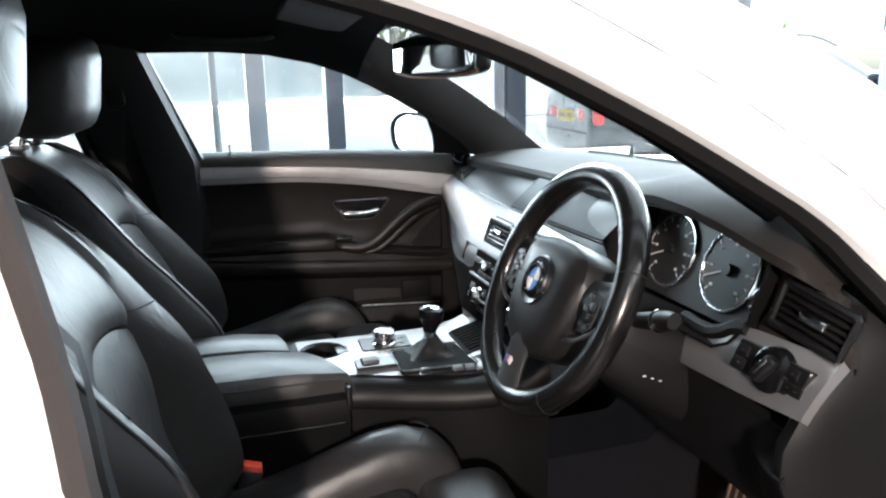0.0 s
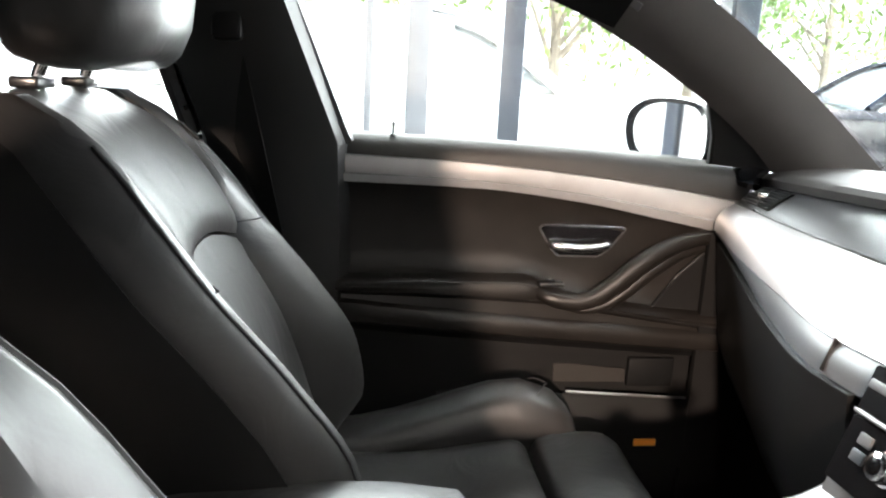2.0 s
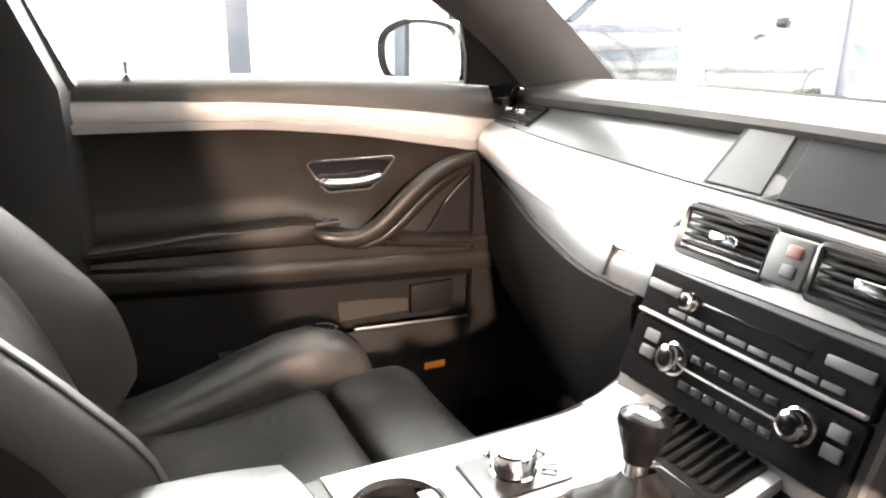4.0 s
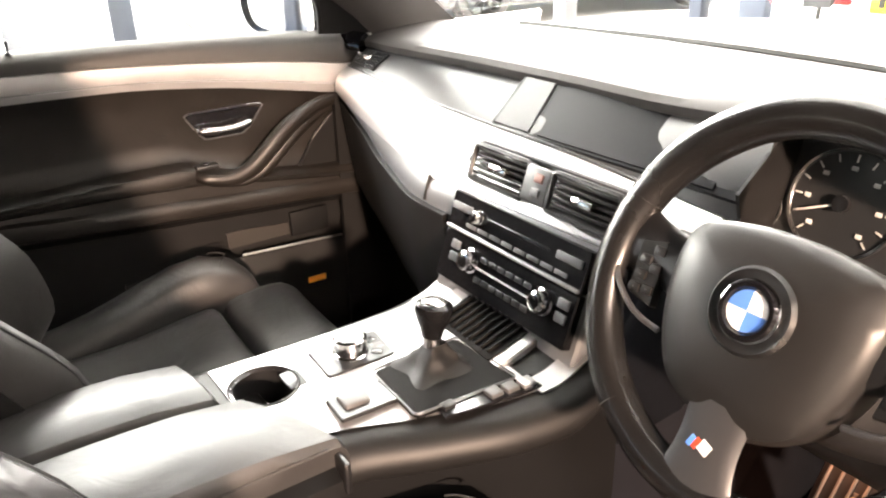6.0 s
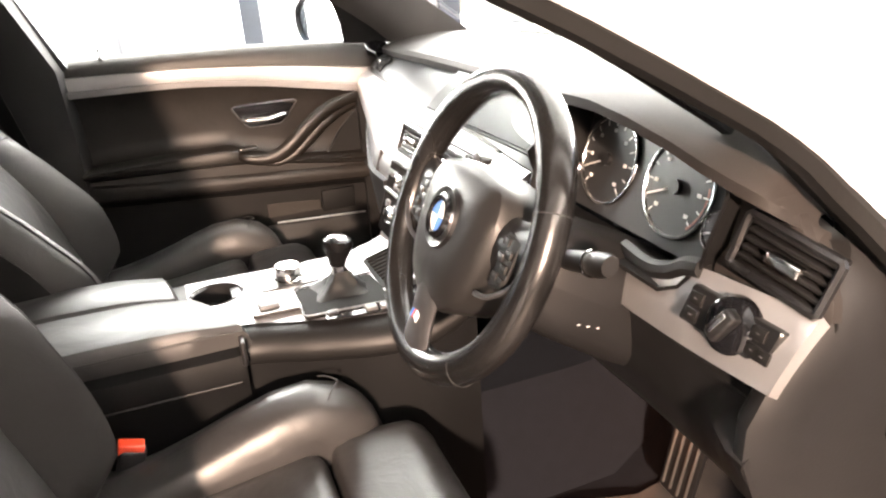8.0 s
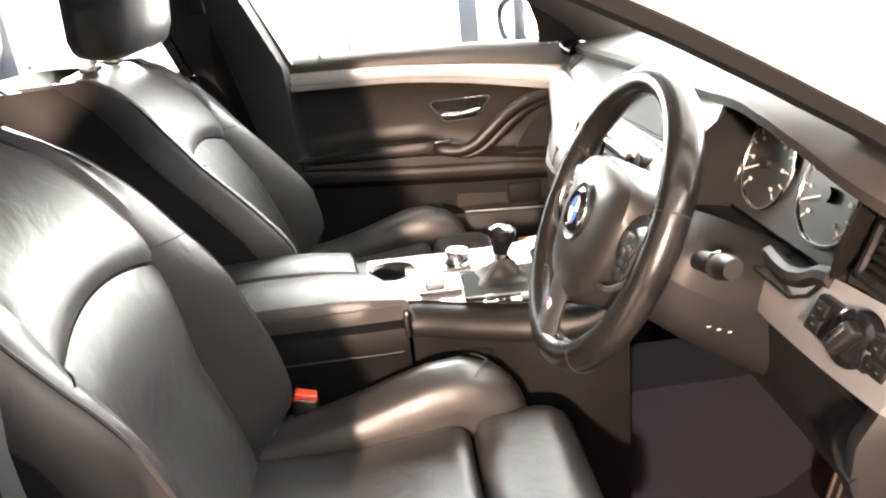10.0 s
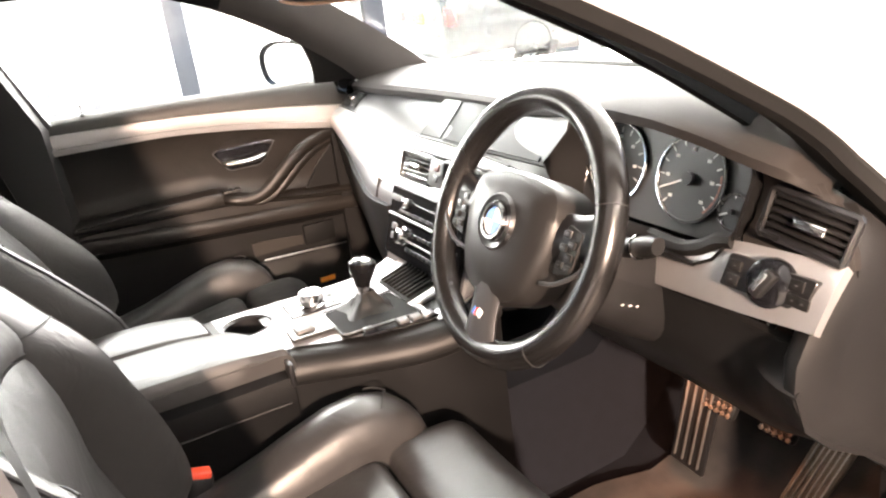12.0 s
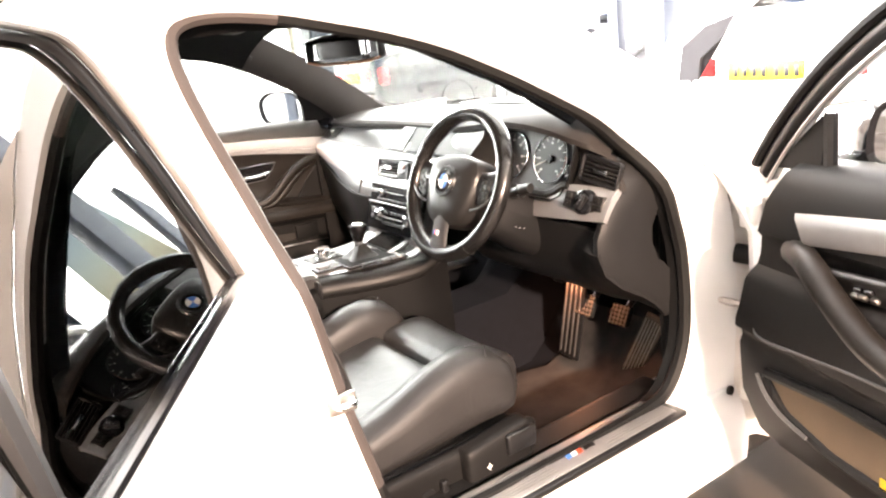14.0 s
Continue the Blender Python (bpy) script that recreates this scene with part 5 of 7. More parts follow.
for a, b in ((-0.006, -0.006), (-0.006, 0.006), (0.0, 0.0), (0.006, -0.006), (0.006, 0.006)):
    part("shift_mark", rbox((kx + 0.0068 + a, ky + 0.001 + b, gz + 0.0988 + a * -0.14), (0.003, 0.0007, 0.0005), 0.0003, 1), SATIN, lever)
# switches by the lever, parking brake switch
pb = part("brake_switch_tray", plate(smooth_loop([(-0.040, -0.024), (0.036, -0.026), (0.034, 0.020), (-0.038, 0.022)], 0.006), 0.005, pose(-0.134, -0.030, 0.6735), bevel=0.0015), SATIN, con, "dark tray of the parking brake switch")
part("brake_switch", rbox((-0.146, -0.028, 0.6745), (0.016, 0.014, 0.005), 0.004, 2), FOIL, pb, "grey parking brake switch")
for k in range(3):
    part("drive_key", rbox((-0.005 + k * 0.022, -0.112 - k * 0.003, 0.6725), (0.009, 0.0085, 0.004), 0.002, 1), FOIL if k < 2 else ALU, con, "small grey console key")
part("key_panel", plate(smooth_loop([(-0.075, -0.013), (0.055, -0.015), (0.055, 0.013), (-0.075, 0.013)], 0.005), 0.004, pose(0.0, -0.112, 0.6715, 0, 0, -8), bevel=0.001), GLOSS, con)
part("stop_key", rbox((-0.062, -0.100, 0.673), (0.008, 0.006, 0.003), 0.002, 1), SATIN, con)
# storage tray with ribbed floor, sloping up under the climate panel
tm = axes((0.062, 0.010, 0.678), (0, -1, 0), (1, 0, 0.28))
tr = part("storage_tray", plate(smooth_loop([(-0.095, -0.052), (0.085, -0.052), (0.085, 0.050), (-0.095, 0.050)], 0.010), 0.010, tm @ Matrix.Translation((0, 0, 0.004)), bevel=0.003), ALU, con, "silver-framed storage tray")
part("tray_well", plate(smooth_loop([(-0.056, -0.030), (0.066, -0.032), (0.066, 0.046), (-0.062, 0.046)], 0.006), 0.004, tm @ Matrix.Translation((0, 0, 0.006))), WELL, tr)
for k in range(9):
    on(tm, "tray_rib", (0.0022, 0.030, 0.0022), 0.0012, (-0.050 + k * 0.0130, 0.006, 0.008), WELL, tr)
con.location.z += 0.014
lever.location += Vector((0.0, 0.020, 0.010))
# armrest: two lids over a box
arm = thing_w("armrest", "black leather armrest with two split lids", "armrest", at=(-0.4, 0.03, 0.25))
def lid(y0, y1, e0, e1, name):
    """A lid from the rear edge to a front edge that runs from e0 at y0 to e1 at y1."""
    rows = []
    for t in span(0, 1, 16):
        z = 0.703 + 0.006 * math.sin(math.pi * t) - 0.030 * max(0, t - 0.80) ** 1.0 - 0.09 * max(0, 0.15 - t)
        row = []
        for s, dz in ((0, -0.045), (0, -0.012), (0.05, -0.003), (0.2, 0.001), (0.35, 0.003), (0.5, 0.004), (0.65, 0.003), (0.8, 0.001), (0.96, -0.002), (1, -0.009), (1, -0.045)):
            e = e0 + (e1 - e0) * s
            row.append((-0.62 + (e + 0.62) * t, y0 + (y1 - y0) * s, z + dz))
        rows.append(row)
    rows.append([(p[0] + 0.006, p[1], p[2] - 0.008) for p in rows[-1]])
    rows.append([(p[0] + 0.008, p[1], min(p[2], 0.668)) for p in rows[16]])
    return part(name, sheet(rows, -0.003), LEATHER, arm, "leather-covered armrest lid")
lid(-0.092, 0.046, -0.194, -0.258, "lid")
lid(0.056, 0.162, -0.280, -0.296, "lid")
part("lid_seam", tube([(x, -0.0925, 0.688) for x in span(-0.60, -0.21, 8)], 0.002, 5), STITCH, arm)
part("box", rbox((-0.415, 0.043, 0.47), (0.205, 0.125, 0.185), 0.015, 4), DEEP_BLACK, arm, "dark armrest box")
part("box_side", sheet([[(x, y, z) for x in span(-0.64, -0.20, 8)] for y, z in ((-0.090, 0.664), (-0.108, 0.655), (-0.116, 0.62), (-0.114, 0.615), (-0.112, 0.50), (-0.112, 0.30))], -0.006), DEEP_BLACK, arm)
part("box_line", tube([(x, -0.117, 0.618) for x in span(-0.62, -0.21, 6)], 0.0014, 5), PLASTIC, arm)
part("box_end", rbox((-0.200, -0.098, 0.660), (0.004, 0.018, 0.020), 0.003, 1), SATIN, arm)

# ---- front seats, built about their own middle line ----
FRONT = [(0.50, -0.445), (0.56, -0.415), (0.62, -0.380), (0.70, -0.393), (0.80, -0.458), (0.885, -0.530), (0.955, -0.582), (1.015, -0.635), (1.05, -0.682), (1.075, -0.735)]
def wing_x(z):
    return lerp_table(FRONT, z)[0]
CENTRE = [(0.48, -0.455), (0.56, -0.462), (0.65, -0.485), (0.75, -0.520), (0.85, -0.572), (0.92, -0.602), (0.98, -0.640), (1.03, -0.688), (1.065, -0.740)]
def centre_x(z):
    return lerp_table(CENTRE, z)[0]


def car_seat(name, label, y, switch_side):
    s = thing(name, label, "seat", "front seats", (0, y, 0))
    # cushion middle, sloping up to the front
    def cw(q):
        x, yy, z = q
        return (x, yy * (1 - 0.10 * max(0, x)), z + 0.06 * x + (0.012 * (yy / 0.17) ** 2) - 0.006 * math.cos(18 * x))
    part("cushion", rbox((-0.31, 0, 0.487), (0.185, 0.172, 0.048), 0.028, 8, None, cw), LEATHER, s, "black leather seat cushion")
    part("thigh_support", rbox((-0.045, 0, 0.500), (0.078, 0.185, 0.058), 0.034, 8, None, lambda q: (q[0], q[1] * (1 - 0.35 * max(0, q[0])), q[2] + 0.02 * q[0] - 0.9 * max(0, q[0] - 0.02) ** 2 * 6 + 0.010 * (q[1] / 0.17) ** 2)), LEATHER, s, "extending leather thigh support")
    for g in (-1, 1):
        # side bolster of the cushion, swelling at its front third and turning round the corner
        def bw(q, g=g):
            x, yy, z = q
            u = (x + 0.26) / 0.52
            swell = math.sin(math.pi * min(1, max(0, u)) ** 2.6)
            return (x, (yy - 0.006 * swell) * g, z * (0.56 + 0.50 * swell) + 0.036 * swell + 0.012 * u)
        part("cushion_bolster", rbox((-0.28, g * 0.214, 0.505), (0.25, 0.052, 0.078), 0.046, 8, None, bw), LEATHER, s, "raised leather side bolster")
        def crest(x, dy):
            u = (x + 0.53) / 0.52
            w = math.sin(math.pi * u ** 2.6)
            return (x, g * (0.214 + dy), 0.505 + 0.078 * (0.56 + 0.50 * w) * (1 - (dy / 0.052) ** 2 * 0.35) + 0.036 * w + 0.012 * u + 0.001)
        part("bolster_seam", tube([crest(-0.085 - 0.02 * abs(d) / 0.03, d) for d in span(-0.034, 0.034, 8)], 0.0013, 5), STITCH, s)
        # backrest wing: thick, following the curve of the frame, thinning into the shoulder
        rows = []
        zs = span(0.50, 1.062, 26)
        for z in zs:
            fx, cx = wing_x(z), centre_x(z)
            hgt = (z - 0.5) / 0.56
            yi = 0.150 - 0.012 * max(0, hgt - 0.6)
            lift = 0.004 + 0.014 * min(1, max(0, hgt - 0.62) * 5)
            narrow = 0.05 * max(0, hgt - 0.80) * 4
            pts = [(cx - 0.05, yi - 0.012), (cx + lift, yi), (cx + lift + (fx - cx) * 0.40, yi + 0.014), (cx + (fx - cx) * 0.85, yi + 0.034), (fx, 0.200 - narrow), (fx - 0.004, 0.211 - narrow), (fx - 0.018, 0.222 - narrow), (fx - 0.045, 0.234 - narrow), (fx - 0.075, 0.240 - narrow), (cx - 0.09, 0.235 - narrow)]
            rows.append([(px, g * py, z) for px, py in pts])
        lab = "leather backrest wing with a cross seam"
        part("backrest_wing", sheet(rows if g > 0 else rows[::-1]), LEATHER, s, lab)
        k = 11
        part("wing_seam", tube([(p[0] + 0.0015, p[1], p[2]) for p in rows[18][1:5]], 0.0014, 5), STITCH, s)
        part("wing_piping", tube([(r[5][0], r[5][1], r[5][2]) for r in rows[2:25]], 0.0022, 6), STITCH, s)
        # plastic side shell behind the piping
        rows = []
        for z in span(0.36, 1.055, 16):
            fx = wing_x(z) - 0.066
            hgt = (z - 0.5) / 0.56
            yo = 0.243 - 0.05 * max(0, hgt - 0.80) * 4
            rows.append([(fx, g * (yo - 0.004), z), (fx - 0.04, g * (yo + 0.002), z), (fx - 0.11, g * (yo + 0.002), z), (fx - 0.155, g * (yo - 0.006), z), (fx - 0.19, g * (yo - 0.04), z), (fx - 0.205, g * (yo - 0.11), z), (fx - 0.21, 0, z)])
        part("shell_seam", tube([(r[1][0] - 0.02, r[1][1] + g * 0.0015, r[1][2]) for r in rows[1:]], 0.0012, 5), STITCH, s)
        part("side_shell", sheet(rows, 0.004), PLASTIC, s, "dark shell of the backrest")
    # backrest middle: lumbar panel below, shoulder panel above an arched seam
    def panel(z0, z1, w, bulge, nm, arch, lb):
        rows = []
        for i, t in enumerate(span(0, 1, 14)):
            row = []
            for yy in span(-w, w, 16):
                e = abs(yy) / w
                z = z0 + (z1 - z0) * t + arch * (1 - e * e) * (t if arch > 0 else (1 - t))
                edge = min(1, 6 * min(t, 1 - t) + 0.0) ** 0.5 * min(1, 7 * (1 - e)) ** 0.5
                row.append((centre_x(z) + bulge * (0.45 + 0.55 * edge) - 0.003 * (1 - edge) + 0.010 * e * e, yy, z))
            rows.append(row)
        part(nm, sheet(rows, 0.05, way=(-1, 0, 0)), LEATHER, s, lb)
    panel(0.50, 0.862, 0.163, 0.016, "lumbar_panel", 0.030, "leather lumbar panel with an arched top seam")
    rows = []
    for t in span(0, 1, 14):
        row = []
        for yy in span(-0.168, 0.168, 18):
            e = abs(yy) / 0.168
            z = (0.866 + 0.030 * (1 - e * e)) * (1 - t) + 1.066 * t
            edge = min(1, 7 * t + 0.0) ** 0.5 * min(1, 7 * (1 - e)) ** 0.5
            row.append((centre_x(z) + 0.018 * (0.45 + 0.55 * edge) - 0.002 * (1 - edge) + 0.012 * e * e - 0.03 * max(0, t - 0.8) ** 2 * 10, yy, z - 0.010 * e * e * t))
        rows.append(row)
    for dx, dz in ((-0.03, 0.002), (-0.07, -0.012), (-0.09, -0.05)):
        rows.append([(p[0] + dx, p[1], p[2] + dz) for p in rows[14]])
    part("shoulder_panel", sheet(rows, 0.006, way=(-1, 0, 0)), LEATHER, s, "leather shoulder panel")
    # headrest on two posts
    for g in (-1, 1):
        ps = part("headrest_post", tube(smooth_path([(-0.745, g * 0.070, 1.03), (-0.728, g * 0.070, 1.085), (-0.704, g * 0.070, 1.13), (-0.692, g * 0.070, 1.17)], 4), 0.0068, 10), CHROME, s, "chrome headrest post")
        part("post_guide", rbox((-0.736, g * 0.070, 1.071), (0.015, 0.024, 0.006), 0.004, 2), SATIN, s)
    def hw(q):
        x, yy, z = q
        return (x - 0.035 * (yy / 0.13) ** 2 + 0.12 * z * (1 if x > 0 else 0.6), yy * (1 - 0.5 * max(0, z) - 0.3 * max(0, -z)), z - 0.012 * (yy / 0.13) ** 2)
    hr = part("headrest", rbox((-0.655, 0, 1.187), (0.066, 0.142, 0.095), 0.046, 8, None, hw), LEATHER, s, "padded leather headrest")
    # base, rails, seat side trim with switches
    part("seat_pan", rbox((-0.30, 0, 0.405), (0.27, 0.225, 0.045), 0.02, 4), PLASTIC, s, "black seat base")
    for g in (-1, 1):
        part("seat_rail", rbox((-0.26, g * 0.19, 0.31), (0.30, 0.020, 0.035), 0.006, 2), SATIN, s)
        trim = part("side_trim", rbox((-0.27, g * 0.262, 0.405), (0.255, 0.016, 0.058), 0.014, 6, None, lambda q: (q[0], q[1], q[2] * (1 - 0.25 * (q[0] > 0.18)) + 0.03 * max(0, q[0]))), PLASTIC, s, "black plastic seat side trim")
        if g == switch_side:
            part("switch_housing", rbox((-0.135, g * 0.282, 0.432), (0.080, 0.024, 0.046), 0.014, 4, None, lambda q: (q[0], q[1], q[2] + 0.10 * q[0])), PLASTIC, s, "bulging black switch housing")
            part("seat_switch", rbox((-0.088, g * 0.308, 0.450), (0.036, 0.008, 0.022), 0.006, 2), SATIN, s, "black seat adjuster switch")
            for hx, hz in ((0.007, 0.0015), (0.0015, 0.007)):
                part("switch_mark", rbox((-0.168, g * 0.3075, 0.424), (hx, 0.0006, hz), 0.0004, 1), MARK, s, "small white cross")
            part("seat_switch", rbox((-0.262, g * 0.283, 0.405), (0.008, 0.009, 0.022), 0.005, 2), SATIN, s)
            part("lumbar_switch", disc((-0.295, g * 0.280, 0.402), (0, g, 0), 0.017, 0.010, 20), SATIN, s)
    return s


def upright(seat, k):
    """Bring the upper backrest forward by k, as its tilt is set."""
    for ob in seat.children:
        for v in ob.data.vertices:
            if v.co.z > 0.70 and v.co.x < -0.3:
                t = min(1.0, (v.co.z - 0.70) / 0.18)
                v.co.x += k * t * t * (3 - 2 * t)
        if ob.name.startswith("headrest"):
            ob.data.transform(Matrix.Translation((-0.6 * k, 0, 0.5 * k)))


driver_seat = car_seat("front_seat", "black leather driver's sports seat with side bolsters", -0.405, -1)
upright(driver_seat, 0.05)
passenger_seat = car_seat("front_seat", "black leather passenger sports seat beside the door", 0.385, 1)
part("label_tag", rbox((-0.455, -0.232, 0.62), (0.004, 0.0015, 0.028), 0.001, 1), MARK, passenger_seat, "pale cloth tag on the seat edge")
bk = thing_w("belt_buckle", "red-buttoned black seat belt buckle", "belt buckle", at=(-0.38, -0.15, 0.5))
part("stalk", tube(smooth_path([(-0.40, -0.155, 0.42), (-0.388, -0.158, 0.50), (-0.380, -0.158, 0.55)], 4), 0.011, 8), PLASTIC, bk)
part("case", rbox((-0.376, -0.158, 0.560), (0.018, 0.012, 0.026), 0.006, 2, pose(0, 0, 0, 0, 18, 0)), SATIN, bk)
part("release_button", rbox((-0.371, -0.158, 0.585), (0.0175, 0.0105, 0.008), 0.003, 2, pose(0, 0, 0, 0, 18, 0)), RED, bk, "red release button")
# rear bench
bench = thing_w("rear_bench", "dark leather rear bench in shadow", "rear seat", at=(-1.5, 0, 0.3))
part("bench_cushion", rbox((-1.42, 0.02, 0.46), (0.24, 0.66, 0.09), 0.05, 5), LEATHER, bench)
part("bench_back", rbox((-1.75, 0.02, 0.78), (0.09, 0.66, 0.29), 0.06, 5, pose(0, 0, 0, 0, -18, 0)), LEATHER, bench)
for yy in (-0.36, 0.38):
    part("rear_headrest", rbox((-1.84, yy, 1.10), (0.05, 0.12, 0.055), 0.035, 4), LEATHER, bench)

# ---- the passenger's door, closed ----
DOOR_DARK = material("dark_door_leatherette", (0.0085, 0.0080, 0.0080), 0.58, grain=0.05, grain_scale=320, vary=0.15, vary_scale=14, spec=0.25)
# Pocket insert and lining colours are darkened for the shade they lie in.
FOIL_SHADED = material("shaded_grey_plastic", (0.0035, 0.0036, 0.0038), 0.6, vary=0.1, spec=0.15)
LINING_SHADED = material("shaded_brown_lining", (0.009, 0.007, 0.0055), 0.85, grain=0.2, grain_scale=320, vary=0.2)
def prof(tab, x):
    return lerp_table(tab, x)[0]
BELT = [(-0.42, 1.004), (-0.20, 1.000), (0.06, 0.991), (0.205, 0.981), (0.34, 0.970)]
S_TOP = [(-0.42, 0.972), (-0.209, 0.965), (0.065, 0.943), (0.264, 0.917), (0.34, 0.905)]
S_BOT = [(-0.42, 0.926), (-0.206, 0.922), (-0.023, 0.905), (0.15, 0.875), (0.235, 0.860), (0.34, 0.850)]
ARM_TOP = [(-0.42, 0.762), (-0.20, 0.768), (-0.098, 0.768), (-0.068, 0.752), (0.05, 0.724), (0.30, 0.702)]
ARM_LOW = [(-0.42, 0.744), (-0.34, 0.742), (-0.09, 0.733), (0.05, 0.714), (0.20, 0.693), (0.30, 0.682)]
BAND_TOP = [(-0.42, 0.726), (-0.32, 0.716), (-0.10, 0.698), (0.18, 0.678), (0.30, 0.670)]
BAND_LOW = [(-0.42, 0.690), (-0.32, 0.682), (-0.10, 0.665), (0.18, 0.646), (0.30, 0.638)]
rows = []
for x in span(-0.430, 0.262, 42):
    sb, at, al, bt, bl = (prof(t, x) for t in (S_BOT, ARM_TOP, ARM_LOW, BAND_TOP, BAND_LOW))
    f = max(0.0, min(1.0, (x + 0.10) / 0.04))
    rows.append([(x, 0.728, sb + 0.002), (x, 0.733, sb - 0.010), (x, 0.740, sb - 0.045), (x, 0.744, at + 0.045), (x, 0.742, at + 0.016), (x, 0.734, at + 0.006), (x, 0.714, at + 0.002), (x, 0.702 + 0.004 * f, at - 0.004), (x, 0.697 + 0.006 * f, (at + al) / 2), (x, 0.699 + 0.006 * f, al + 0.003), (x, 0.714, al - 0.003), (x, 0.718, al - 0.008),
                 (x, 0.716, bt + 0.004), (x, 0.709, bt - 0.002), (x, 0.706, (bt + bl) / 2), (x, 0.709, bl + 0.002), (x, 0.722, bl - 0.006), (x, 0.742, bl - 0.022), (x, 0.746, 0.56), (x, 0.745, 0.42), (x, 0.742, 0.30)])
pd = part("door", sheet([r[:13] for r in rows], 0.006), DOOR_SKIN, car, "closed passenger door with dark leatherette card")
part("lower_band", sheet([r[12:17] for r in rows], 0.006), DOOR_SKIN, pd, "textured lower band of the door")
# Below the band the card is black: pocket shade put into the colour.
part("lower_card", sheet([r[16:] for r in rows], 0.006), PLASTIC, pd, "lower door panel blackened for its shade")
part("pocket_lining", sheet([[(x, 0.738, 0.606 - 0.10 * max(0, x)), (x, 0.734, 0.588 - 0.08 * max(0, x)), (x, 0.731, 0.574)] for x in span(-0.035, 0.100, 8)], 0.004), LINING_SHADED, pd, "brown pocket lining darkened for shade")
part("pocket_bin", rbox((0.148, 0.736, 0.592), (0.044, 0.006, 0.028), 0.004, 2), FOIL_SHADED, pd, "grey door pocket insert darkened for shade")
xs = span(-0.430, 0.290, 30)
part("window_ledge", sheet([[(x, 0.775, prof(BELT, x) - 0.002), (x, 0.760, prof(BELT, x) + 0.003), (x, 0.746, prof(BELT, x) - 0.002), (x, 0.734, prof(BELT, x) - 0.012), (x, 0.728, prof(BELT, x) - 0.022), (x, 0.727, prof(S_TOP, x))] for x in xs], 0.006), LIT_LEDGE, pd, "dark grained window ledge, lightened as if lit")
part("trim_strip", sheet([[(x, 0.727 + dy, prof(S_TOP, x) + (prof(S_BOT, x) - prof(S_TOP, x)) * t) for t, dy in ((0, 0.004), (0.03, -0.003), (0.3, -0.006), (0.65, -0.004), (0.70, -0.010), (0.97, -0.008), (1, 0.0))] for x in span(-0.425, 0.285, 30)], 0.006), ALU, pd, "silver aluminium door trim strip")
part("strip_line", tube([(x, 0.720, prof(S_TOP, x) + (prof(S_BOT, x) - prof(S_TOP, x)) * 0.69) for x in span(-0.41, 0.16, 16)], 0.0012, 5), FOIL, pd)
part("armrest_piping", tube([(x, 0.7005, prof(ARM_TOP, x) - 0.003) for x in span(-0.42, -0.085, 10)], 0.0022, 6), STITCH, pd)
part("card_seam", tube([(x, 0.7035 + 0.004 * (x > -0.08), prof(ARM_LOW, x) + 0.002) for x in span(-0.42, 0.255, 24)], 0.0016, 5), STITCH, pd)
# pull handle sweeping up to the front, in two rolls with the seam between
pull = smooth_path([(-0.088, 0.712, 0.752), (-0.068, 0.694, 0.742), (-0.025, 0.688, 0.736), (0.015, 0.688, 0.746), (0.05, 0.690, 0.770), (0.09, 0.694, 0.803), (0.13, 0.700, 0.828), (0.175, 0.710, 0.844), (0.225, 0.722, 0.850), (0.275, 0.733, 0.850)], 6)
part("pull_handle", tube(pull, [0.009 + 0.009 * math.sin(math.pi * k / (len(pull) - 1)) for k in range(len(pull))], 12, flat=0.75, up=(0, 1, 0)), DOOR_SKIN, pd, "leather pull handle sweeping up to the dashboard")
inner_pull = [p + Vector((0.022, 0.014, -0.018)) for p in pull[8:-4]]
part("pull_inner_roll", tube(inner_pull, [0.003 + 0.010 * math.sin(math.pi * k / (len(inner_pull) - 1)) for k in range(len(inner_pull))], 10, flat=0.8, up=(0, 1, 0)), DOOR_SKIN, pd, "lower roll of the pull handle")
part("pull_seam", tube([p + Vector((0.004, -0.008, 0.010)) for p in pull[6:-6]], 0.0013, 5), STITCH, pd)
part("window_switch", rbox((-0.062, 0.706, 0.764), (0.022, 0.010, 0.004), 0.003, 2), SATIN, pd, "black window switch")
part("switch_key", rbox((-0.064, 0.705, 0.769), (0.008, 0.005, 0.003), 0.002, 1), GLOSS, pd)
part("speaker_cover", plate(smooth_loop([(-0.004, -0.062), (0.096, -0.070), (0.104, 0.045), (0.082, 0.040), (0.04, 0.0)], 0.012), 0.006, axes((0.135, 0.728, 0.778), (1, 0, 0), (0, 0, 1)), bevel=0.002), PLASTIC, pd, "dark speaker cover")
part("speaker_rim", tube([(0.135 + a, 0.727, 0.778 + b) for a, b in smooth_loop([(-0.004, -0.062), (0.096, -0.070), (0.104, 0.045), (0.082, 0.040), (0.04, 0.0)], 0.012)], 0.0022, 6, True), SATIN, pd)
# release handle in its bezel
dm = axes((-0.006, 0.7385, 0.834), (1, 0, 0), (0, 0, 1))
bez = [(-0.052, -0.016), (-0.040, -0.027), (0.034, -0.027), (0.052, -0.014), (0.080, 0.022), (0.075, 0.027), (-0.070, 0.027), (-0.076, 0.022)]
part("handle_bowl", plate(smooth_loop(bez, 0.006), 0.010, dm, bevel=0.004), GLOSS, pd, "recess of the door handle")
part("handle_bezel", tube([dm @ Vector((a, b, 0.002)) for a, b in smooth_loop(bez, 0.008)], 0.0017, 6, True), SPOKE, pd, "satin rim of the handle recess")
part("bezel_line", tube([dm @ Vector((a, 0.0275, 0.004)) for a in span(-0.068, 0.074, 6)], 0.0014, 6), CHROME, pd, "thin bright line over the handle")
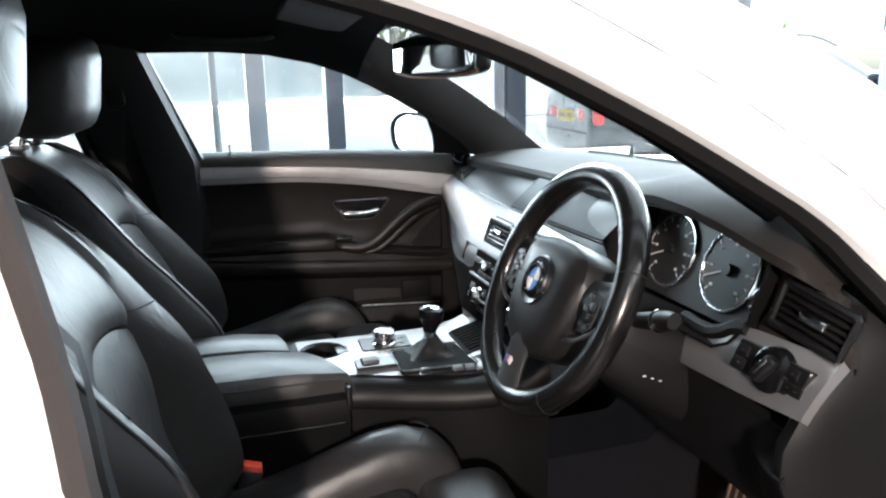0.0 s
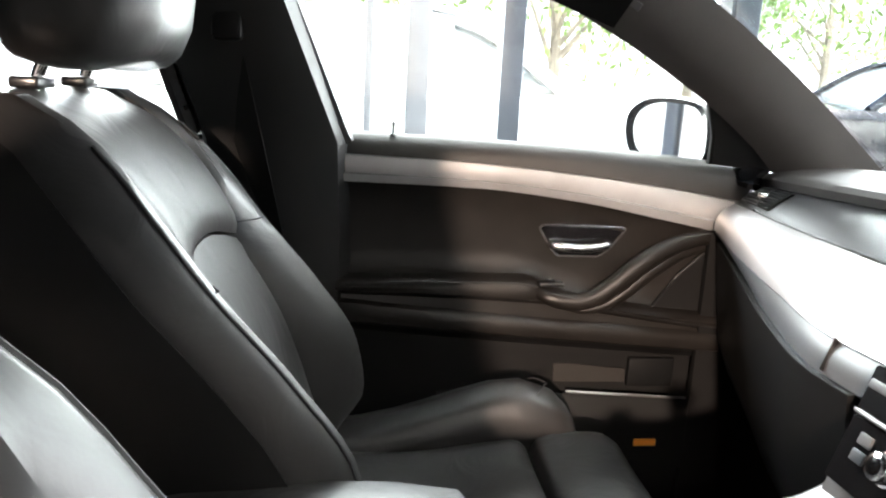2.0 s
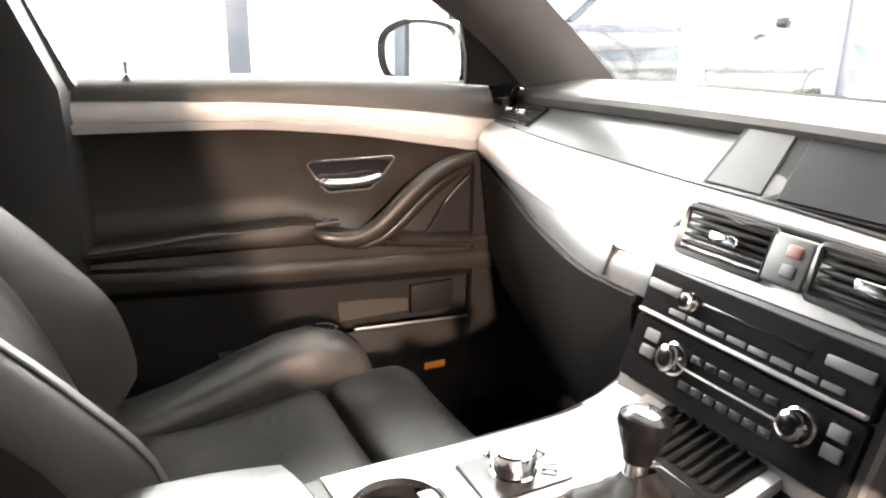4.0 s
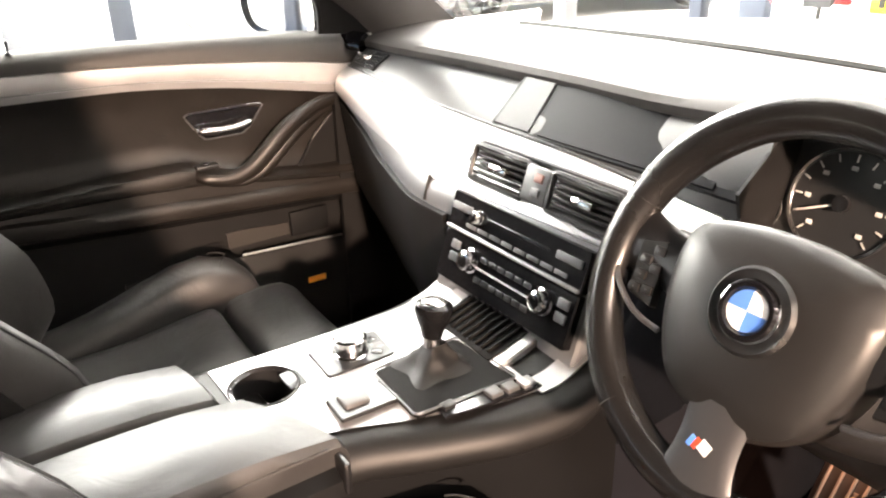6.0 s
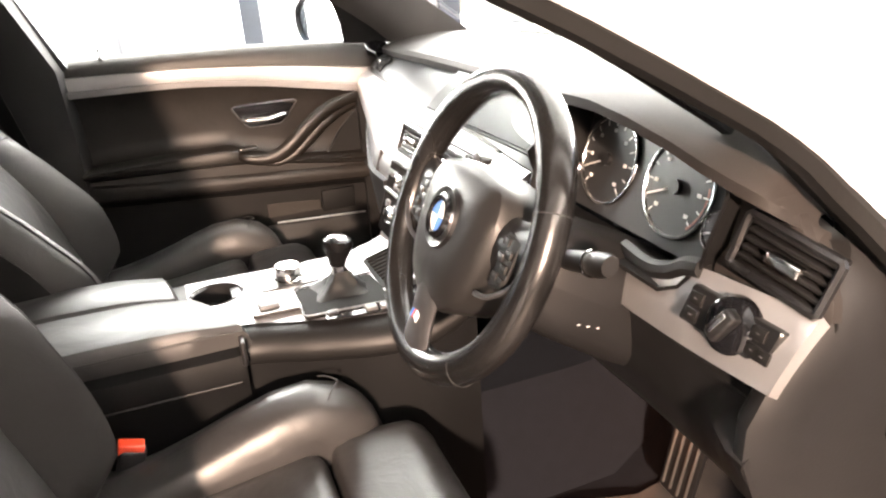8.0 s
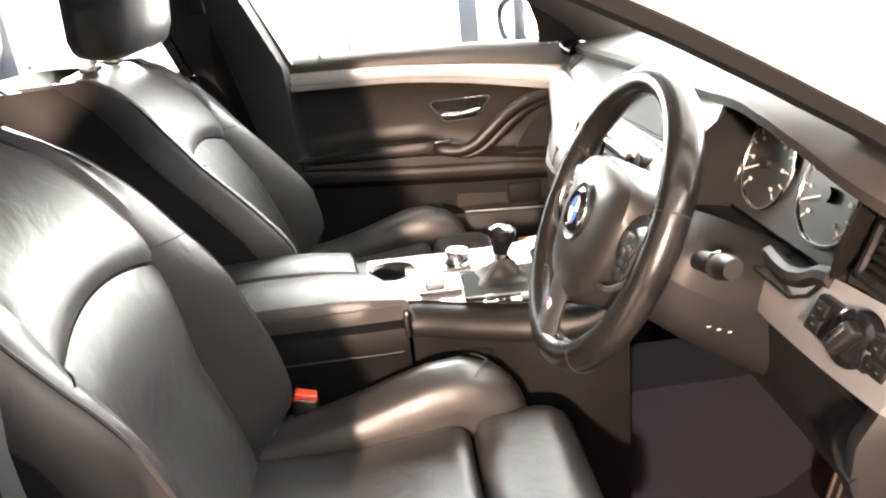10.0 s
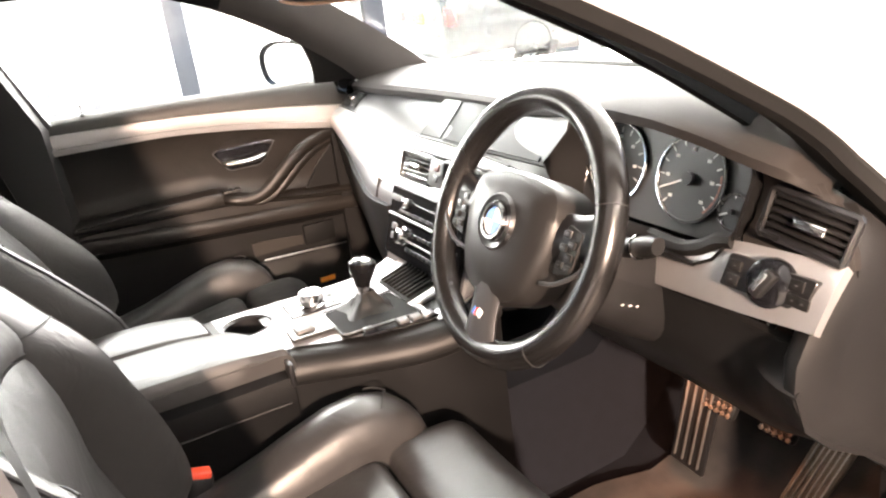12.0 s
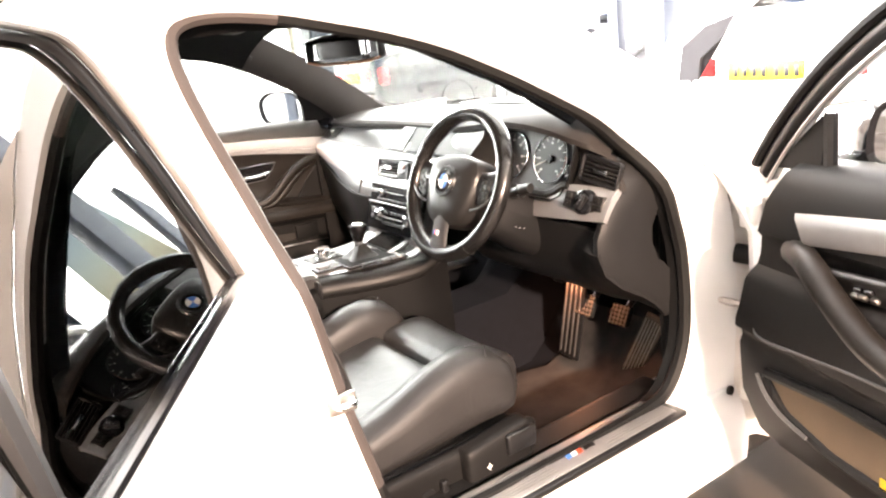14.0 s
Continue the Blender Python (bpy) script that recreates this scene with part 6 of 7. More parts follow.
part("release_handle", tube(smooth_path([dm @ Vector((-0.056, -0.004, 0.004)), dm @ Vector((-0.048, -0.007, 0.016)), dm @ Vector((0.0, -0.010, 0.020)), dm @ Vector((0.042, -0.005, 0.016)), dm @ Vector((0.052, -0.003, 0.004))], 5), [0.006 + 0.0022 * math.sin(math.pi * k / 20) for k in range(21)], 10, flat=0.75, up=(0, 1, 0)), CHROME, pd, "polished chrome door release")
part("door_pocket", sheet([[(x, 0.700, 0.570 - 0.012 * t), (x, 0.694, 0.562 - 0.012 * t), (x, 0.692, 0.42)] for x, t in zip(span(-0.25, 0.21, 12), span(0, 1, 12))], 0.006), PLASTIC, pd, "door pocket")
part("pocket_edge", tube([(x, 0.697, 0.569 - 0.012 * t) for x, t in zip(span(-0.02, 0.205, 10), span(0, 1, 10))], 0.0025, 6), STEEL, pd, "bright pocket edge")
part("lock_pin", turned((-0.341, 0.745, 1.002), (0, 0, 1), [(0.0055, 0), (0.005, 0.003), (0.0024, 0.005), (0.0024, 0.016), (0.0036, 0.019), (0.003, 0.023), (0, 0.024)], 14), SATIN, pd, "small black lock pin")
wg = part("window_glass", sheet([[(x, 0.745 - 0.346 * (z - 0.97), z) for x in span(-0.58, 0.34, 6)] for z in (0.96, 1.1, 1.31)], 0.003), GLASS, pd, "clear side window glass")
wg.visible_shadow = False
frame_p = [(-0.405, 0.735, 0.99), (-0.434, 0.715, 1.06), (-0.470, 0.688, 1.15), (-0.510, 0.655, 1.25), (-0.508, 0.645, 1.28), (-0.47, 0.640, 1.296), (-0.37, 0.640, 1.297)] + [(x, y + 0.008, z) for x, y, z in WINDOW_EDGE[::-1][0:6]]
part("window_frame", tube(smooth_path([(x - 0.012 if x < -0.4 else x, y, z + (0.006 if x > -0.4 else 0)) for x, y, z in frame_p], 4), 0.012, 8), SATIN, pd, "black window frame")
part("mirror_sail", sheet([[(0.216, 0.732, 0.978), (0.34, 0.735, 0.968)], [(0.208, 0.716, 1.03), (0.295, 0.718, 1.03)], [(0.182, 0.698, 1.092), (0.205, 0.697, 1.086)]], 0.012), PLASTIC, pd, "dark sail panel")
part("window_channel", tube([(0.214, 0.738, 0.98), (0.206, 0.722, 1.03), (0.180, 0.702, 1.094)], 0.006, 6), RUBBER, pd)
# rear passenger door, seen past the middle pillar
# Card coloured with the headliner's near-black to stand in for its shade.
rd2 = part("door", sheet([[(x, y - 0.05, z) for x in span(-1.75, -0.60, 8)] for y, z in ((0.84, 0.995), (0.79, 0.99), (0.79, 0.80), (0.74, 0.76), (0.75, 0.66), (0.79, 0.6), (0.79, 0.28))], 0.006), HEADLINER, car, "closed rear passenger door, its shadow put into the dark colour")
rw = part("window_glass", sheet([[(x, 0.745 - 0.346 * (z - 0.97), z) for x in span(-1.75, -0.62, 6)] for z in (0.93, 1.1, 1.30)], 0.003), GLASS, rd2, "clear rear side window glass")
rw.visible_shadow = False
part("window_frame", tube(smooth_path([(-0.66, 0.725, 0.995), (-0.69, 0.69, 1.10), (-0.725, 0.645, 1.24), (-0.78, 0.635, 1.278), (-1.1, 0.63, 1.285), (-1.4, 0.65, 1.24), (-1.62, 0.68, 1.12), (-1.72, 0.72, 1.0)], 4), 0.016, 8), SATIN, rd2)

# door mirror on the passenger's side
def mirror_case(sgn, c, label, turn=0):
    m = Matrix.Translation(c) @ Matrix.Rotation(radians(turn), 4, "Z")
    rows = []
    ol = smooth_path([(0, y, z) for y, z in ((-0.105, -0.03), (-0.095, 0.045), (-0.04, 0.064), (0.05, 0.062), (0.105, 0.035), (0.112, -0.01), (0.085, -0.050), (0.0, -0.064), (-0.075, -0.058))], 4, True)
    for s, x in ((0.86, -0.004), (1.0, -0.008), (1.03, 0.01), (0.98, 0.05), (0.75, 0.085), (0.3, 0.10), (0.0, 0.102)):
        rows.append([tuple(m @ Vector((x, p.y * s * sgn, p.z * s))) for p in ol + ol[:1]])
    mr = part("door_mirror", sheet(rows), GLOSS, car, label)
    gm = bmesh.new()
    vs = [gm.verts.new(m @ Vector((-0.002, p.y * 0.87 * sgn, p.z * 0.87))) for p in ol]
    gm.faces.new(vs)
    vs2 = [gm.verts.new(v.co + m.to_3x3() @ Vector((0.004, 0, 0))) for v in vs]
    gm.faces.new(vs2[::-1])
    for i in range(len(vs)):
        gm.faces.new((vs[i], vs2[i], vs2[(i + 1) % len(vs)], vs[(i + 1) % len(vs)]))
    bmesh.ops.triangulate(gm, faces=[f for f in gm.faces if len(f.verts) > 4])
    part("mirror_glass", gm, MIRROR, mr, "mirror glass")
    part("arm", tube([m @ Vector((0.03, -0.09 * sgn, -0.045)), m @ Vector((0.035, -0.16 * sgn, -0.062)), m @ Vector((0.035, -0.20 * sgn, -0.065))], 0.022, 10, flat=0.7), GLOSS, mr)
mirror_case(1, (0.190, 0.875, 1.022), "gloss black passenger door mirror", 20)

# ---- the driver's door, swung open: u along the door from its hinge, v into the cabin side, z up ----
def open_door(hinge, angle):
    d = Vector((-math.cos(radians(angle)), -math.sin(radians(angle)), 0))
    n = Vector((-math.sin(radians(angle)), math.cos(radians(angle)), 0))
    return lambda u, v, z: Vector((hinge[0], hinge[1], 0)) + d * u + n * v + Vector((0, 0, z))
DP = open_door((0.42, -0.90), 70)
LEAD = [(0.36, 0.13), (0.38, 0.10), (0.41, 0.065), (0.46, 0.034), (0.56, 0.022), (0.69, 0.046), (0.85, 0.083), (0.92, 0.127), (0.96, 0.15)]
def lead(z):
    return lerp_table(LEAD, z)[0]
def rise(u, z):
    """Lines of the door climb a little towards its rear."""
    return z + 0.06 * (u - 0.15) * max(0, (z - 0.5) / 0.45)
rows = []
for z, v in ((0.942, -0.03), (0.945, 0.0), (0.943, 0.028), (0.930, 0.048), (0.905, 0.058), (0.875, 0.062), (0.815, 0.062), (0.802, 0.050), (0.765, 0.046), (0.742, 0.050), (0.728, 0.066), (0.715, 0.074), (0.655, 0.078), (0.630, 0.082), (0.612, 0.080), (0.600, 0.064), (0.585, 0.060), (0.57, 0.066), (0.47, 0.066), (0.40, 0.058), (0.378, 0.044), (0.372, 0.02)):
    u0 = lead(z)
    rows.append([DP(u, v - 0.03 * (t == 0), rise(u, z)) for t in [0, 0.012, 0.03] + span(0.06, 1, 22) for u in [u0 + (1.05 - u0) * t]])
dd = part("door", sheet(rows, 0.004), DOOR_DARK, car, "open driver's door with dark leatherette card")
part("outer_skin", sheet([[DP(u, -0.055 - 0.03 * math.sin(math.pi * (z - 0.3) / 0.7), z) for u in span(0.02, 1.06, 16)] for z in span(0.35, 0.94, 10)], 0.006), WHITE_PAINT, dd, "white painted outer skin")
part("door_end", sheet([[DP(lead(z) - 0.006, v, z) for v in span(-0.06, 0.03, 4)] for z in span(0.37, 0.93, 12)], 0.004), JAMB_PAINT, dd, "painted front end of the door")
part("trim_strip", sheet([[DP(u + 0.03 * (0.87 - z) / 0.05 * (k == 0), 0.066 + dv, z + 0.15 * (u - 0.19)) for dv, z in ((0.0, 0.868), (0.004, 0.862), (0.006, 0.828), (0.002, 0.819))] for k, u in enumerate(span(0.19, 1.03, 20))], -0.006), ALU, dd, "silver aluminium trim strip")
part("strip_line", tube([DP(u, 0.072, 0.829 + 0.15 * (u - 0.19)) for u in span(0.225, 1.02, 8)], 0.0012, 5), FOIL, dd)
gp = smooth_path([DP(0.165, 0.050, 0.792), DP(0.215, 0.075, 0.800), DP(0.265, 0.092, 0.788), DP(0.32, 0.098, 0.752), DP(0.40, 0.100, 0.705), DP(0.50, 0.096, 0.680), DP(0.60, 0.085, 0.690)], 5)
part("pull_handle", tube(gp, 0.024, 12), DOOR_SKIN, dd, "leather pull handle")
part("pad_edge", tube(smooth_path([DP(0.163, 0.058, 0.735), DP(0.12, 0.070, 0.68), DP(0.098, 0.082, 0.628), DP(0.125, 0.084, 0.610), DP(0.25, 0.084, 0.625), DP(0.40, 0.084, 0.640), DP(0.9, 0.084, 0.665)], 5), 0.0035, 6), FOIL, dd, "pale edge of the door pad")
sm2 = axes(DP(0.335, 0.066, 0.778), DP(1, 0, 0.1) - DP(0, 0, 0), DP(0, 0.55, 0.9) - DP(0, 0, 0))
sw = part("switch_panel", rbox((0, 0, 0), (0.085, 0.028, 0.008), 0.006, 2), SATIN, dd, "black window switch panel")
sw.data.transform(sm2)
for a, b in ((-0.058, 0.008), (-0.046, 0.008), (-0.058, -0.006), (-0.046, -0.006), (-0.005, -0.008), (0.012, -0.008), (0.035, -0.008), (0.012, 0.010), (0.035, 0.010)):
    q = part("window_switch", rbox((0, 0, 0), (0.004 if a < -0.03 else 0.007, 0.004 if a < -0.03 else 0.005, 0.005), 0.002, 1), STEEL if b < 0 else GLOSS, dd)
    q.data.transform(sm2 @ Matrix.Translation((a, b, 0.010)))
pk = [(0.118, 0.540), (0.30, 0.562), (0.95, 0.575), (0.95, 0.46), (0.30, 0.455), (0.18, 0.480)]
part("door_pocket", tube([DP(u, 0.077, z) for u, z in smooth_loop(pk, 0.03)], 0.010, 8, True), PLASTIC, dd, "rim of the door pocket")
pb2 = bmesh.new()
pb2.faces.new([pb2.verts.new(DP(u, 0.0765, z)) for u, z in smooth_loop(pk, 0.03)])
bmesh.ops.triangulate(pb2, faces=pb2.faces[:])
part("pocket_lining", pb2, material("brown_pocket_lining", (0.11, 0.075, 0.045), 0.85, grain=0.8, grain_scale=500, vary=0.2), dd, "brown lining of the door pocket")
part("pocket_edge", tube(smooth_path([DP(0.112, 0.088, 0.536), DP(0.140, 0.090, 0.505), DP(0.182, 0.090, 0.482), DP(0.25, 0.089, 0.468)], 4), 0.004, 6), FOIL, dd)
part("paper_slip", rbox((0, 0, 0), (0.012, 0.008, 0.001), 0.0005, 1), YELLOW, dd, "yellow slip in the pocket").data.transform(axes(DP(0.42, 0.081, 0.474), DP(1, 0, 0) - DP(0, 0, 0), (0, 0, 1)))
wf = [DP(0.045, 0.012, 0.915), DP(0.085, 0.015, 0.965), DP(0.130, 0.02, 1.012), DP(0.20, 0.03, 1.073), DP(0.29, 0.045, 1.135), DP(0.42, 0.065, 1.205), DP(0.60, 0.085, 1.265), DP(0.80, 0.10, 1.295), DP(0.97, 0.10, 1.285), DP(1.03, 0.085, 1.22), DP(1.03, 0.02, 0.97)]
part("window_frame", tube(smooth_path(wf, 6), 0.026, 10, flat=0.8), SATIN, dd, "black window frame")
part("window_seal", tube([p + DP(-0.012, 0.020, 0.014) - DP(0, 0, 0) for p in smooth_path(wf, 6)], 0.010, 8), RUBBER, dd)
part("frame_strip", tube([p + DP(0.016, 0.016, -0.018) - DP(0, 0, 0) for p in smooth_path(wf[:-1], 6)], 0.0035, 6), ALU, dd, "bright window frame strip")
part("mirror_sail", sheet([[DP(0.09, 0.03, 0.93), DP(0.20, 0.03, 0.937)], [DP(0.14, 0.03, 0.98), DP(0.205, 0.03, 0.985)], [DP(0.198, 0.03, 1.032), DP(0.208, 0.03, 1.036)]], 0.016), PLASTIC, dd, "dark sail panel")
part("window_channel", tube([DP(0.212, 0.02, 0.93), DP(0.214, 0.024, 1.04)], 0.012, 8), SATIN, dd)
dg = part("window_glass", sheet([[DP(u, -0.015, z) for u in (0.21, 0.5, 0.8, 1.02)] for z in (0.93, 0.95, 0.965)], 0.003), GLASS, dd, "lowered window glass edge")
dg.visible_shadow = False
mirror_case(-1, tuple(DP(0.235, -0.155, 0.985)), "gloss black driver's door mirror", 70 - 18)

# ---- the rear door on the driver's side, swung open ----
RP = open_door((-0.585, -0.69), 59)
rd = part("door", sheet([[RP(u, -0.03 - 0.035 * math.sin(math.pi * (z - 0.25) / 0.75), z) for u in span(0.0, 1.0, 14)] for z in span(0.25, 0.925, 10)], -0.006), WHITE_PAINT, car, "open white rear door with dark tinted window")
part("inner_card", sheet([[RP(u, 0.05, z) for u in span(0.02, 0.98, 6)] for z in span(0.28, 0.94, 6)], 0.006), LEATHER, rd)
part("belt_strip", tube([RP(u, -0.028, 0.938) for u in span(0.03, 0.98, 10)], 0.014, 10, flat=0.7), GLOSS, rd, "gloss black belt moulding")
part("belt_chrome", tube([RP(u, -0.036, 0.929) for u in span(0.02, 0.98, 10)], 0.006, 8), STEEL, rd, "bright belt moulding edge")
wfr = [RP(0.045, -0.012, 0.945), RP(0.06, 0.004, 1.0), RP(0.085, 0.035, 1.10), RP(0.115, 0.07, 1.20), RP(0.16, 0.095, 1.275), RP(0.24, 0.105, 1.30), RP(0.45, 0.105, 1.305), RP(0.7, 0.09, 1.26), RP(0.88, 0.05, 1.12), RP(0.95, 0.0, 0.95)]
part("window_frame", tube(smooth_path(wfr, 6), 0.019, 10, flat=0.75), SATIN, rd, "black window frame")
part("frame_strip", tube([p + (RP(0, -0.022, 0) - RP(0, 0, 0)) for p in smooth_path(wfr, 6)], 0.006, 8), STEEL, rd, "bright window frame strip")
rgl = part("window_glass", sheet([[RP(u, -0.020 + 0.36 * max(0, z - 0.95), z) for u in (u0, 0.3, 0.6, u1)] for z, u0, u1 in ((0.94, 0.05, 0.94), (1.1, 0.09, 0.88), (1.2, 0.12, 0.78), (1.295, 0.2, 0.6))], 0.004), DARK_TINT, rd, "dark tinted window glass")
part("window_divider", tube([RP(0.62, -0.018, 0.94), RP(0.60, 0.02, 1.1), RP(0.57, 0.09, 1.29)], 0.012, 8), SATIN, rd)

# ---- rear-view mirror, small fittings ----
rv = thing_w("rear_view_mirror", "black frameless interior mirror on the windscreen", "interior mirror", at=(0.02, -0.03, 1.22))
rvm = axes((-0.022, -0.09, 1.222), (0.25, -1, 0.0), (-0.03, 0, 1))
part("shell", rbox((0, 0, 0), (0.136, 0.036, 0.016), 0.016, 5, None, lambda q: (q[0], q[1] * (1 - 0.25 * (q[0] / 0.136) ** 4), q[2] - 0.01 * (q[2] < 0) * (1 - (q[0] / 0.136) ** 2))), SATIN, rv).data.transform(rvm)
part("glass", rbox((0, 0, 0), (0.129, 0.030, 0.002), 0.002, 4, None, lambda q: (q[0], q[1] * (1 - 0.25 * (q[0] / 0.136) ** 4), q[2])), MIRROR, rv, "mirror glass").data.transform(rvm @ Matrix.Translation((0, 0, 0.0155)))
# Orange of this rim is warm light on the mirror's edge, kept as colour.
part("lower_rim", tube([rvm @ Vector((0.128 * u, -0.034 * (1 - 0.25 * u ** 4), 0.012)) for u in span(-1, 1, 12)], 0.0028, 6), WARM_RIM, rv, "lower mirror rim with warm light painted on")
part("stem", tube([rvm @ Vector((0, 0.01, -0.02)), rvm @ Vector((0, 0.05, -0.05)), (0.05, -0.02, 1.305)], 0.012, 8), SATIN, rv)
part("sensor_pod", rbox((0.06, -0.02, 1.29), (0.05, 0.035, 0.018), 0.012, 3, pose(0, 0, 0, 0, 28, 0)), SATIN, rv)
oc = thing_w("roof_console", "grey roof console with reading lamps", "roof console", at=(-0.2, 0, 1.34))
part("console_shell", rbox((-0.20, 0.0, 1.338), (0.09, 0.085, 0.014), 0.010, 3, pose(0, 0, 0, 0, 6, 0)), TRIM_GREY, oc)
for yy in (-0.045, 0.045):
    part("reading_lamp", rbox((-0.20, yy, 1.322), (0.045, 0.024, 0.004), 0.003, 2, pose(0, 0, 0, 0, 6, 0)), FOIL, oc, "pale lamp lens")
for sgn in (-1, 1):
    vz = thing_w("sun_visor", "grey folded sun visor", "sun visor", "sun visors", at=(-0.2, 0.35 * sgn, 1.33))
    part("flap", rbox((-0.155, 0.34 * sgn, 1.318), (0.075, 0.17, 0.009), 0.007, 4, pose(0, 0, 0, sgn * -4, 12, 0)), TRIM_GREY, vz)
# Glow taken for a lit lamp, put in as orange colour only.
solo("fusebox_reflector", rbox((0.135, 0.698, 0.472), (0.022, 0.006, 0.008), 0.003, 2), ORANGE, "small amber spot standing in for a lit lamp low in the passenger footwell", "reflector")

# ---- the showroom ----
GZ = 0.07
PAVING = material("pale_paving", (0.42, 0.41, 0.39), 0.85, grain=0.6, grain_scale=60, vary=0.15, vary_scale=1.5)
tagged(link_mesh("ground", sheet([[(x, y, GZ - 0.03) for x in (-400, -40, 40, 400)] for y in (-400, -40, 40, 400)]), PAVING), "pale paved ground outside the showroom", "ground", kind="structure")
fl = tagged(link_mesh("floor", sheet([[(x, y, GZ - 0.012) for x in span(-8, 9, 4)] for y in span(-7, 2.6, 4)]), GROUT), "brown tiled showroom floor", "floor", kind="structure")
tile_ob = link_mesh("tile", rbox((0, 0, -0.006), (0.297, 0.297, 0.006), 0.003, 1), FLOOR_TILE)
first = True
for i in range(-5, 12):
    for j in range(-10, 4):
        ob = tile_ob if first else new("tile", tile_ob.data)
        ob.parent = fl
        ob.location = (i * 0.6 + 0.1, j * 0.6 + 0.2, GZ)
        first = False
def wall(name, c, h, label):
    return tagged(link_mesh(name, rbox(c, h, 0.01, 1), WALL_GREY), label, "wall", kind="structure")
wall("wall_south", (0.5, -7.1, 1.9), (8.6, 0.1, 1.9), "plain grey showroom wall")
wall("wall_west", (-8.1, -2.2, 1.9), (0.1, 4.9, 1.9), "plain grey showroom wall")
tagged(link_mesh("ceiling", rbox((0.5, -2.2, 3.78), (8.6, 5.0, 0.08), 0.01, 1), WALL_WHITE), "white showroom ceiling", "ceiling", kind="structure")
gw = tagged(link_mesh("window_1", rbox((0.5, 2.74, 3.5), (8.6, 0.06, 0.2), 0.01, 1), FRAME_DARK), "dark framed glass wall of the showroom", "window", kind="structure")
for x, w, mt in ((-3.6, 0.05, FRAME_DARK), (-2.0, 0.06, FRAME_DARK), (-0.345, 0.018, FRAME_MID), (-0.140, 0.048, FRAME_MID), (0.258, 0.048, FRAME_DARK), (1.17, 0.03, FRAME_MID), (1.275, 0.06, FRAME_DARK), (2.75, 0.05, FRAME_MID), (3.98, 0.05, FRAME_DARK), (6.2, 0.05, FRAME_DARK)):
    ob = link_mesh("mullion", rbox((x, 2.74, 1.68), (w, 0.05, 1.62), 0.008, 1), mt)
    ob.parent = gw
ob = link_mesh("sill_rail", rbox((0.5, 2.74, GZ + 0.04), (8.6, 0.05, 0.06), 0.01, 1), FRAME_DARK)
ob.parent = gw
gw2 = tagged(link_mesh("window_2", rbox((9.0, -2.2, 3.5), (0.06, 4.9, 0.2), 0.01, 1), FRAME_DARK), "framed front glass wall of the showroom", "window", kind="structure")
for y in (-6.8, -4.4, -2.0, 0.4, 2.6):
    ob = link_mesh("mullion", rbox((9.0, y, 1.68), (0.05, 0.05, 1.62), 0.008, 1), FRAME_MID)
    ob.parent = gw2
col = solo("column", rbox((3.99, 2.28, 1.85), (0.10, 0.10, 1.78), 0.015, 1), FRAME_DARK, "square grey steel column by the glass wall", "column")


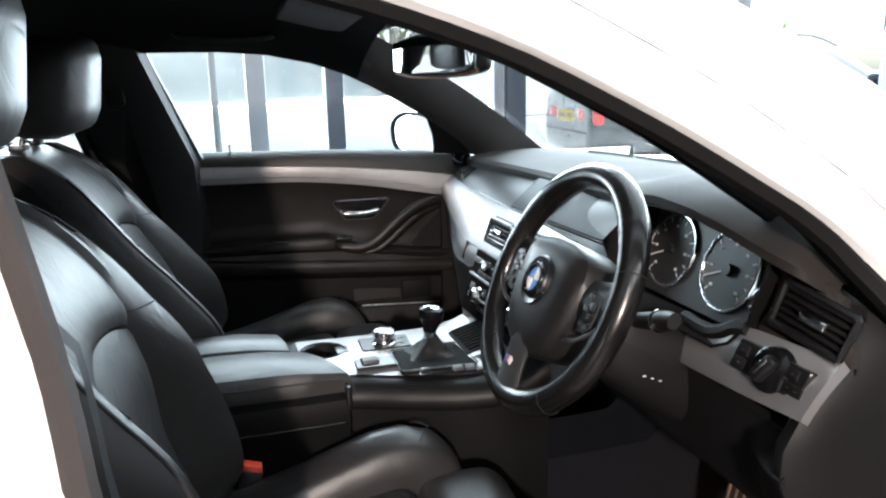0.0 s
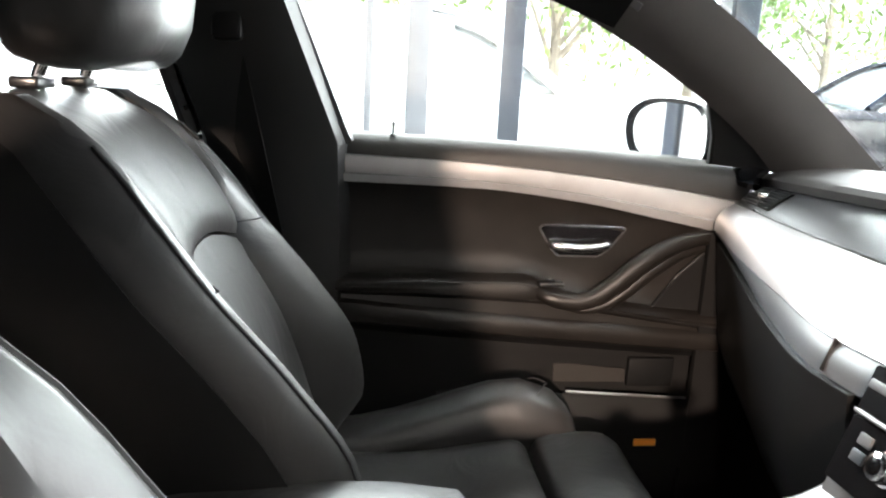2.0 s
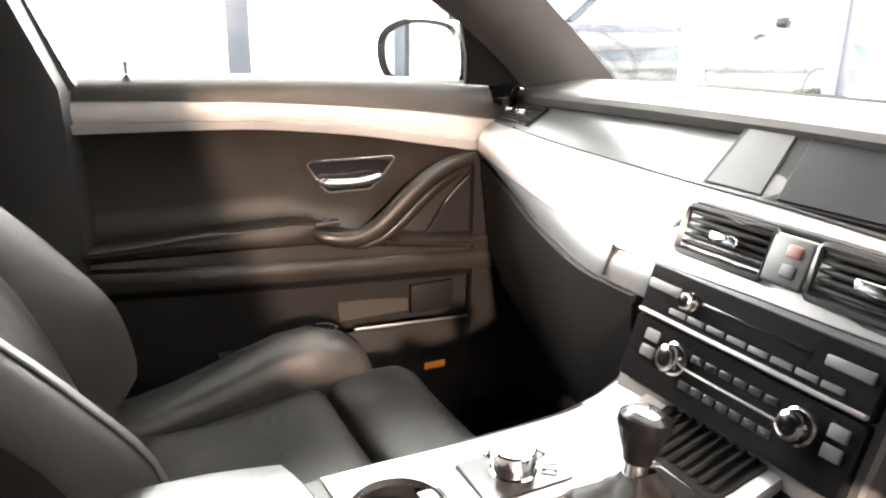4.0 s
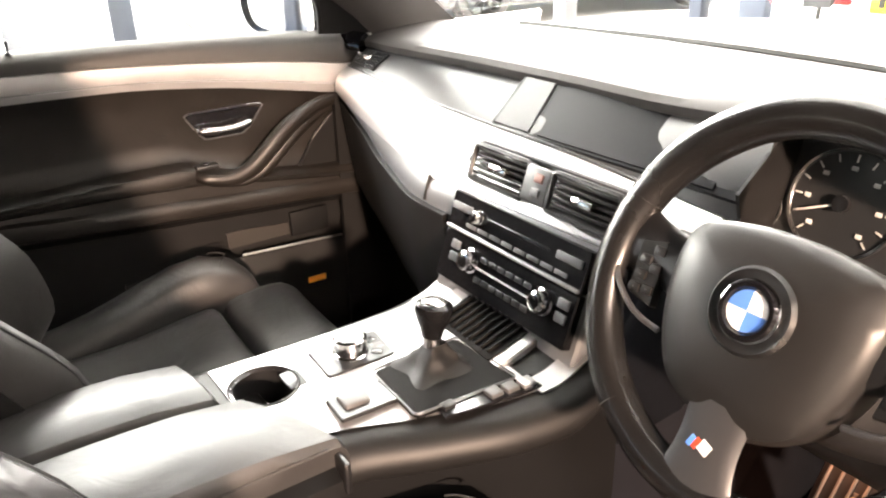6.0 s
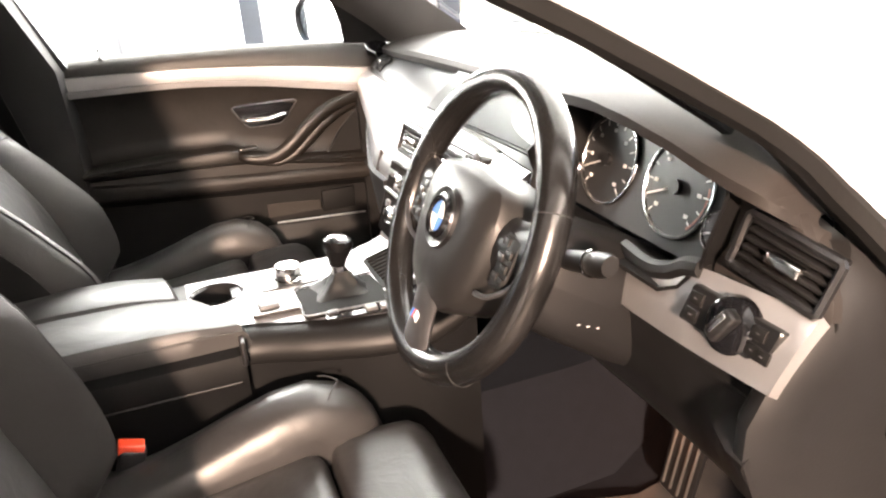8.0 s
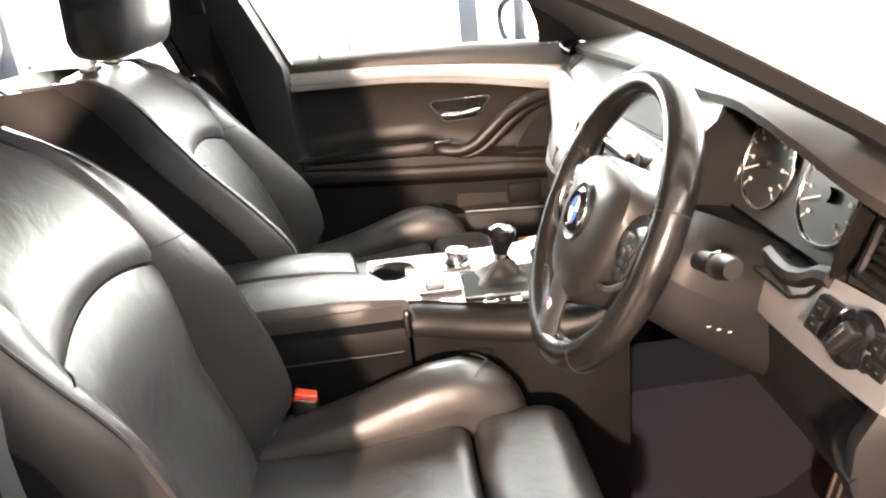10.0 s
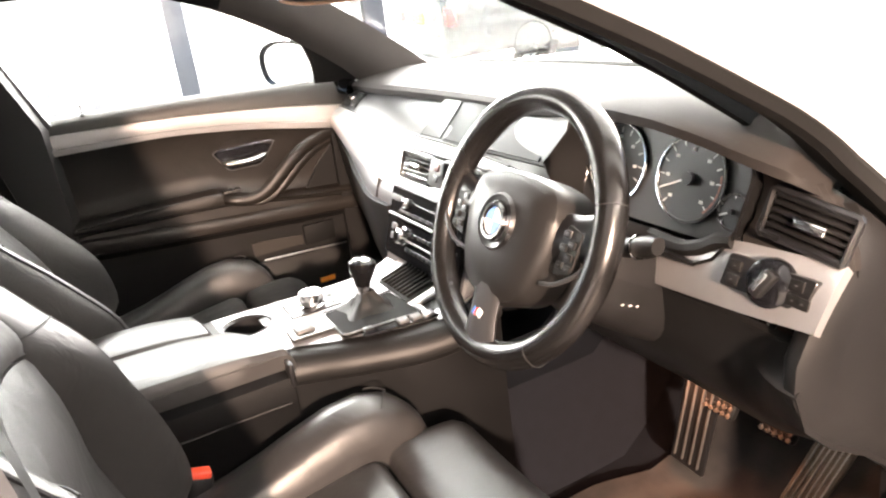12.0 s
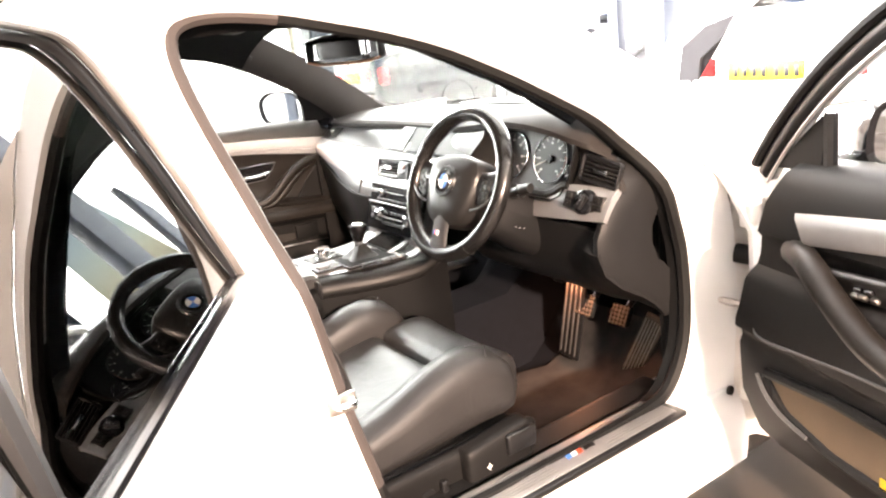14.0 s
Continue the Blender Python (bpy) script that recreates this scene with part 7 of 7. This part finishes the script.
# ---- other vehicles ----
def other_car(name, label, at, turn, paint, length=4.5, tall=1.46, rims=None, glass=None):
    c = thing(name, label, "car", "parked cars", at)
    c.matrix_basis = pose(*at, 0, 0, turn)
    hw = 0.89
    st = [(-length / 2, 0.74, 0.42, 0.80), (-length / 2 + 0.08, 0.84, 0.25, 0.97), (-length / 2 + 0.5, hw, 0.20, 1.00), (-0.6, hw, 0.18, 0.97), (0.6, hw, 0.18, 0.95), (length / 2 - 1.0, hw, 0.2, 0.90), (length / 2 - 0.25, 0.82, 0.22, 0.78), (length / 2, 0.66, 0.35, 0.66)]
    st = [tuple(p) for p in zip(*[[q[k] for q in smooth_path([(a, b, d) for a, b, d in [(s[0], s[1], s[2]) for s in st]], 4)] for k in range(3)], [q[1] for q in smooth_path([(s[0], s[3], 0) for s in st], 4)])]
    rows = []
    for x, w, lo, hi in st:
        rows.append([(x, -w * 0.9, lo), (x, -w, lo + 0.12), (x, -w, (lo + hi) / 2), (x, -w * 0.97, hi - 0.10), (x, -w * 0.90, hi - 0.02), (x, -w * 0.5, hi + 0.03), (x, 0, hi + 0.04), (x, w * 0.5, hi + 0.03), (x, w * 0.90, hi - 0.02), (x, w * 0.97, hi - 0.10), (x, w, (lo + hi) / 2), (x, w, lo + 0.12), (x, w * 0.9, lo), (x, 0, lo - 0.02), (x, -w * 0.9, lo)])
    bm = sheet(rows)
    bm.faces.new([bm.verts.new(p) for p in rows[0][:-1]])
    bm.faces.new([bm.verts.new(p) for p in rows[-1][:-1]])
    body = part("body", bm, paint, c)
    rear = -length / 2 + 0.75
    keys = [(rear, 0.70, 0.98), (rear + 0.65, 0.60, tall - 0.06), (-0.2, 0.60, tall), (0.35, 0.58, tall - 0.04), (1.15, 0.68, 0.96)]
    pr = smooth_path([(a, b, d) for a, b, d in keys], 5)
    part("cabin_glass", sheet([[(p.x, -p.y - 0.10 * (1.46 - p.z) * 0.6, min(p.z, 1.0) - 0.06), (p.x, -p.y - 0.06, p.z - 0.10 if p.z > 1.1 else p.z - 0.04), (p.x, -p.y, p.z), (p.x, 0, p.z + 0.03), (p.x, p.y, p.z), (p.x, p.y + 0.06, p.z - 0.10 if p.z > 1.1 else p.z - 0.04), (p.x, p.y + 0.10 * (1.46 - p.z) * 0.6, min(p.z, 1.0) - 0.06)] for p in pr]), glass or CAR_GLASS, c, "car windows")
    part("roof", sheet([[(p.x, y * p.y * 0.99, p.z + 0.012 + 0.03 * (1 - y * y)) for y in span(-1, 1, 6)] for p in pr[5:17]], 0.01), paint, c)
    for sgn in (-1, 1):
        part("rear_pillar", tube([(p.x - 0.01, sgn * (p.y + 0.02), p.z - 0.01) for p in pr[0:7]], 0.045, 8, flat=1.6), paint, c)
        for x in (length * 0.29, -length * 0.30):
            ty = part("wheel", turned((x, sgn * 0.885, 0.315), (0, sgn, 0), [(0.20, -0.20), (0.305, -0.20), (0.318, -0.17), (0.318, -0.03), (0.30, 0.0), (0.225, 0.008), (0.215, -0.02)], 32), TYRE, c)
            rim = part("rim", ring((x, sgn * 0.888, 0.315), (0, 1, 0), 0.212, 0.012, 32, 6), rims or STEEL, ty)
            part("hub", disc((x, sgn * 0.885, 0.315), (0, sgn, 0), 0.045, 0.04, 16), rims or STEEL, ty)
            for k in range(10):
                a = 2 * math.pi * k / 10
                part("rim_spoke", tube([(x + 0.04 * math.cos(a), sgn * 0.88, 0.315 + 0.04 * math.sin(a)), (x + 0.21 * math.cos(a + 0.12), sgn * 0.875, 0.315 + 0.21 * math.sin(a + 0.12))], 0.011, 5), rims or STEEL, ty)
        part("tail_lamp", rbox((-length / 2 + 0.045, sgn * 0.60, 0.69), (0.05, 0.26, 0.090), 0.03, 2, None, lambda q, g=sgn: (q[0] + 0.25 * (q[1] * g) ** 2 * (q[1] * g > 0) * 3, q[1], q[2] * (0.8 + 1.2 * max(0, q[1] * g)))), RED_LAMP, c, "red tail lamp")
        part("head_lamp", rbox((length / 2 - 0.22, sgn * 0.62, 0.70), (0.12, 0.13, 0.05), 0.03, 2), CHROME, c, "clear head lamp")
        part("side_mirror", rbox((0.72, sgn * 0.99, 1.0), (0.05, 0.10, 0.06), 0.035, 2), paint, c)
    pl = part("number_plate", rbox((-length / 2 - 0.005, 0, 0.665), (0.006, 0.26, 0.06), 0.004, 1), YELLOW, c, "yellow number plate with dark bars")
    for k in range(7):
        part("plate_bar", rbox((-length / 2 - 0.0125, 0.20 - 0.066 * k - 0.02 * (k > 3), 0.665), (0.001, 0.016, 0.034), 0.0008, 1), SATIN, pl)
    part("plate_recess", rbox((-length / 2 + 0.01, 0, 0.665), (0.012, 0.30, 0.085), 0.01, 1), paint, c)
    part("bumper_line", rbox((-length / 2 + 0.02, 0, 0.50), (0.03, 0.70, 0.012), 0.008, 2), SATIN, c)
    return c
DARK_CAR_GLASS = material("grey_rear_glass", (0.014, 0.015, 0.016), 0.12, vary=0.4, vary_scale=3, rough_vary=0.02, spec=0.3)
# Pale base stands in for bright reflections in car and building windows.
CAR_GLASS = material("sky_pale_glass", (0.30, 0.33, 0.34), 0.08, vary=0.05, rough_vary=0.02, spec=0.8)
other_car("parked_car", "white saloon parked with its red tail lamps showing", (5.72, 1.07, GZ), 0, WHITE_PAINT, 4.5, 1.38, glass=DARK_CAR_GLASS)
other_car("parked_car", "black saloon parked beyond the glass wall", (5.9, 6.3, GZ), -8, CAR_BLACK, 4.8, 1.46, rims=PLASTIC)
other_car("parked_car", "silver car parked outside the glass wall", (-0.55, 5.2, GZ), 184, CAR_SILVER, 4.6, 1.48)

# folded grey banner on a thin stand beside the white car
bn = thing_w("banner_stand", "folded grey fabric banner on a thin stand", "banner", at=(3.4, 1.5, GZ))
part("banner", plate([(-0.08, -0.04), (0.05, -0.04), (0.07, 0.10), (0.21, 0.216), (0.29, 0.355), (0.10, 0.30), (-0.05, 0.18)], 0.03, axes((3.30, 1.50, 0.74), (0.3, -1, 0), (0, 0, 1))), FLAG, bn)
part("pole", tube([(3.32, 1.52, GZ), (3.32, 1.50, 0.95)], 0.012, 8), SATIN, bn)
part("foot", disc((3.32, 1.52, GZ + 0.02), (0, 0, 1), 0.14, 0.02, 20), SATIN, bn)

# ---- outside: white building, shrubs and trees ----
bl = thing("building", "white rendered building across the yard", "building", at=(4, 19, GZ))
part("wall", rbox((0, 0, 2.6), (14, 0.2, 2.6), 0.02, 1), WALL_WHITE, bl)
part("roof", rbox((0, 0, 5.3), (14.2, 0.5, 0.12), 0.03, 1), FRAME_MID, bl)
for k in range(6):
    w = part("window", rbox((-11 + 4.2 * k, -0.22, 4.2), (0.9, 0.03, 0.5), 0.01, 1), CAR_GLASS, bl)
    part("window_sill", rbox((-11 + 4.2 * k, -0.28, 3.66), (1.0, 0.08, 0.04), 0.01, 1), WALL_WHITE, w)


def tree(name, label, at, height, spread, n, seed):
    rng = random.Random(seed)
    t = thing(name, label, "tree", "trees outside", at)
    tb = bmesh.new()
    tube([(0, 0, 0), (0.03, 0.02, height * 0.3), (0.0, 0.06, height * 0.55), (0.02, 0.03, height * 0.85)], [0.11, 0.085, 0.06, 0.02], 8, bm=tb)
    ends = []
    for k in range(9):
        a, z = rng.uniform(0, 6.28), height * rng.uniform(0.28, 0.7)
        e = Vector((math.cos(a) * spread * rng.uniform(0.5, 0.95), math.sin(a) * spread * rng.uniform(0.5, 0.95), z + height * rng.uniform(0.1, 0.3)))
        tube([(0, 0.03, z), tuple(Vector((0, 0, z)).lerp(e, 0.5) + Vector((0, 0, 0.1))), tuple(e)], [0.04, 0.025, 0.01], 6, bm=tb)
        ends.append(e)
    part("trunk", tb, BARK, t)
    lb = bmesh.new()
    for k in range(n):
        e = rng.choice(ends) + Vector([rng.gauss(0, spread * 0.28) for _ in range(3)])
        m = Matrix.Translation(e) @ Euler([rng.uniform(0, 6.28) for _ in range(3)]).to_matrix().to_4x4()
        s = rng.uniform(0.05, 0.10)
        vs = [lb.verts.new(m @ Vector(p)) for p in ((-s, 0, 0), (0, -s * 0.45, 0.01), (s, 0, -0.01), (0, s * 0.45, 0.01))]
        lb.faces.new(vs)
    part("crown", lb, LEAF, t)
for k, (x, y, h) in enumerate(((-2.2, 10.5, 4.6), (0.6, 11.2, 4.2), (2.4, 10.2, 4.8), (5.0, 11.5, 4.4), (8.0, 12.5, 5.0), (-5.5, 11.0, 4.5))):
    tree("tree", "small leafy green tree beyond the yard", (x, y, GZ - 0.03), h, 1.5, 1500, k + 3)
